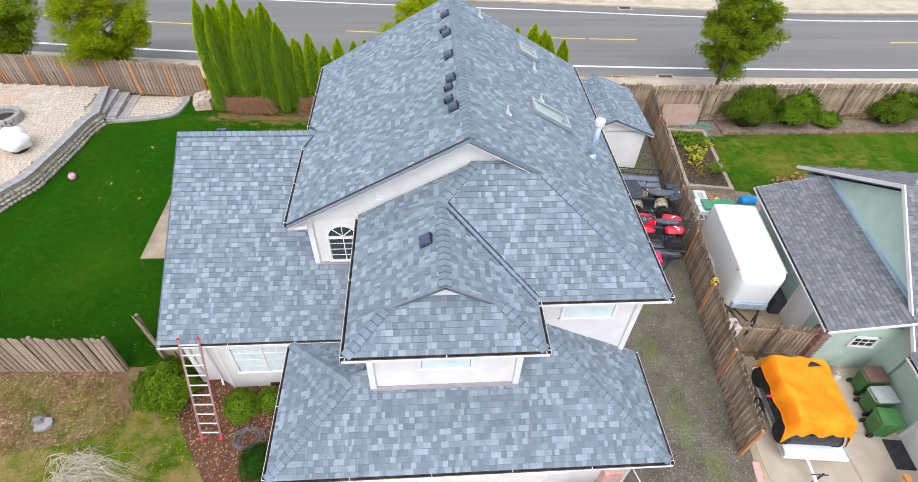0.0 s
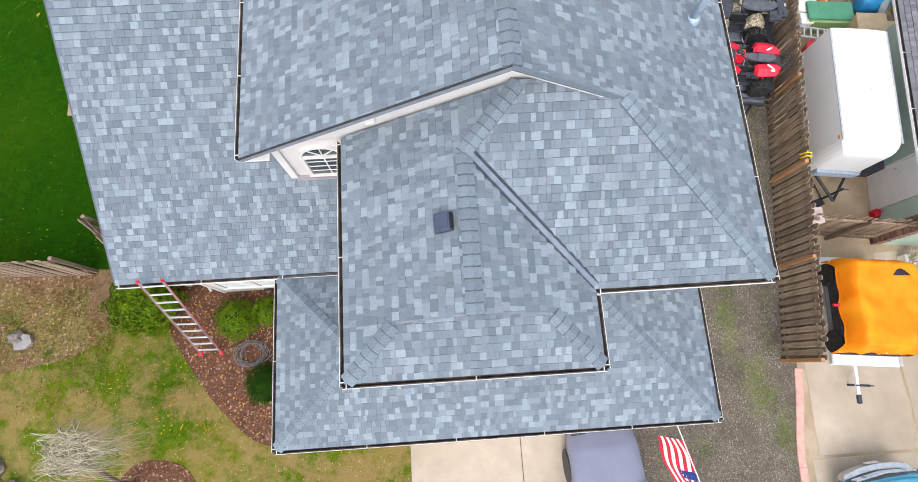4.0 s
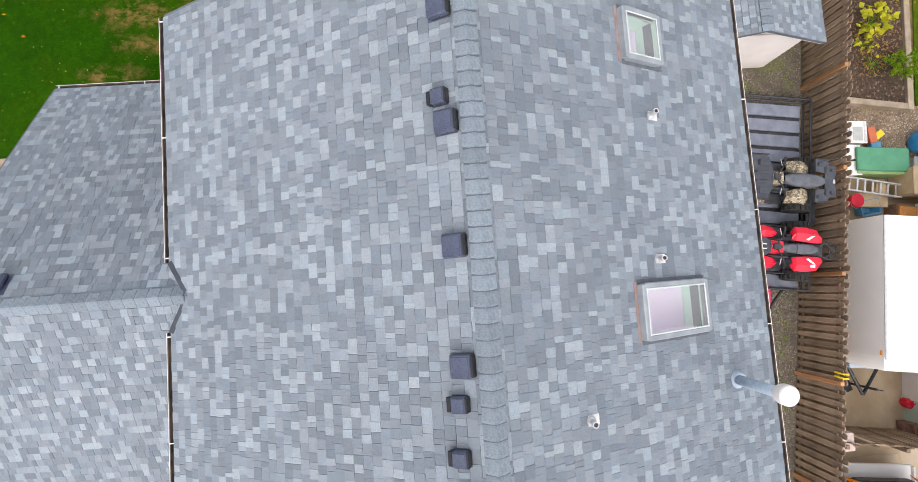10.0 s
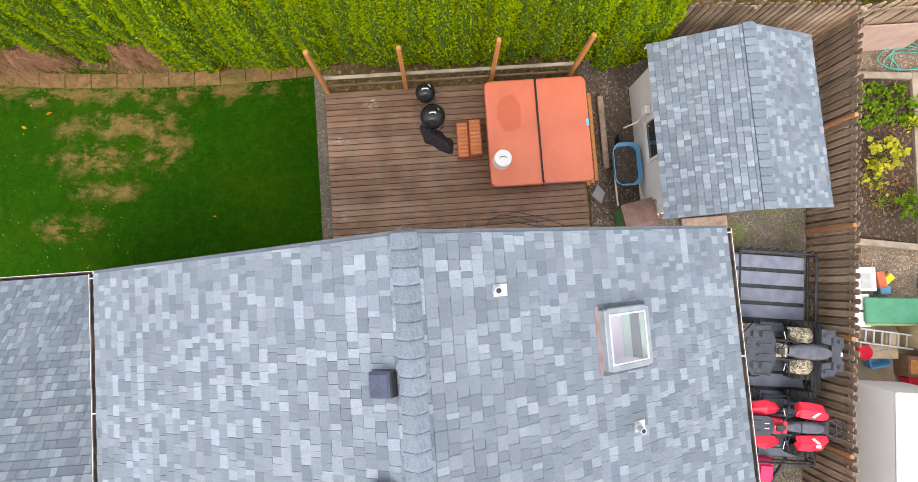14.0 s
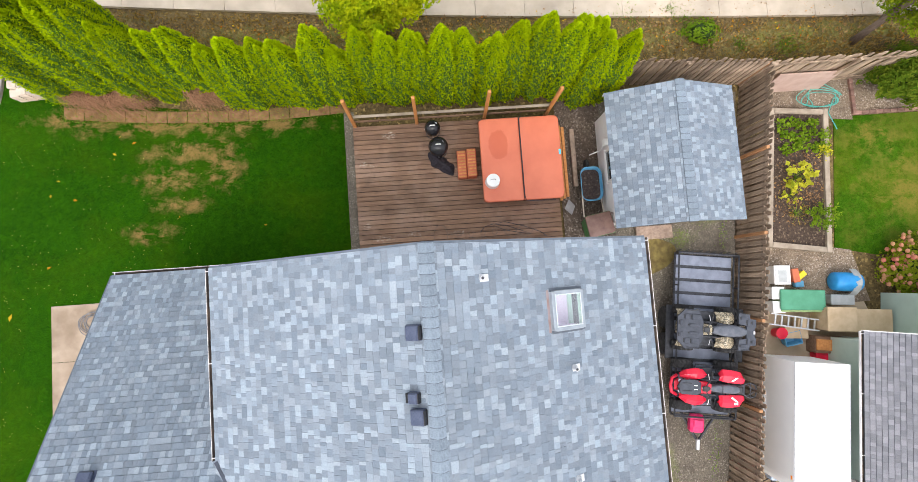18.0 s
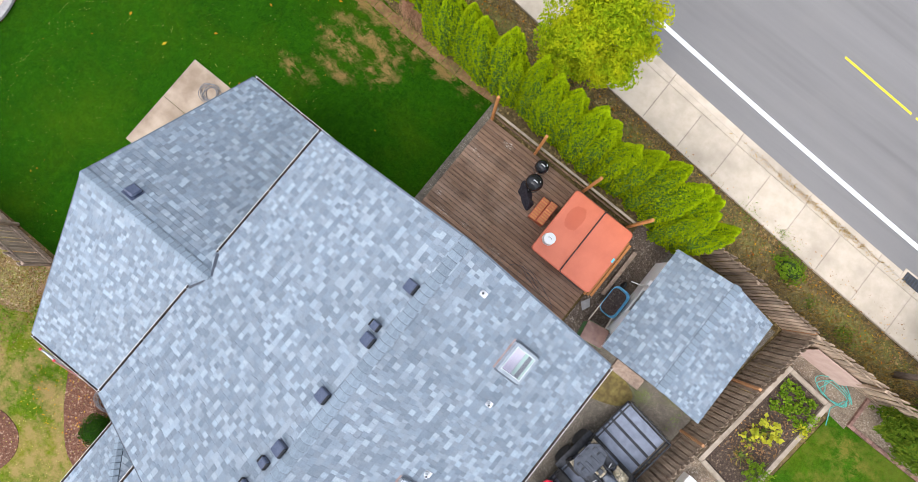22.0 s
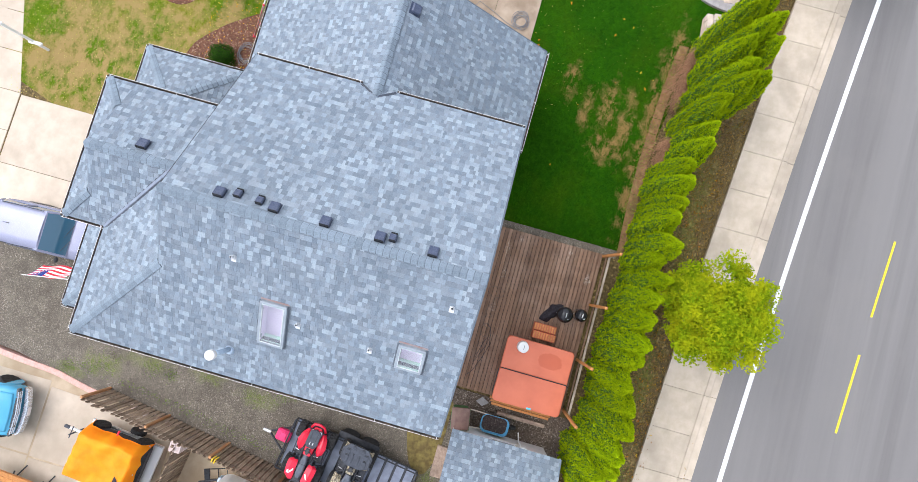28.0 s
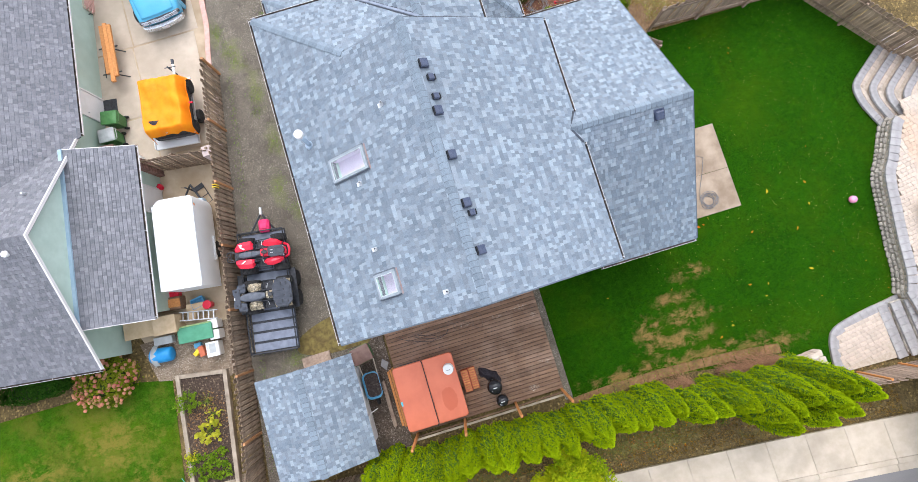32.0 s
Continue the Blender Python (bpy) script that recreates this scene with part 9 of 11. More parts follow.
part("can_handle", Shape().tube([(-0.1, 0, 0.29), (-0.08, 0, 0.35), (0.04, 0, 0.35), (0.06, 0, 0.29)], 0.015, 8), RED, gc)
pt = thing("planter_box", "white planter box with dry twiggy plants", "planter", pose(11.8, 4.7, NZ))
part("box", Shape().box((0, 0, 0.15), (0.36, 0.28, 0.3), 0.02), WHITEPLASTIC, pt)
g = Shape()
r = rng(101)
for i in range(40):
    g.tube([(r.uniform(-0.1, 0.1), r.uniform(-0.08, 0.08), 0.28), (r.uniform(-0.28, 0.28), r.uniform(-0.25, 0.25), r.uniform(0.4, 0.6))], 0.008, 4, False)
part("dry_plant", g, PALETWIG, pt)
lr = thing("lumber_rack", "orange-brown planks on a folding metal stand", "lumber", pose(11.6, 0.2, NZ, 0, 0, -4))
for k in range(3):
    part("plank", Shape().box((-0.13 + 0.155 * k, (0, 0.06, -0.08)[k], 0.64), (0.15, (2.2, 2.5, 2.05)[k], 0.1), 0.006), CEDAR, lr)
for y in (-0.2, 0.9):
    part("trestle", Shape().tube([(0.5, y, 0), (0.1, y, 0.57), (-0.3, y, 0)], 0.028, 6).tube([(-0.3, y, 0.56), (0.45, y, 0.56)], 0.028, 6), DARKTRIM, lr)
part("stay", Shape().tube([(0.45, -0.2, 0.3), (0.5, 0.9, 0.3)], 0.022, 6), DARKTRIM, lr)
ac = thing("air_conditioner", "dark grey air conditioning unit by the lean-to wall", "air conditioner", pose(11.22, 7.5, NZ, 0, 0, -7))
part("casing", Shape().box((0, 0, 0.36), (0.38, 0.7, 0.68), 0.03), GREYPLASTIC, ac)
part("grille", Shape().lathe([(0.2, 0.0), (0.22, 0.015), (0.05, 0.02)], 20, pose(-0.19, 0, 0.36, 0, -90, 0)), DARKTRIM, ac)
for k in range(6):
    part("louvre", Shape().box((-0.195, 0, 0.12 + 0.09 * k), (0.012, 0.6, 0.02), 0.003), BLACKSTEEL, ac)
sp = thing("sign_post", "slim white post with a short crossbar on the front lawn", "post", pose(-3.66, -3.97, 0))
part("post", Shape().box((0, 0, 1.05), (0.09, 0.09, 2.1), 0.01), WHITEPLASTIC, sp)
part("crossbar", Shape().box((0.02, 0.1, 0.72), (0.12, 0.5, 0.1), 0.015), WHITEPLASTIC, sp)
part("cap", Shape().box((0, 0, 2.13), (0.13, 0.13, 0.06), 0.02), WHITEPLASTIC, sp)
ys_ = thing("ratchet_strap", "yellow strap hung over the fence boards", "strap", pose(fence_x(7.15) + 0.2, 7.15, 1.38, 0, 0, 81))
for k in range(2):
    part("loop", Shape().tube([(0.09 * k, -0.07, -0.1), (0.09 * k, -0.06, 0.16), (0.09 * k, 0.05, 0.17), (0.09 * k + 0.02, 0.08, -0.05)], 0.022, 6), YELLOW, ys_)


def car(at, name, label, paint, L, W, H, hood, bonnet_z):
    """A parked car that faces its own +y; its back is at y = -L."""
    t = thing(name, label, "car", at)
    w = W / 2
    belt = bonnet_z + 0.08
    st = [(0.0, 0.80, 0.35, bonnet_z - 0.28), (-0.14, 0.93, 0.22, bonnet_z - 0.12), (-0.5, 0.98, 0.2, bonnet_z - 0.05), (-hood, 1.0, 0.2, bonnet_z + 0.04), (-hood - 0.5, 1.0, 0.2, belt), (-L + 0.6, 1.0, 0.2, belt + 0.02), (-L + 0.12, 0.95, 0.24, belt - 0.02), (-L, 0.86, 0.36, belt - 0.14)]
    g = Shape()
    vs, n = [], 8
    for y, k, z0, z1 in st:
        a = w * k
        vs += [(-a * 0.9, y, z0), (-a, y, z0 + 0.18), (-a, y, z1 - 0.14), (-a * 0.93, y, z1 - 0.02), (-a * 0.55, y, z1 + 0.015), (a * 0.55, y, z1 + 0.015), (a * 0.93, y, z1 - 0.02), (a, y, z1 - 0.14), (a, y, z0 + 0.18), (a * 0.9, y, z0)]
    n = 10
    g.add(vs, [(i * n + j, i * n + (j + 1) % n, (i + 1) * n + (j + 1) % n, (i + 1) * n + j) for i in range(len(st) - 1) for j in range(n)] + [tuple(range(n)), tuple(range((len(st) - 1) * n, len(st) * n))[::-1]])
    part("body", g, paint, t, smooth=True)
    y0, y1, y2, y3 = -hood + 0.02, -hood - 0.62, -L + 0.45, -L + 0.1
    gh = Shape()
    a, b = w * 0.93, w * 0.83
    gh.add([(-a, y0, belt - 0.03), (a, y0, belt - 0.03), (b, y1, H - 0.03), (-b, y1, H - 0.03), (b, y2, H - 0.04), (-b, y2, H - 0.04), (a * 0.96, y3, belt), (-a * 0.96, y3, belt)],
           [(0, 1, 2, 3), (3, 2, 4, 5), (5, 4, 6, 7), (1, 6, 4, 2), (0, 3, 5, 7), (0, 7, 6, 1)])
    part("cabin", gh, paint, t)

    def pane(name, c):
        """A glass pane set on four corners, 12 mm thick, a little proud of the cabin."""
        c = [Vector(p) for p in c]
        nn = (c[1] - c[0]).cross(c[3] - c[0]).normalized()
        if nn.dot(sum(c, Vector()) / 4 - Vector((0, (y0 + y3) / 2, belt))) < 0:
            nn = -nn
        m = sum(c, Vector()) / 4
        c = [m + (p - m) * 0.93 for p in c]
        part(name, Shape().add([p + nn * h for h in (-0.006, 0.008) for p in c], [(0, 1, 2, 3), (7, 6, 5, 4), (0, 4, 5, 1), (1, 5, 6, 2), (2, 6, 7, 3), (3, 7, 4, 0)]), CARGLASS, t, "tinted blue-green car glass")

    pane("windscreen", [(-a, y0, belt - 0.02), (a, y0, belt - 0.02), (b, y1, H - 0.03), (-b, y1, H - 0.03)])
    pane("rear_window", [(-a * 0.96, y3, belt), (a * 0.96, y3, belt), (b, y2, H - 0.04), (-b, y2, H - 0.04)])
    ym, yn = (y0 + y3) / 2, (y1 + y2) / 2
    for s in (-1, 1):
        pane("side_window", [(s * a, y0, belt), (s * a * 0.98, ym, belt), (s * b, yn, H - 0.04), (s * b, y1, H - 0.04)])
        pane("side_window", [(s * a * 0.98, ym, belt), (s * a * 0.96, y3, belt), (s * b, y2, H - 0.04), (s * b, yn, H - 0.04)])
    rf = Shape()
    rows = [(y1 - 0.02, 0.83), (y1 - 0.4, 0.85), ((y1 + y2) / 2, 0.86), (y2 + 0.2, 0.85), (y2 - 0.02, 0.82)]
    vs = []
    for y, k in rows:
        for x, z in ((-1, -0.05), (-0.92, 0.005), (-0.5, 0.03), (0, 0.035), (0.5, 0.03), (0.92, 0.005), (1, -0.05)):
            vs.append((x * w * k, y, H + z - 0.02 - 0.02 * abs((y - (y1 + y2) / 2) / (y1 - y2))))
    rf.add(vs, [(i * 7 + j, i * 7 + j + 1, (i + 1) * 7 + j + 1, (i + 1) * 7 + j) for i in range(4) for j in range(6)])
    part("roof", rf, paint, t, smooth=True)
    for s in (-1, 1):
        for p_, q_, r_ in (((s * a * 0.985, y0, belt), (s * b, y1, H - 0.02), 0.03), ((s * b, y2, H - 0.03), (s * a * 0.95, y3, belt), 0.045), ((s * a * 0.99, yn, belt), (s * b * 1.01, yn, H - 0.03), 0.03)):
            part("pillar", Shape().tube([p_, q_], r_, 6), paint, t)
        part("roof_rail", Shape().tube([(s * b * 0.98, y1 - 0.1, H + 0.01), (s * b, (y1 + y2) / 2, H + 0.045), (s * b * 0.98, y2 + 0.1, H + 0.01)], 0.014, 6), DARKTRIM, t)
        part("mirror", Shape().blob((s * (w + 0.1), y0 - 0.28, belt + 0.03), (0.11, 0.06, 0.075), 0, 1, 0, 6), DARKTRIM, t)
        part("headlight", Shape().box((s * w * 0.66, -0.06, bonnet_z - 0.2), (0.36, 0.14, 0.13), 0.03), GLASS, t)
        part("tail_light", Shape().box((s * w * 0.78, -L + 0.04, belt - 0.22), (0.14, 0.06, 0.26), 0.02), RED, t)
        part("sill", Shape().box((s * (w - 0.02), -L / 2, 0.27), (0.06, L - 1.9, 0.14), 0.02), DARKTRIM, t)
        for y in (-0.85, -L + 0.85):
            wheel(t, (s * (w - 0.11), y, 0.33), 0.33, 0.21, 0, ALU)
            part("wheel_arch", Shape().lathe([(0.37, -0.02), (0.4, 0), (0.37, 0.02)], 22, pose(s * (w - 0.005), y, 0.35, 0, 90, 0)), DARKTRIM, t)
    part("wiper", Shape().tube([(-0.4, y0 + 0.01, belt + 0.01), (0.1, y0 - 0.14, belt + 0.16)], 0.008, 5).tube([(0.15, y0 + 0.01, belt + 0.01), (0.55, y0 - 0.13, belt + 0.15)], 0.008, 5), DARKTRIM, t)
    part("front_bumper", Shape().box((0, 0.02, 0.42), (W * 0.92, 0.16, 0.2), 0.05), paint, t)
    part("rear_bumper", Shape().box((0, -L - 0.02, 0.45), (W * 0.92, 0.16, 0.2), 0.05), paint, t)
    part("grille", Shape().box((0, 0.0, bonnet_z - 0.22), (W * 0.5, 0.06, 0.14), 0.015), DARKTRIM, t)
    part("shark_fin", Shape().add([(0, y2 + 0.35, H + 0.08), (-0.025, y2 + 0.6, H), (0.025, y2 + 0.6, H), (0, y2 + 0.3, H)], [(0, 1, 2), (0, 2, 3), (0, 3, 1), (1, 3, 2)]), DARKTRIM, t)
    return t


car(pose(2.66, 1.15, 0.012, 0, 0, 2), "parked_car", "silver-lilac family car nosed up to the garage", CARSILVER, 3.95, 1.62, 1.66, 1.2, 1.0)
def pickup_truck(at):
    """A pickup that faces its own +y: hood, raked windscreen, single cab, open bed; front wheels turned."""
    t = thing("pickup_truck", "bright blue pickup with a chrome front bumper", "truck", at)
    W, L, belt, H = 1.76, 4.75, 1.08, 1.66
    w = W / 2

    def loft(st, prof):
        g = Shape()
        n = len(prof)
        g.add([(x * w * k, y - bow * (1 - x * x), z0 + (z1 - z0) * v) for y, k, z0, z1, bow in st for x, v in prof],
              [(i * n + j, i * n + (j + 1) % n, (i + 1) * n + (j + 1) % n, (i + 1) * n + j) for i in range(len(st) - 1) for j in range(n)] + [tuple(range(n)), tuple(range((len(st) - 1) * n, len(st) * n))[::-1]])
        return g

    prof = [(-0.94, 0), (-1.0, 0.25), (-1.0, 0.72), (-0.96, 0.9), (-0.86, 0.96), (-0.5, 1.0), (0, 1.015), (0.5, 1.0), (0.86, 0.96), (0.96, 0.9), (1.0, 0.72), (1.0, 0.25), (0.94, 0)]
    part("body", loft([(-0.02, 0.9, 0.4, 0.9, -0.06), (-0.1, 0.95, 0.32, 0.97, -0.05), (-0.5, 1.0, 0.3, 1.02, 0), (-1.2, 1.0, 0.3, 1.08, 0), (-1.7, 1.0, 0.3, belt, 0), (-2.86, 1.0, 0.3, belt, 0)], prof), CARBLUE, t, smooth=True)
    part("hood", loft([(-0.1, 0.74, 0.9, 0.99, -0.06), (-0.16, 0.76, 0.9, 1.02, -0.06), (-0.6, 0.79, 0.96, 1.065, 0), (-1.17, 0.82, 1.0, 1.115, -0.07)], [(-1, 0), (-1, 0.6), (-0.94, 0.95), (-0.5, 1.05), (0, 1.1), (0.5, 1.05), (0.94, 0.95), (1, 0.6), (1, 0)]), CARBLUE, t, smooth=True)
    part("cowl", Shape().box((0, -1.2, 1.07), (W * 0.84, 0.12, 0.03), 0.01), DARKTRIM, t)
    a, b, y0, y1, y2, y3 = w * 0.92, w * 0.8, -1.22, -1.8, -2.72, -2.86
    gh = Shape()
    gh.add([(-a, y0, belt - 0.03), (a, y0, belt - 0.03), (b, y1, H - 0.03), (-b, y1, H - 0.03), (b, y2, H - 0.04), (-b, y2, H - 0.04), (a * 0.98, y3, belt - 0.02), (-a * 0.98, y3, belt - 0.02)],
           [(0, 1, 2, 3), (3, 2, 4, 5), (5, 4, 6, 7), (1, 6, 4, 2), (0, 3, 5, 7), (0, 7, 6, 1)])
    part("cabin", gh, DARKTRIM, t)

    def pane(name, lo, hi, za, zb, ya, yb, bow):
        g = Shape()
        cols = [(-1 + k / 4) for k in range(9)]
        g.add([(lo * u, ya + bow * (1 - u * u), za) for u in cols] + [((lo + hi) / 2 * u, (ya + yb) / 2 + bow * (1 - u * u), (za + zb) / 2 + 0.01) for u in cols] + [(hi * u, yb + bow * 0.8 * (1 - u * u), zb) for u in cols],
              [(r_ * 9 + k, r_ * 9 + k + 1, r_ * 9 + k + 10, r_ * 9 + k + 9) for r_ in range(2) for k in range(8)])
        return part(name, g, CARGLASS, t, "tinted blue-green car glass", smooth=True)

    pane("windscreen", a * 0.93, b * 0.93, belt + 0.015, H - 0.045, y0 + 0.005, y1 + 0.02, 0.055)
    pane("rear_window", a * 0.8, b * 0.8, belt + 0.1, H - 0.07, y3 - 0.012, y2 - 0.03, -0.02)
    for s in (-1, 1):
        part("side_window", Shape().add([(s * (a * 0.985 + 0.012), y0 - 0.22, belt + 0.02), (s * (a * 0.98 + 0.012), y3 + 0.12, belt + 0.02), (s * (b + 0.012), y2 + 0.08, H - 0.09), (s * (b + 0.012), y1 - 0.06, H - 0.09)], [(0, 1, 2, 3) if s < 0 else (3, 2, 1, 0)]), CARGLASS, t)
        part("mirror", Shape().blob((s * (w + 0.12), y0 - 0.3, belt + 0.06), (0.12, 0.05, 0.08), 0, 1, 0, 6), DARKTRIM, t)
        part("door_handle", Shape().box((s * (w + 0.012), -2.5, 0.92), (0.03, 0.16, 0.035), 0.01), CHROME, t)
        part("headlight", Shape().box((s * w * 0.78, -0.03, 0.84), (0.3, 0.12, 0.15), 0.03), GLASS, t)
        part("tail_light", Shape().box((s * w * 0.93, -L + 0.03, 0.8), (0.12, 0.06, 0.3), 0.02), RED, t)
        for y, turn in ((-0.78, -24), (-L + 0.95, 0)):
            hub = Matrix.Translation((s * (w - 0.06), y, 0.38)) @ Matrix.Rotation(radians(turn), 4, "Z") @ Matrix.Rotation(radians(90), 4, "Y")
            tyre = part("wheel", Shape().lathe([(0.22, -0.11), (0.34, -0.12), (0.38, -0.08), (0.385, 0), (0.38, 0.08), (0.34, 0.12), (0.22, 0.11)], 26, hub), RUBBER, t, "black tyre on a pale rim")
            part("rim", Shape().lathe([(0.01, 0.07 * s), (0.1, 0.085 * s), (0.19, 0.06 * s), (0.225, 0.1 * s), (0.225, -0.1 * s)], 22, hub), ALU, tyre)
            part("wheel_arch", Shape().lathe([(0.4, -0.03), (0.44, 0), (0.4, 0.03)], 24, pose(s * (w - 0.01), y, 0.4, 0, 90, 0)), CARBLUE, t)
    rf = Shape()
    vs = []
    for y, k, dz in ((y1 + 0.04, 0.8, -0.03), (y1 - 0.1, 0.83, 0), (-2.25, 0.84, 0.02), (y2 + 0.1, 0.83, 0.005), (y2 - 0.03, 0.8, -0.03)):
        for x, z in ((-1, -0.06), (-0.94, 0.0), (-0.5, 0.025), (0, 0.03), (0.5, 0.025), (0.94, 0.0), (1, -0.06)):
            vs.append((x * w * k, y + (0.05 * (1 - x * x) if y > y1 - 0.15 else 0), H + z + dz))
    rf.add(vs, [(i * 7 + j, i * 7 + j + 1, (i + 1) * 7 + j + 1, (i + 1) * 7 + j) for i in range(4) for j in range(6)])
    part("roof", rf, CARBLUE, t, smooth=True)
    part("wiper", Shape().tube([(-0.4, y0 + 0.06, belt + 0.04), (0.1, y0 - 0.04, belt + 0.12)], 0.008, 5).tube([(0.15, y0 + 0.06, belt + 0.04), (0.55, y0 - 0.08, belt + 0.13)], 0.008, 5), DARKTRIM, t)
    bed = part("bed", Shape().box((0, -3.82, 0.62), (W * 0.9, 1.8, 0.05)).box((0, -2.93, 0.85), (W * 0.98, 0.06, 0.46), 0.02), WHITEPAINT, t, "white-lined open bed")
    for s in (-1, 1):
        part("bed_side", Shape().box((s * (w - 0.05), -3.82, 0.76), (0.1, 1.84, 0.64), 0.03), CARBLUE, bed)
        part("bed_rail", Shape().box((s * (w - 0.05), -3.82, 1.1), (0.13, 1.84, 0.04), 0.015), WHITEPAINT, bed)
    part("tailgate", Shape().box((0, -L + 0.03, 0.8), (W * 0.9, 0.08, 0.56), 0.02), CARBLUE, bed)
    bump = part("front_bumper", loft([(0.0, 0.97, 0.42, 0.66, -0.12), (0.12, 0.9, 0.44, 0.64, -0.12)], [(-1, 0), (-1, 1), (-0.5, 1), (0, 1), (0.5, 1), (1, 1), (1, 0), (0.5, 0), (0, 0), (-0.5, 0)]), CHROME, t, "chrome front bumper")
    part("plate", Shape().box((0, 0.26, 0.55), (0.3, 0.02, 0.15), 0.004), WHITEPAINT, bump)
    part("rear_bumper", Shape().box((0, -L - 0.04, 0.5), (W * 0.94, 0.14, 0.18), 0.03), CHROME, t)
    gr = part("grille", Shape().box((0, 0.02, 0.84), (W * 0.6, 0.1, 0.2), 0.02), DARKTRIM, t)
    for k in range(3):
        part("grille_bar", Shape().tube([(-W * 0.42, 0.03, 0.92 - 0.075 * k), (0, 0.1, 0.935 - 0.075 * k), (W * 0.42, 0.03, 0.92 - 0.075 * k)], 0.022, 6), CHROME, gr)


pickup_truck(pose(9.22, -0.42, NZ + 0.012, 0, 0, 6))

# ---- front garden things ----
ld = thing("ladder", "aluminium ladder with red feet leaning on the gutter", "ladder")
fl, fr_, tl, tr_ = Vector((-6.8, 3.44, 0.02)), Vector((-6.29, 3.42, 0.02)), Vector((-6.92, 4.79, 2.72)), Vector((-6.43, 4.79, 2.72))
for a, b in ((fl, tl), (fr_, tr_)):
    part("stile", Shape().tube([a, b], 0.03, 4), ALU, ld)
    part("red_rail", Shape().tube([a + Vector((0.03 if a.x > -6.5 else -0.03, 0.0, 0.01)), b + Vector((0.03 if a.x > -6.5 else -0.03, 0.0, 0.01))], 0.006, 4), RED, ld)
    part("foot", Shape().box(tuple(a), (0.1, 0.12, 0.05), 0.01), RED, ld)
    part("end_cap", Shape().box(tuple(b), (0.06, 0.06, 0.06), 0.01), RED, ld)
for i in range(10):
    k = (i + 0.6) / 10.2
    part("rung", Shape().tube([fl.lerp(tl, k), fr_.lerp(tr_, k)], 0.022, 8), ALU, ld)
coil = []
for i in range(9 * 28):
    k, a = i / 28, 2 * math.pi * i / 28
    coil.append(((0.2 + 0.028 * k + 0.03 * math.sin(3 * a + k)) * math.cos(a) + 0.05 * math.sin(2.4 * k), (0.22 + 0.02 * ((k * 5) % 7 if k % 1.4 < 0.7 else 3.5)) * math.sin(a) + 0.04 * math.cos(1.9 * k), 0.02 + 0.009 * k))
g = Shape().tube(coil, 0.008, 5)
single("hose_coil", g, HOSEGREY, "coiled grey hose lying on the mulch", "hose", pose(-5.55, 3.35, 0.012))
coil = []
for i in range(6 * 24):
    k, a = i / 24, 2 * math.pi * i / 24
    coil.append(((0.17 + 0.035 * k + 0.03 * math.sin(2 * a + 3 * k)) * math.cos(a) + 0.04 * math.sin(2.1 * k), (0.2 + 0.02 * k) * math.sin(a) + 0.05 * math.cos(1.7 * k), 0.015 + 0.009 * k))
g = Shape().tube(coil + [(0.2, -0.5, 0.015), (-0.1, -1.1, 0.015), (-0.35, -1.7, 0.015), (0.05, -1.95, 0.015), (0.3, -1.6, 0.015)], 0.011, 5)
single("slab_hose", g, HOSEGREY, "small coil of grey hose on the slab", "hose", pose(-9.55, 13.0, 0.032))


def twig_heap(name, x, y, z, rad, h, n, mat, label, seed, category="plant", lean=1.0, bias=0.0):
    """Arching twigs from one root; bias leans the whole clump to one side."""
    r = rng(seed)
    g = Shape()
    for i in range(n):
        a = r.uniform(0, 2 * math.pi)
        q = rad * r.uniform(0.35, 1)
        bx_, by_ = bias * r.uniform(0.3, 1), bias * 0.4 * r.uniform(-1, 1)
        pts = []
        for k in range(6):
            u = k / 5
            pts.append((q * u * math.cos(a + 0.9 * u) + bx_ * u * u + r.uniform(-0.2, 0.2) * u, q * u * math.sin(a + 0.5 * u) + by_ * u * u + r.uniform(-0.2, 0.2) * u, h * r.uniform(0.85, 1.05) * lean * (2.9 * u * (1 - u) + 0.12 * u) * (0.6 + 0.6 * q / rad) + 0.01))
        g.tube(pts, [0.006, 0.006, 0.005, 0.004, 0.003, 0.003], 4, False)
    return single(name, g, mat, label, category, pose(x, y, z))


wt = thing("weeping_tree", "small bare weeping tree with pale drooping twigs", "tree", pose(-8.2, 0.5, 0))
part("trunk", Shape().tube([(0, 0, -0.05), (0.06, 0.2, 0.7), (0.12, 0.6, 1.6), (0.25, 1.1, 2.5)], [0.07, 0.055, 0.045, 0.03], 8), BARK, wt, smooth=True)
q = rng(112)
for lx, ly in ((0.5, 1.5), (-0.25, 1.3), (0.1, 0.7), (0.3, 1.7), (-0.1, 1.75)):
    part("limb", Shape().tube([(0.16, 0.75, 1.85), ((lx + 0.2) / 2, (ly + 0.95) / 2, 2.55), (lx, ly, 2.75)], [0.03, 0.022, 0.012], 6), BARK, wt)
g = Shape()
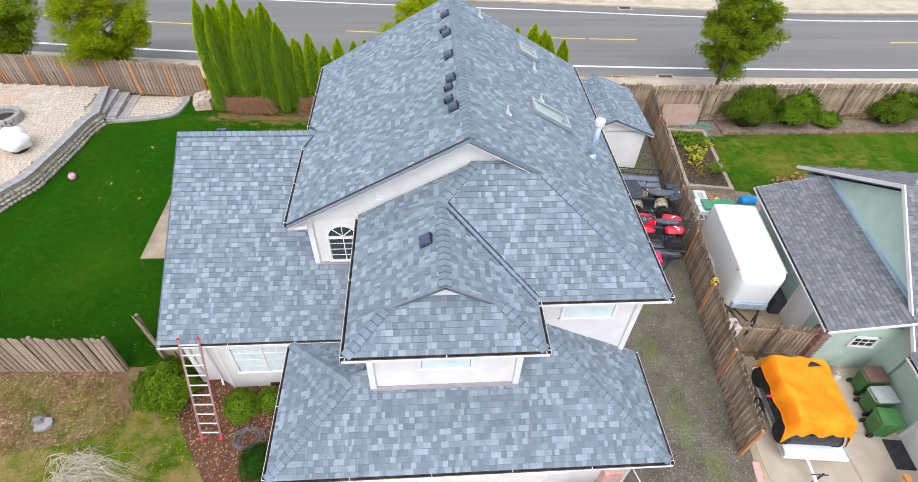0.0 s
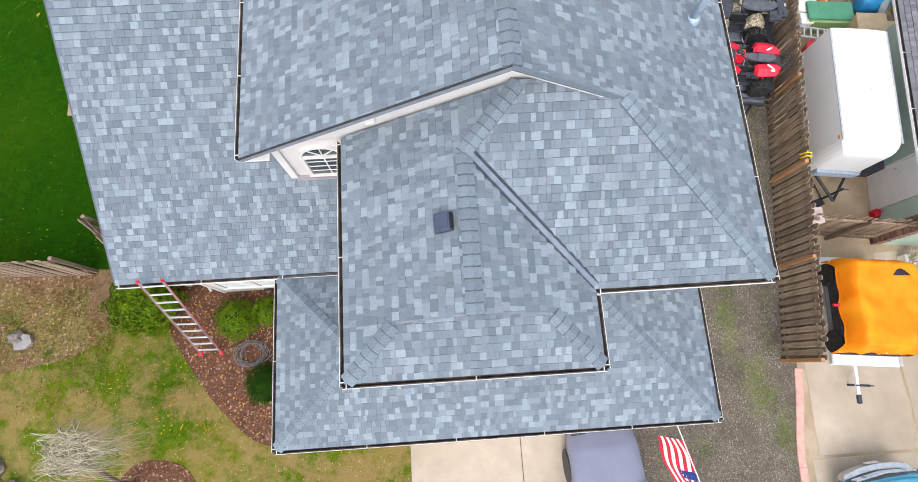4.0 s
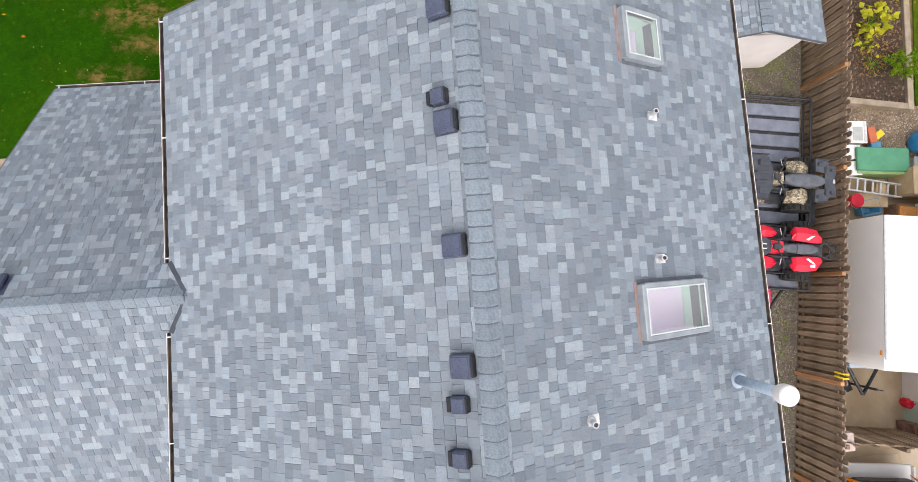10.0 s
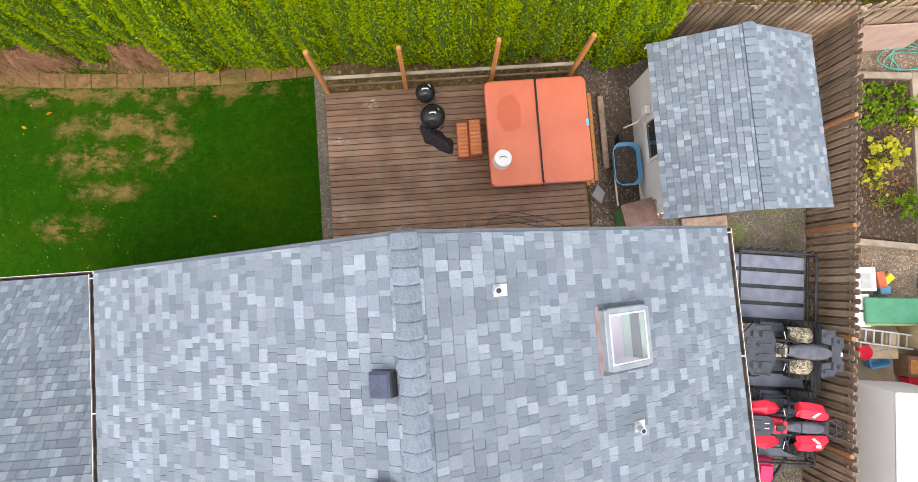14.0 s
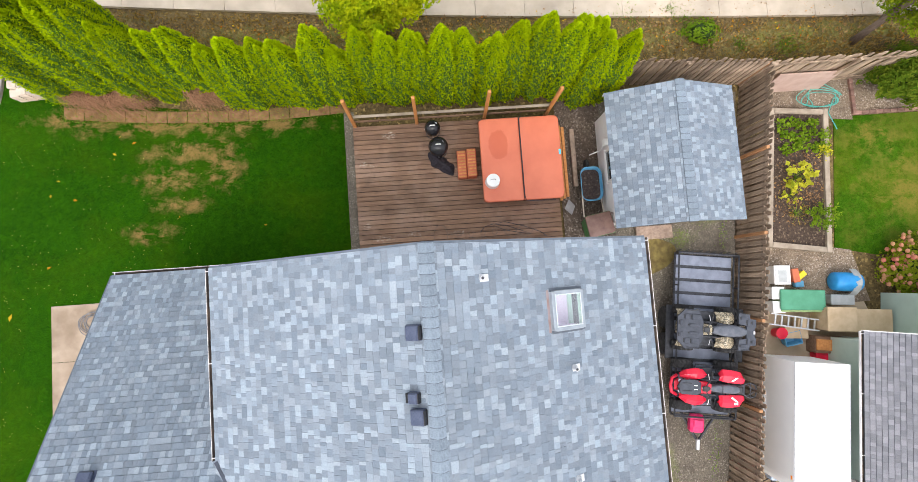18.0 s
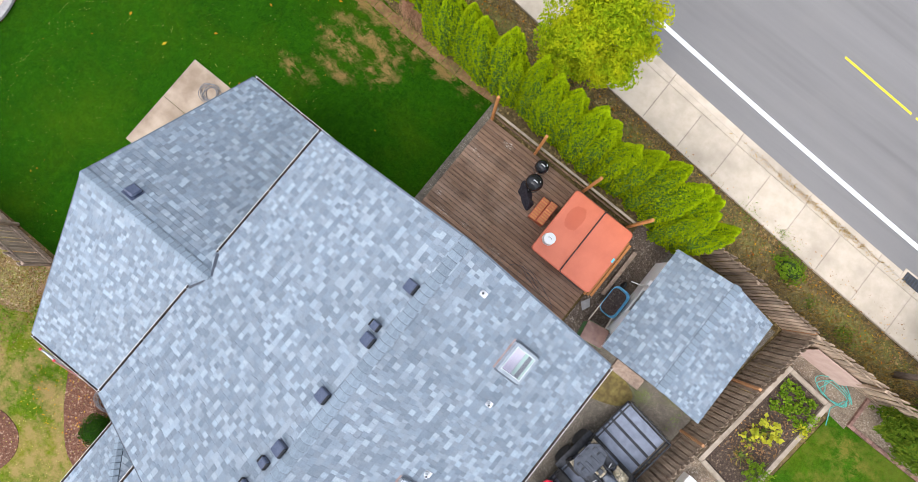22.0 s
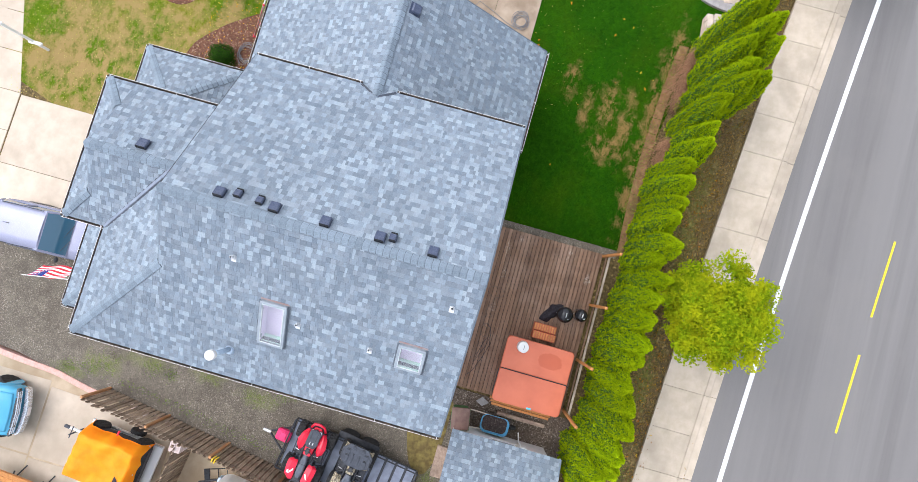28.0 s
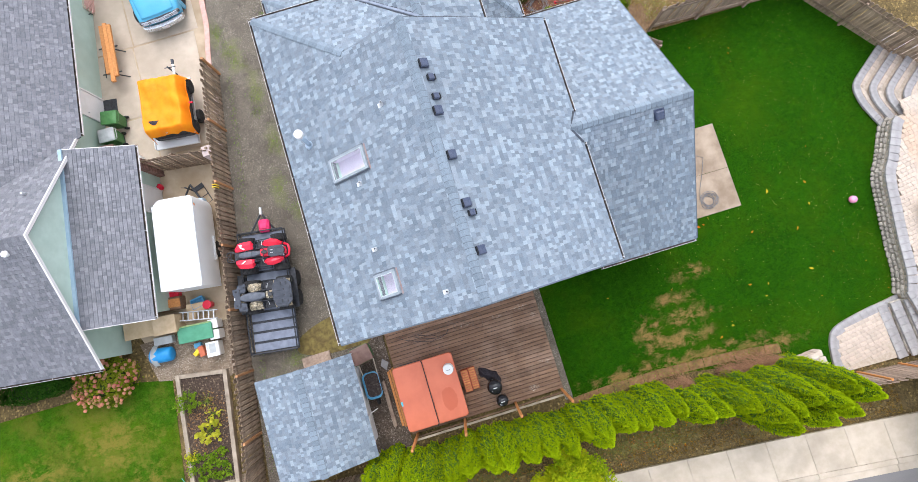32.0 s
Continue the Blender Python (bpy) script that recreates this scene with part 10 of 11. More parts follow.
for i in range(330):
    a, q0 = q.uniform(0, 2 * math.pi), q.uniform(0.2, 0.85)
    x0, y0 = 0.2 + q.uniform(-0.4, 0.4), 1.1 + q.uniform(-0.35, 0.35)
    fall = q.uniform(0.5, 1.25)
    g.tube([(x0 + q0 * u * math.cos(a + 0.5 * u) + q.uniform(-0.05, 0.05) * u, y0 + 0.62 * q0 * u * math.sin(a + 0.5 * u) + q.uniform(-0.05, 0.05) * u, 2.7 + 0.5 * u - (fall + 0.5) * u ** 2.2 + q.uniform(-0.03, 0.03)) for u in (0, 0.2, 0.4, 0.6, 0.8, 1.0)], [0.007, 0.006, 0.006, 0.005, 0.004, 0.003], 4, False)
part("twig_crown", g, PALETWIG, wt, "pale drooping bare twigs")
single("flat_stone", Shape().prism([(-0.2, -0.16), (0.06, -0.19), (0.22, -0.08), (0.2, 0.12), (0.02, 0.18), (-0.21, 0.13)], 0.0, 0.11), CAPSTONE, "flat pale grey stone in the bark", "stone", pose(-11.11, 4.00, 0.004, 0, 0, 12))
single("bare_soil", Shape().prism([(-0.42, -0.6), (0.3, -0.66), (0.46, -0.2), (0.4, 0.62), (-0.2, 0.6), (-0.36, 0.1)], -0.02, 0.02), BARESOIL, "patch of bare brown soil beside the shrub", "soil", pose(-9.23, 5.09, 0.002), kind="structure")
for i, (x, y, rd) in enumerate(((-9.65, 19.6, 0.45), (-9.1, 19.5, 0.5), (-8.5, 19.5, 0.5), (-8.0, 19.5, 0.42), (-6.2, 19.45, 0.45), (-5.6, 19.4, 0.42))):
    twig_heap("brushwood", x, y, 0, rd * 1.15, 1.0, 420, DRYTWIG, "brown dead lower branches of the hedge", 120 + i, "branches", 1.0)
r = rng(130)
for i, (x, y, s) in enumerate([(-12.9, 2.6, 0.3), (-12.4, 2.2, 0.26), (-11.9, 1.7, 0.3), (-11.4, 1.1, 0.25), (-11.0, 0.5, 0.3), (-10.7, -0.1, 0.24), (-13.4, 1.5, 0.28), (-12.9, 0.9, 0.3), (-12.4, 0.3, 0.26), (-11.9, -0.4, 0.3), (-11.27, 4.12, 0.2), (-14.0, 2.0, 0.3), (-13.6, 2.9, 0.26)]):
    single("rock", Shape().blob((0, 0, s * 0.3), (s, s * 0.8, s * 0.62), 0.5, 1.6, i * 2.3, 8), ROCK, "rough grey landscaping rock set in bark", "rock", pose(x, y, 0, 0, 0, r.uniform(0, 360)), group="landscaping rocks")
fg = thing("flag", "red, white and blue striped flag on a short white pole", "flag", pose(3.85, 1.66, 1.95, 0, 0, 0))
part("pole", Shape().tube([(0, 0, 0), (0.28, -1.85, 0.5)], 0.014, 8), WHITEPLASTIC, fg)
d = Vector((0.28, -1.85, 0.5)).normalized()
for k in range(9):
    def stripe(u, v, k=k):
        along = 0.75 + 1.05 * u
        down = (k + v) / 9 * 0.62
        p = d * along + Vector((0.04 * math.sin(7 * along + 4 * down) - 0.62 * down, 0.1 * down, -down * 0.75))
        return tuple(p)
    part("stripe", Shape().sheet(stripe, 12, 2), FLAGRED if k % 2 == 0 else WHITEPLASTIC, fg)


def canton(u, v):
    along = 1.38 + 0.42 * u
    down = v * 0.34 - 0.004
    return tuple(d * along + Vector((0.04 * math.sin(7 * along + 4 * down) - 0.62 * down + 0.004, 0.1 * down, -down * 0.75 + 0.006)))


part("canton", Shape().sheet(canton, 6, 4), FLAGBLUE, fg, "dark blue field of the flag")
tb = thing("street_bin", "pale green roadside bin on the gravel", "bin", pose(6.45, -5.3, 0, 0, 0, 30))
part("tub", Shape().box((0, 0, 0.5), (0.55, 0.6, 1.0), 0.06), BINGREY, tb)
part("lid", Shape().box((0, 0, 1.03), (0.6, 0.66, 0.08), 0.03), BINGREEN, tb)
single("beach_ball", Shape().blob((0, 0, 0.15), (0.15, 0.15, 0.15), 0, 1, 0, 12), PINKBALL, "pink and white ball lying on the lawn", "ball", pose(-14.9, 14.6, 0.0), smooth=True)
um = thing("patio_umbrella", "folded white patio umbrella cover on the terrace", "umbrella", pose(-17.2, 15.75, PZ + 0.03))
part("cover", Shape().blob((0, 0, 0.52), (0.62, 0.55, 0.42), 0.35, 2.0, 3, 12), WHITEPLASTIC, um, smooth=True)
part("base", Shape().lathe([(0.3, 0.0), (0.3, 0.05), (0.05, 0.1), (0.04, 0.4)], 16), DARKTRIM, um)
fp = thing("fire_pit", "round grey block fire pit on the terrace", "fire pit", pose(-18.9, 17.9, PZ + 0.03))
for row in range(2):
    for i in range(14):
        a = 2 * math.pi * (i + 0.5 * row) / 14
        part("block", Shape().box((0, 0, 0), (0.27, 0.2, 0.16), 0.015), CAPSTONE, fp, at=pose(0.62 * math.cos(a), 0.62 * math.sin(a), 0.085 + 0.17 * row, 0, 0, math.degrees(a) + 90))
part("ash_bed", Shape().lathe([(0.5, 0.0), (0.5, 0.1), (0.05, 0.12)], 16), SOIL, fp)
pile = thing("paver_pile", "low stack of pale pavers beside the hedge", "paver stack", pose(-11.15, 20.1, 0, 0, 0, 4))
r = rng(171)
for k in range(6):
    for i in range(3):
        for j in range(4):
            if k == 5 and (i + j) % 3 == 0:
                continue
            part("paver", Shape().box((-0.27 + 0.27 * i + r.uniform(-0.015, 0.015), -0.36 + 0.24 * j, 0.05 + 0.09 * k), (0.25, 0.22, 0.08), 0.012), PAVER, pile)

# ---- neighbour's garden and clutter ----
bd = thing("raised_bed", "timber-edged vegetable bed of dark soil", "garden bed", kind="structure")
cs = [Vector((11.1, 18.0)), Vector((12.8, 17.85)), Vector((12.38, 13.55)), Vector((10.55, 13.85))]
part("soil", Shape().prism([tuple(c) for c in cs], NZ - 0.05, NZ + 0.14), BEDSOIL, bd)
for i in range(4):
    a, b = cs[i], cs[(i + 1) % 4]
    part("edge_board", Shape().box((0, 0, 0.11), ((b - a).length + (0.16 if i % 2 else -0.17), 0.16, 0.24), 0.01), OLDEDGE, bd, at=pose((a.x + b.x) / 2, (a.y + b.y) / 2, NZ, 0, 0, math.degrees(math.atan2(b.y - a.y, b.x - a.x))))


def leafy(name, x, y, rx, ry, h, mat, label, seed, stems, per, leaf, ratio=0.6):
    """An open plant: thin stems from one root, leaves along each, gaps between."""
    rr = np.random.RandomState(seed)
    t = thing(name, label, "plant", pose(x, y, NZ + 0.14))
    st_, cent, nrm = Shape(), [], []
    for i_ in range(stems):
        a = 2 * math.pi * (i_ + rr.rand() * 0.8) / stems
        q = rr.uniform(0.45, 1.0)
        tip = Vector((rx * q * math.cos(a), ry * q * math.sin(a), h * rr.uniform(0.5, 1.0)))
        mid = Vector((tip.x * 0.4, tip.y * 0.4, tip.z * 0.8))
        st_.tube([(0, 0, 0), mid, tip], [0.008, 0.006, 0.003], 4, False)
        for k in range(per):
            u = 0.3 + 0.75 * rr.rand()
            p = mid.lerp(tip, u) if u > 0 else mid
            cent.append((p.x + rr.normal() * leaf * 0.8, p.y + rr.normal() * leaf * 0.8, max(0.03, p.z + rr.normal() * leaf * 0.5)))
            nrm.append((0.3 * rr.normal(), 0.3 * rr.normal(), 1.0))
    part("stem", st_, WEED, t)
    part("leaves", leaf_cloud("leaves", cent, nrm, leaf, mat, seed, 0.3, ratio, 0.45), None, t)


leafy("tomato_plant", 12.08, 14.55, 0.55, 0.5, 0.6, BUSHLEAF, "feathery green tomato plant in the bed", 131, 22, 34, 0.045, 0.4)
leafy("squash_plant", 11.6, 15.85, 0.62, 0.5, 0.4, SQUASHLEAF, "yellowing squash plant with broad leaves", 132, 14, 7, 0.085, 0.8)
leafy("squash_plant", 11.35, 15.3, 0.4, 0.35, 0.2, SQUASHLEAF, "straggling yellow stems of a squash plant", 134, 8, 4, 0.06, 0.7)
for i in range(14):
    leafy("strawberry_plant", 11.35 + 0.31 * (i % 5) + 0.05 * (i % 2), 16.75 + 0.36 * (i // 5) + 0.06 * (i % 3), 0.2, 0.2, 0.16, BUSHLEAF, "small green strawberry plant in the bed", 140 + i, 8, 6, 0.05, 0.75)
leafy("herb_plant", 12.6, 16.6, 0.32, 0.2, 0.25, LIMELEAF, "small yellow-green plant by the bed edge", 133, 9, 8, 0.05, 0.6)
leafy("dry_vine", 11.5, 14.75, 0.45, 0.4, 0.15, DRYGRASS, "dried vine stems lying on the soil", 135, 14, 5, 0.04, 0.3)
g = Shape()
for k in range(4):
    g.tube([((0.3 + 0.05 * k) * math.cos(a) + 0.1 * math.sin(2.3 * a + k), (0.22 + 0.04 * k) * math.sin(a) + 0.04 * k, 0.03 + 0.01 * k) for a in [2 * math.pi * i / 24 for i in range(25)]], 0.0105, 6)
g.tube([(0.3, 0, 0.03), (0.15, -0.4, 0.03), (0.3, -0.9, 0.03)], 0.0105, 6)
single("garden_hose", g, HOSETEAL, "tangled teal garden hose on the gravel", "hose", pose(12.8, 18.3, NZ + 0.014, 0, 0, 0) @ Matrix.Diagonal((1.45, 1.1, 1, 1)))
single("board_panel", Shape().box((0, 0, 0.55), (1.9, 0.04, 1.1), 0.006), surf("pinkish_board", (0.42, 0.29, 0.24), (0.5, 0.36, 0.3), 3, 60, 0.8), "pinkish board panel leaning on the fence", "panel", pose(11.85, 18.66, NZ, -8, 0, 0))
g = thing("storage_box", "low green-lidded storage chest", "storage box", pose(11.08, 12.08, NZ, 0, 0, -5))
part("chest", Shape().box((0, 0, 0.28), (1.25, 0.62, 0.56), 0.02), OLIVE, g)
part("lid", Shape().box((0, 0.05, 0.6), (1.35, 0.6, 0.07), 0.02), GREENLID, g)
wl = thing("leaning_ladder", "aluminium step ladder lying by the fence", "ladder", pose(10.9, 11.48, NZ + 0.4, 0, 0, -12))
for y in (-0.16, 0.16):
    part("stile", Shape().box((0, y, 0), (1.5, 0.04, 0.07), 0.006), LEADWHITE, wl)
for i in range(7):
    part("rung", Shape().box((-0.6 + 0.2 * i, 0, 0), (0.05, 0.3, 0.03), 0.005), ALU, wl)
part("support", Shape().box((0.3, 0, -0.22), (0.3, 0.3, 0.36), 0.02), CARDBOARD, wl)
for nm, lab, cat, mat, c, s, a in (("cooler", "white plastic cooler box", "cooler", WHITEPLASTIC, (10.66, 12.9, 0.22), (0.48, 0.55, 0.42), -4), ("carton", "white carton by the fence", "box", WHITEPLASTIC, (10.42, 12.38, 0.26), (0.36, 0.36, 0.5), -5), ("carton", "white printed carton by the fence", "box", WHITEPLASTIC, (10.4, 11.97, 0.26), (0.36, 0.34, 0.5), -3),
                                  ("jug", "dark red jug beside the cooler", "jug", MATS["tub_red_panel"], (11.18, 12.85, 0.14), (0.2, 0.4, 0.28), 5), ("toy", "yellow plastic toy on the gravel", "toy", YELLOW, (11.4, 12.85, 0.12), (0.26, 0.16, 0.22), 35), ("basin", "small blue-grey basin on the gravel", "basin", BARROWBLUE, (11.32, 12.58, 0.1), (0.26, 0.18, 0.16), 0), ("cabinet", "tan wooden cabinet beside the lean-to", "cabinet", CARDBOARD, (12.05, 11.5, 0.4), (0.85, 0.68, 0.78), -5), ("plywood", "stained tan plywood sheet on trestles", "plywood", CARDBOARD, (13.1, 11.36, 0.52), (1.25, 0.66, 0.06), -5),
                                  ("storage_tub", "grey-brown storage tub by the barrel", "tub", BINGREY, (12.5, 12.02, 0.16), (0.7, 0.3, 0.3), -5), ("cardboard_box", "flat tan cardboard box on the concrete", "box", CARDBOARD, (10.98, 11.15, 0.14), (0.7, 0.34, 0.28), -5), ("red_tub", "red tub beside the white trailer", "tub", RED, (11.66, 10.36, 0.16), (0.36, 0.3, 0.3), 0)):
    t = thing(nm, lab, cat, pose(c[0], c[1], NZ, 0, 0, a))
    part("body", Shape().box((0, 0, c[2]), s, 0.035), mat, t)
    part("lid", Shape().box((0, 0, c[2] + s[2] / 2 + 0.012), (s[0] * 1.04, s[1] * 1.04, 0.03), 0.012), mat, t)
    if nm == "plywood":
        for x in (-0.4, 0.4):
            part("trestle", Shape().box((x, 0, 0.245), (0.05, 0.5, 0.49), 0.01), CARDBOARD, t)
ob_ = thing("orange_bucket", "orange-red round bucket by the fence", "bucket", pose(10.5, 11.17, NZ))
part("bucket", Shape().lathe([(0.02, 0.0), (0.13, 0.0), (0.165, 0.34), (0.175, 0.34), (0.175, 0.36), (0.155, 0.36), (0.12, 0.03), (0.02, 0.03)], 20), RED, ob_, smooth=False)
part("lid", Shape().lathe([(0.17, 0.345), (0.165, 0.365), (0.01, 0.37)], 20), RED, ob_)
part("bail", Shape().tube([(-0.17, 0, 0.33), (-0.12, -0.14, 0.3), (0, -0.2, 0.28), (0.12, -0.14, 0.3), (0.17, 0, 0.33)], 0.006, 6), ALU, ob_)
for c_ in [o for o in bpy.data.objects if o.name == "cooler"]:
    for s in (-1, 1):
        part("lid_rim", Shape().box((0.19 * s, 0, 0.462), (0.06, 0.5, 0.02), 0.006), LEADWHITE, c_)
    part("clear_panel", Shape().box((0, -0.04, 0.462), (0.26, 0.36, 0.012), 0.004), BINGREY, c_, "grey clear panel in the lid")
rb = thing("wooden_sled", "varnished wooden sled lying on boards", "sled", pose(11.92, 10.72, NZ, 0, 0, -7))
part("base", Shape().box((0, 0, 0.22), (1.0, 0.5, 0.44), 0.02), DECKWOOD, rb)
part("deck", Shape().prism([(-0.5, -0.16), (0.35, -0.16), (0.52, 0), (0.35, 0.16), (-0.5, 0.16)], 0.45, 0.5), CEDAR, rb)
bb = thing("rain_barrel", "blue plastic barrel lying on its side", "barrel", pose(12.68, 12.55, NZ, 0, 0, -7))
part("drum", Shape().lathe([(0.2, -0.42), (0.27, -0.38), (0.29, -0.1), (0.29, 0.1), (0.27, 0.38), (0.2, 0.42)], 20, pose(0, 0, 0.29, 0, 90, 0)), BLUEPLASTIC, bb, smooth=True)
part("sheet", Shape().sheet(lambda u, v: (0.1 + 0.22 * u, -0.4 + 0.8 * v, 0.6 - 0.45 * abs(v - 0.5) ** 1.5 * 2 + 0.02 * math.sin(9 * v)), 4, 10), BINGREY, bb, smooth=True)
ht = thing("hand_truck", "black folding hand truck on the concrete", "hand truck", pose(9.75, 6.55, NZ, 0, 0, 20))
part("frame", Shape().tube([(-0.18, 0, 0.03), (-0.18, 0.7, 0.12), (0.18, 0.7, 0.12), (0.18, 0, 0.03), (-0.18, 0, 0.03)], 0.018, 6).tube([(-0.18, 0.35, 0.08), (0.18, 0.35, 0.08)], 0.015, 6), BLACKSTEEL, ht)
part("toe_plate", Shape().box((0, -0.1, 0.02), (0.4, 0.2, 0.02), 0.004), BLACKSTEEL, ht)

bt = thing("storage_tub", "blue plastic tub beside the leaning ladder", "tub", pose(10.86, 10.98, NZ, 0, 0, 8))
part("tub", Shape().add([(-0.2, -0.15, 0), (0.2, -0.15, 0), (0.2, 0.15, 0), (-0.2, 0.15, 0), (-0.25, -0.19, 0.3), (0.25, -0.19, 0.3), (0.25, 0.19, 0.3), (-0.25, 0.19, 0.3), (-0.23, -0.17, 0.3), (0.23, -0.17, 0.3), (0.23, 0.17, 0.3), (-0.23, 0.17, 0.3), (-0.18, -0.13, 0.03), (0.18, -0.13, 0.03), (0.18, 0.13, 0.03), (-0.18, 0.13, 0.03)],
                        [(3, 2, 1, 0), (0, 1, 5, 4), (1, 2, 6, 5), (2, 3, 7, 6), (3, 0, 4, 7), (4, 5, 9, 8), (5, 6, 10, 9), (6, 7, 11, 10), (7, 4, 8, 11), (8, 9, 13, 12), (9, 10, 14, 13), (10, 11, 15, 14), (11, 8, 12, 15), (12, 13, 14, 15)]), BARROWBLUE, bt)
part("rim", Shape().tube([(-0.25, -0.19, 0.3), (0.25, -0.19, 0.3), (0.25, 0.19, 0.3), (-0.25, 0.19, 0.3), (-0.25, -0.19, 0.3)], 0.014, 6), BARROWBLUE, bt)

# fallen leaves
def scatter(name, n, inside, z, size, mat, label, seed):
    rr = np.random.RandomState(seed)
    c = []
    while len(c) < n:
        x, y = inside(rr)
        c.append((x, y, z + 0.01 + 0.008 * rr.rand()))
    single(name, leaf_cloud(name, c, [(0, 0, 1)] * n, size, mat, seed, spread=0.25), None, label, "leaves", kind="stuff")


scatter("lawn_leaves", 45, lambda r_: (r_.uniform(-15.2, -4), r_.uniform(6, 18.6)), 0.0, 0.034, LITTER, "scattered orange and yellow leaves on the lawn", 151)
scatter("lawn_maple_leaves", 16, lambda r_: (r_.uniform(-14, -8), r_.uniform(12.5, 18.2)), 0.01, 0.085, LITTER, "a few large orange and yellow leaves on the lawn", 158)
scatter("lawn_flecks", 900, lambda r_: (-15.3 + 9 * r_.rand() ** 1.5, r_.uniform(6, 18.4)), 0.0, 0.017, FLOWERBITS, "tiny pale flecks in the grass", 152)
scatter("front_leaves", 2600, lambda r_: (r_.uniform(-14, -1.8), r_.uniform(-5, 5)), 0.0, 0.022, FLOWERBITS, "small yellow leaves over the front lawn", 153)
scatter("verge_leaves", 520, lambda r_: (r_.uniform(-14, 22), r_.uniform(20.0, 21.6)), -0.02, 0.04, LITTER, "orange leaves on the verge", 154)
scatter("verge_litter", 1500, lambda r_: (r_.uniform(-14, 22), r_.uniform(20.0, 21.6)), -0.02, 0.045, LITTERBROWN, "brown dead leaves on the verge", 156)
scatter("mulch_leaves", 300, lambda r_: (r_.uniform(-8, -4.5), r_.uniform(1.6, 5)), 0.01, 0.03, LITTER, "dry leaves on the bark mulch", 155)


def tufts(name, n, inside, z, size, mat, label, seed):
    """Upright blades and small leaves rooted on the ground."""
    rr = np.random.RandomState(seed)
    c = []
    while len(c) < n:
        x, y = inside(rr)
        c.append((x, y, z + size * 0.5 * rr.rand()))
    nr = rr.normal(size=(n, 3)) * np.array([1, 1, 0.35])
    single(name, leaf_cloud(name, c, nr, size, mat, seed, -1.4, 0.22, 0.3), None, label, "grass", kind="stuff")


def clustered(cs, sd):
    def pick(rr):
        x, y, q = cs[rr.randint(len(cs))]
        return x + q * rr.normal() * sd, y + q * rr.normal() * sd
    return pick


q_ = rng(160)
tufts("verge_grass", 17000, lambda r_: (lambda x: (x, road_y(x) - 3.1 - 1.9 * r_.rand() ** 0.8 * (1 if x > 4.5 else 0.75)))(r_.uniform(-14, 24)), -0.03, 0.07, DRYGRASS, "rough dry grass on the verge beside the sidewalk", 161)
tufts("verge_weeds", 3000, clustered([(q_.uniform(-12, 23), q_.uniform(19.9, 21.4), q_.uniform(0.5, 1.5)) for _ in range(26)], 0.22), -0.02, 0.06, WEED, "green weeds growing in the verge", 162)
shrub(8.95, 20.45, 0, 0.55, 0.4, 0.6, BUSHLEAF, "loose pale green weed clump on the verge", 84, 700, 0.05, category="weed", rough=0.5)
scatter("bed_straw", 420, clustered([(11.5, 15.6, 1.5), (11.9, 16.4, 1.4), (11.4, 14.9, 1.2), (12.1, 15.3, 1.0)], 0.24), NZ + 0.14, 0.04, LITTERBROWN, "dry straw and dead leaves on the bed", 172)
tufts("gravel_weeds", 2600, clustered([(6.9, 1.9, 1), (7.1, 1.3, 0.8), (6.5, 3.6, 1), (6.6, 4.3, 0.6), (6.1, 5.6, 1), (6.5, 7.4, 1.1), (6.2, 8.4, 0.9), (7.3, 0.6, 0.8), (5.6, 2.6, 0.6), (8.5, 14.9, 0.8), (7.7, 14.2, 0.8), (5.3, 0.4, 0.7)], 0.22), 0.0, 0.035, WEED, "small green weeds in the gravel strip", 163)
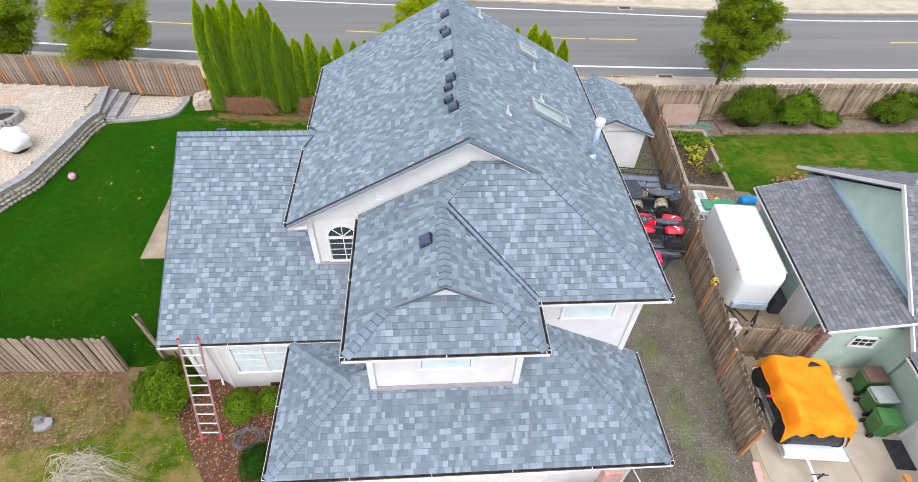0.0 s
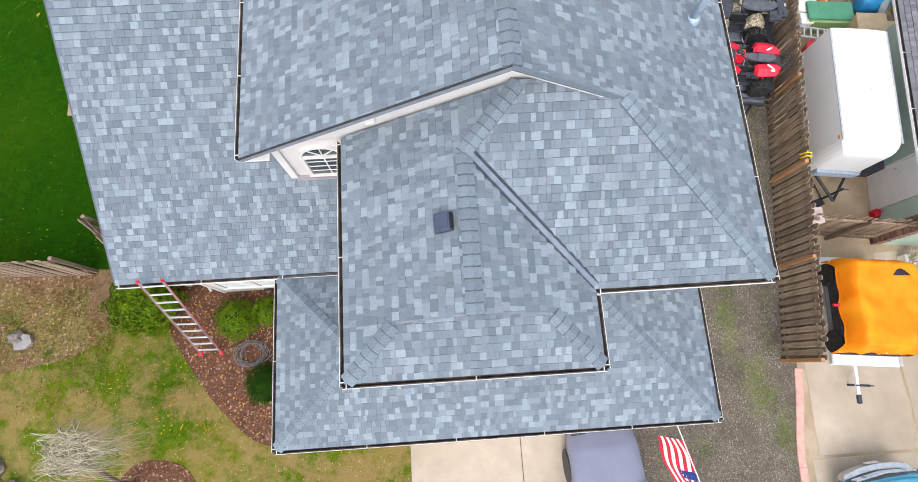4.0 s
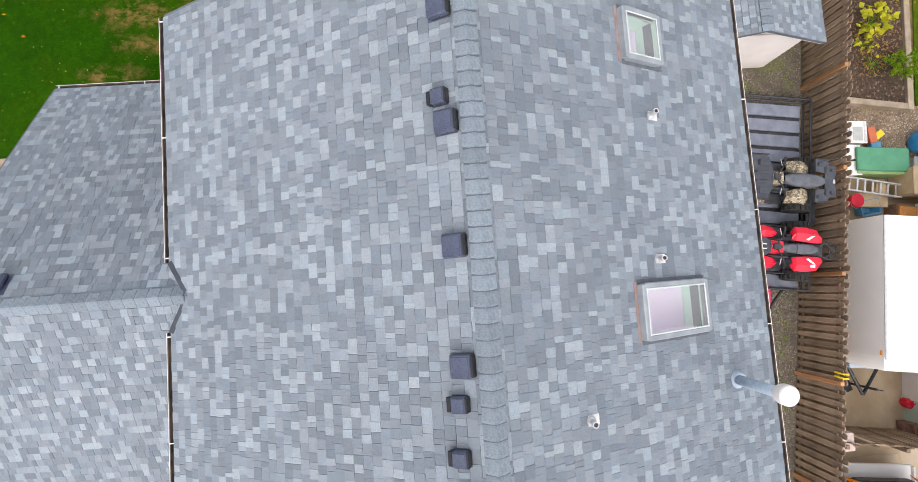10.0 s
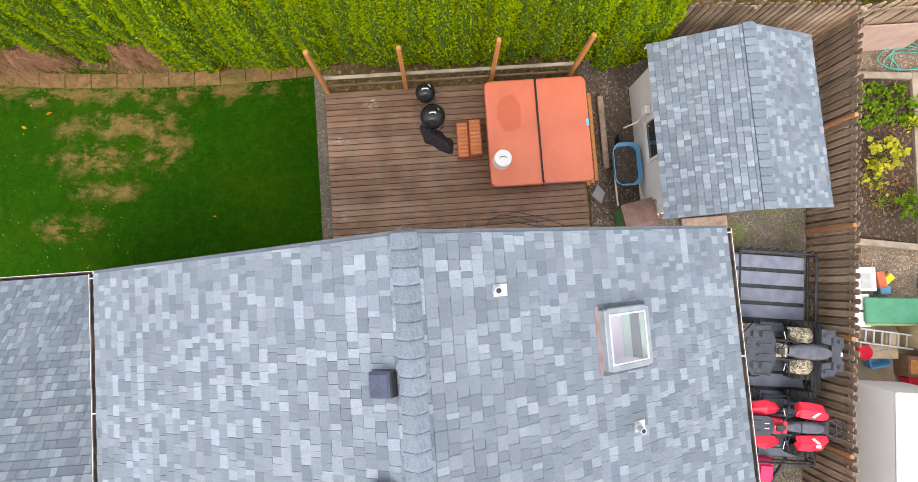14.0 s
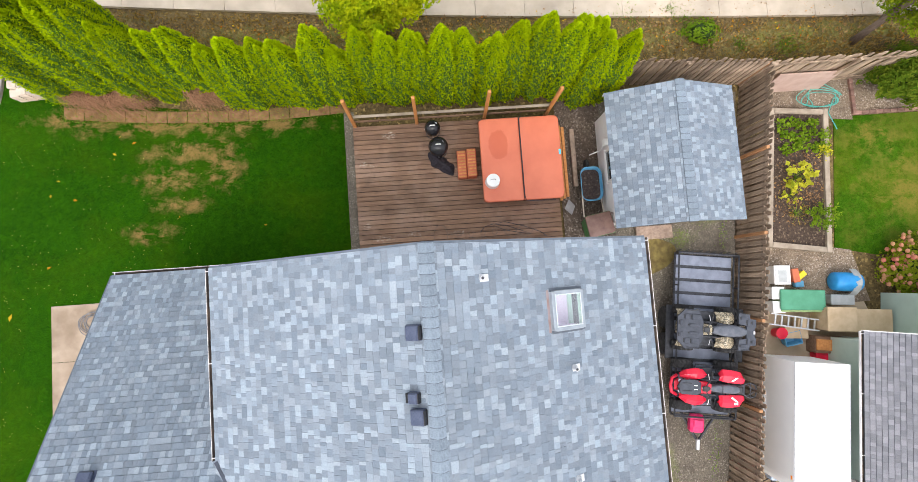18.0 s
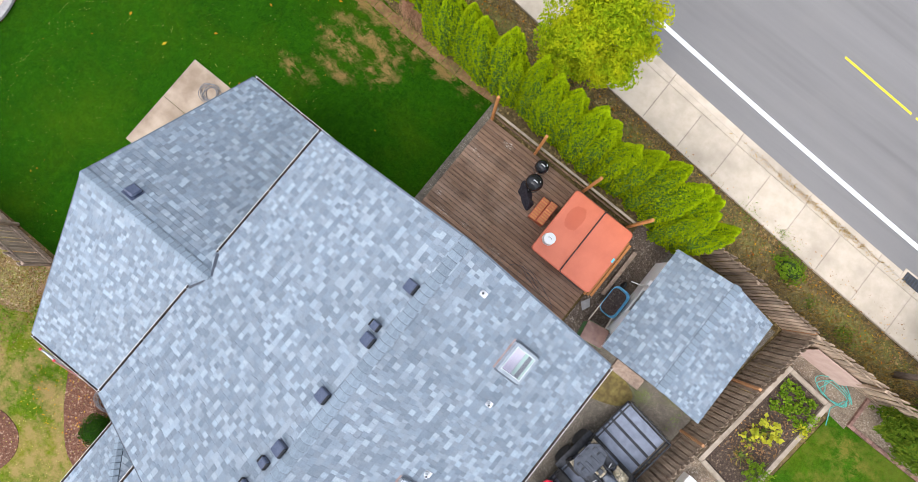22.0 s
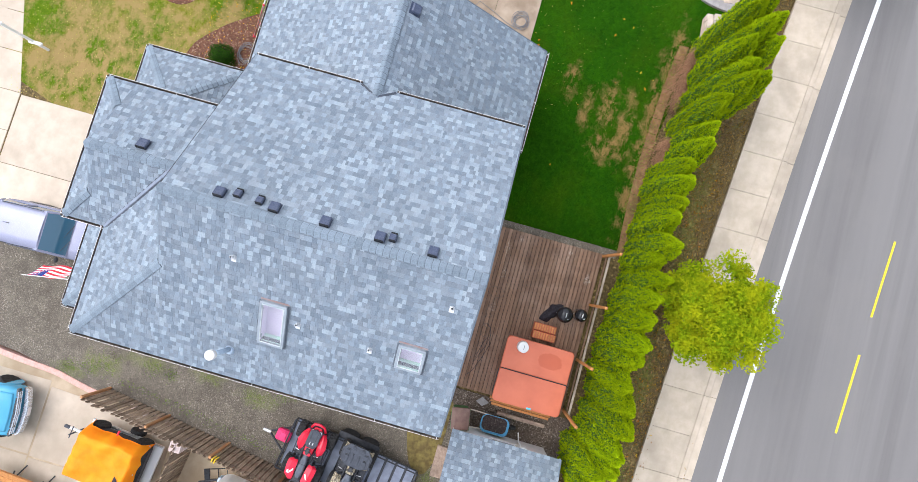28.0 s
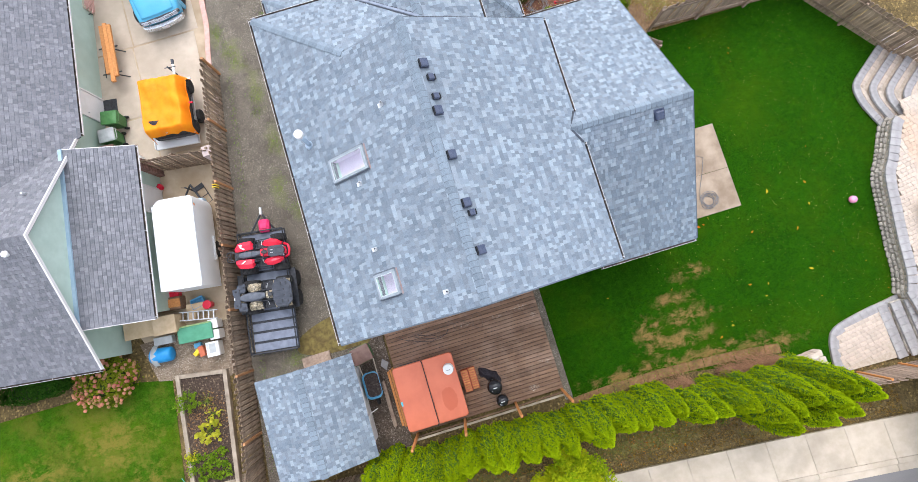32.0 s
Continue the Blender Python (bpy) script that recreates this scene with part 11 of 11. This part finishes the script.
tufts("strip_grass", 1000, lambda r_: (lambda x: (x, 18.6 + 0.012 * (x + 4.5) ** 2 + 0.5 * r_.rand() ** 1.6 - 0.06))(r_.uniform(-10.4, -1.9)), 0.01, 0.045, WEED, "grass creeping over the paver strip", 168)
tufts("strip_grass", 1500, lambda r_: (lambda x: (x, 18.6 + 0.012 * (x + 4.5) ** 2 + 0.5 * r_.rand()))(r_.uniform(-10.4, -1.9)), 0.01, 0.04, DRYGRASS, "dry grass along the paver strip", 169)
tufts("kerb_weeds", 700, lambda r_: (lambda x: (x, road_y(x) - 1.32 + 0.06 * r_.normal()))(9.0 + 1.6 * r_.normal()), -0.02, 0.06, DRYGRASS, "dry weeds in the joint along the kerb", 170)
single("extension_cord", Shape().tube([(1.73, 14.81, 0.162), (1.84, 14.95, 0.162), (2.10, 15.03, 0.162), (2.51, 14.95, 0.162), (2.85, 14.81, 0.162), (3.19, 14.68, 0.162), (2.84, 14.73, 0.162), (2.40, 14.84, 0.162), (2.07, 15.01, 0.162), (2.45, 15.07, 0.162), (3.00, 14.91, 0.162), (3.50, 14.70, 0.162), (3.67, 14.56, 0.162)], 0.009, 5), BLACKSTEEL, "thin dark cord lying looped on the deck", "cord")
tufts("fence_weeds", 900, lambda r_: (lambda y: (fence_x(y) - 0.25 + 0.1 * r_.normal(), y))(r_.uniform(2.5, 18)), 0.0, 0.05, WEED, "thin weeds along the fence foot", 164)
tufts("scrub_weeds", 3600, clustered([(q_.uniform(-15, -9.2), q_.uniform(3.3, 5.3), q_.uniform(0.6, 1.6)) for _ in range(34)], 0.25), 0.0, 0.05, DRYGRASS, "olive and tan weeds over the scrubby bed", 165)
tufts("scrub_weeds", 2600, clustered([(q_.uniform(-14, -9), q_.uniform(3.0, 5.4), q_.uniform(0.5, 1.2)) for _ in range(14)], 0.22), 0.0, 0.045, WEED, "fresh green weeds over the scrubby bed", 166)
scatter("bark_litter", 1600, lambda r_: (r_.uniform(-15.2, -9), r_.uniform(2.2, 5.2)), 0.01, 0.03, LITTERBROWN, "brown bark chips and leaves in the bed", 167)

# ---- shingles and pavers last ----
lay_shingles()
for args in LATE_PAVERS:
    pavers(*args)
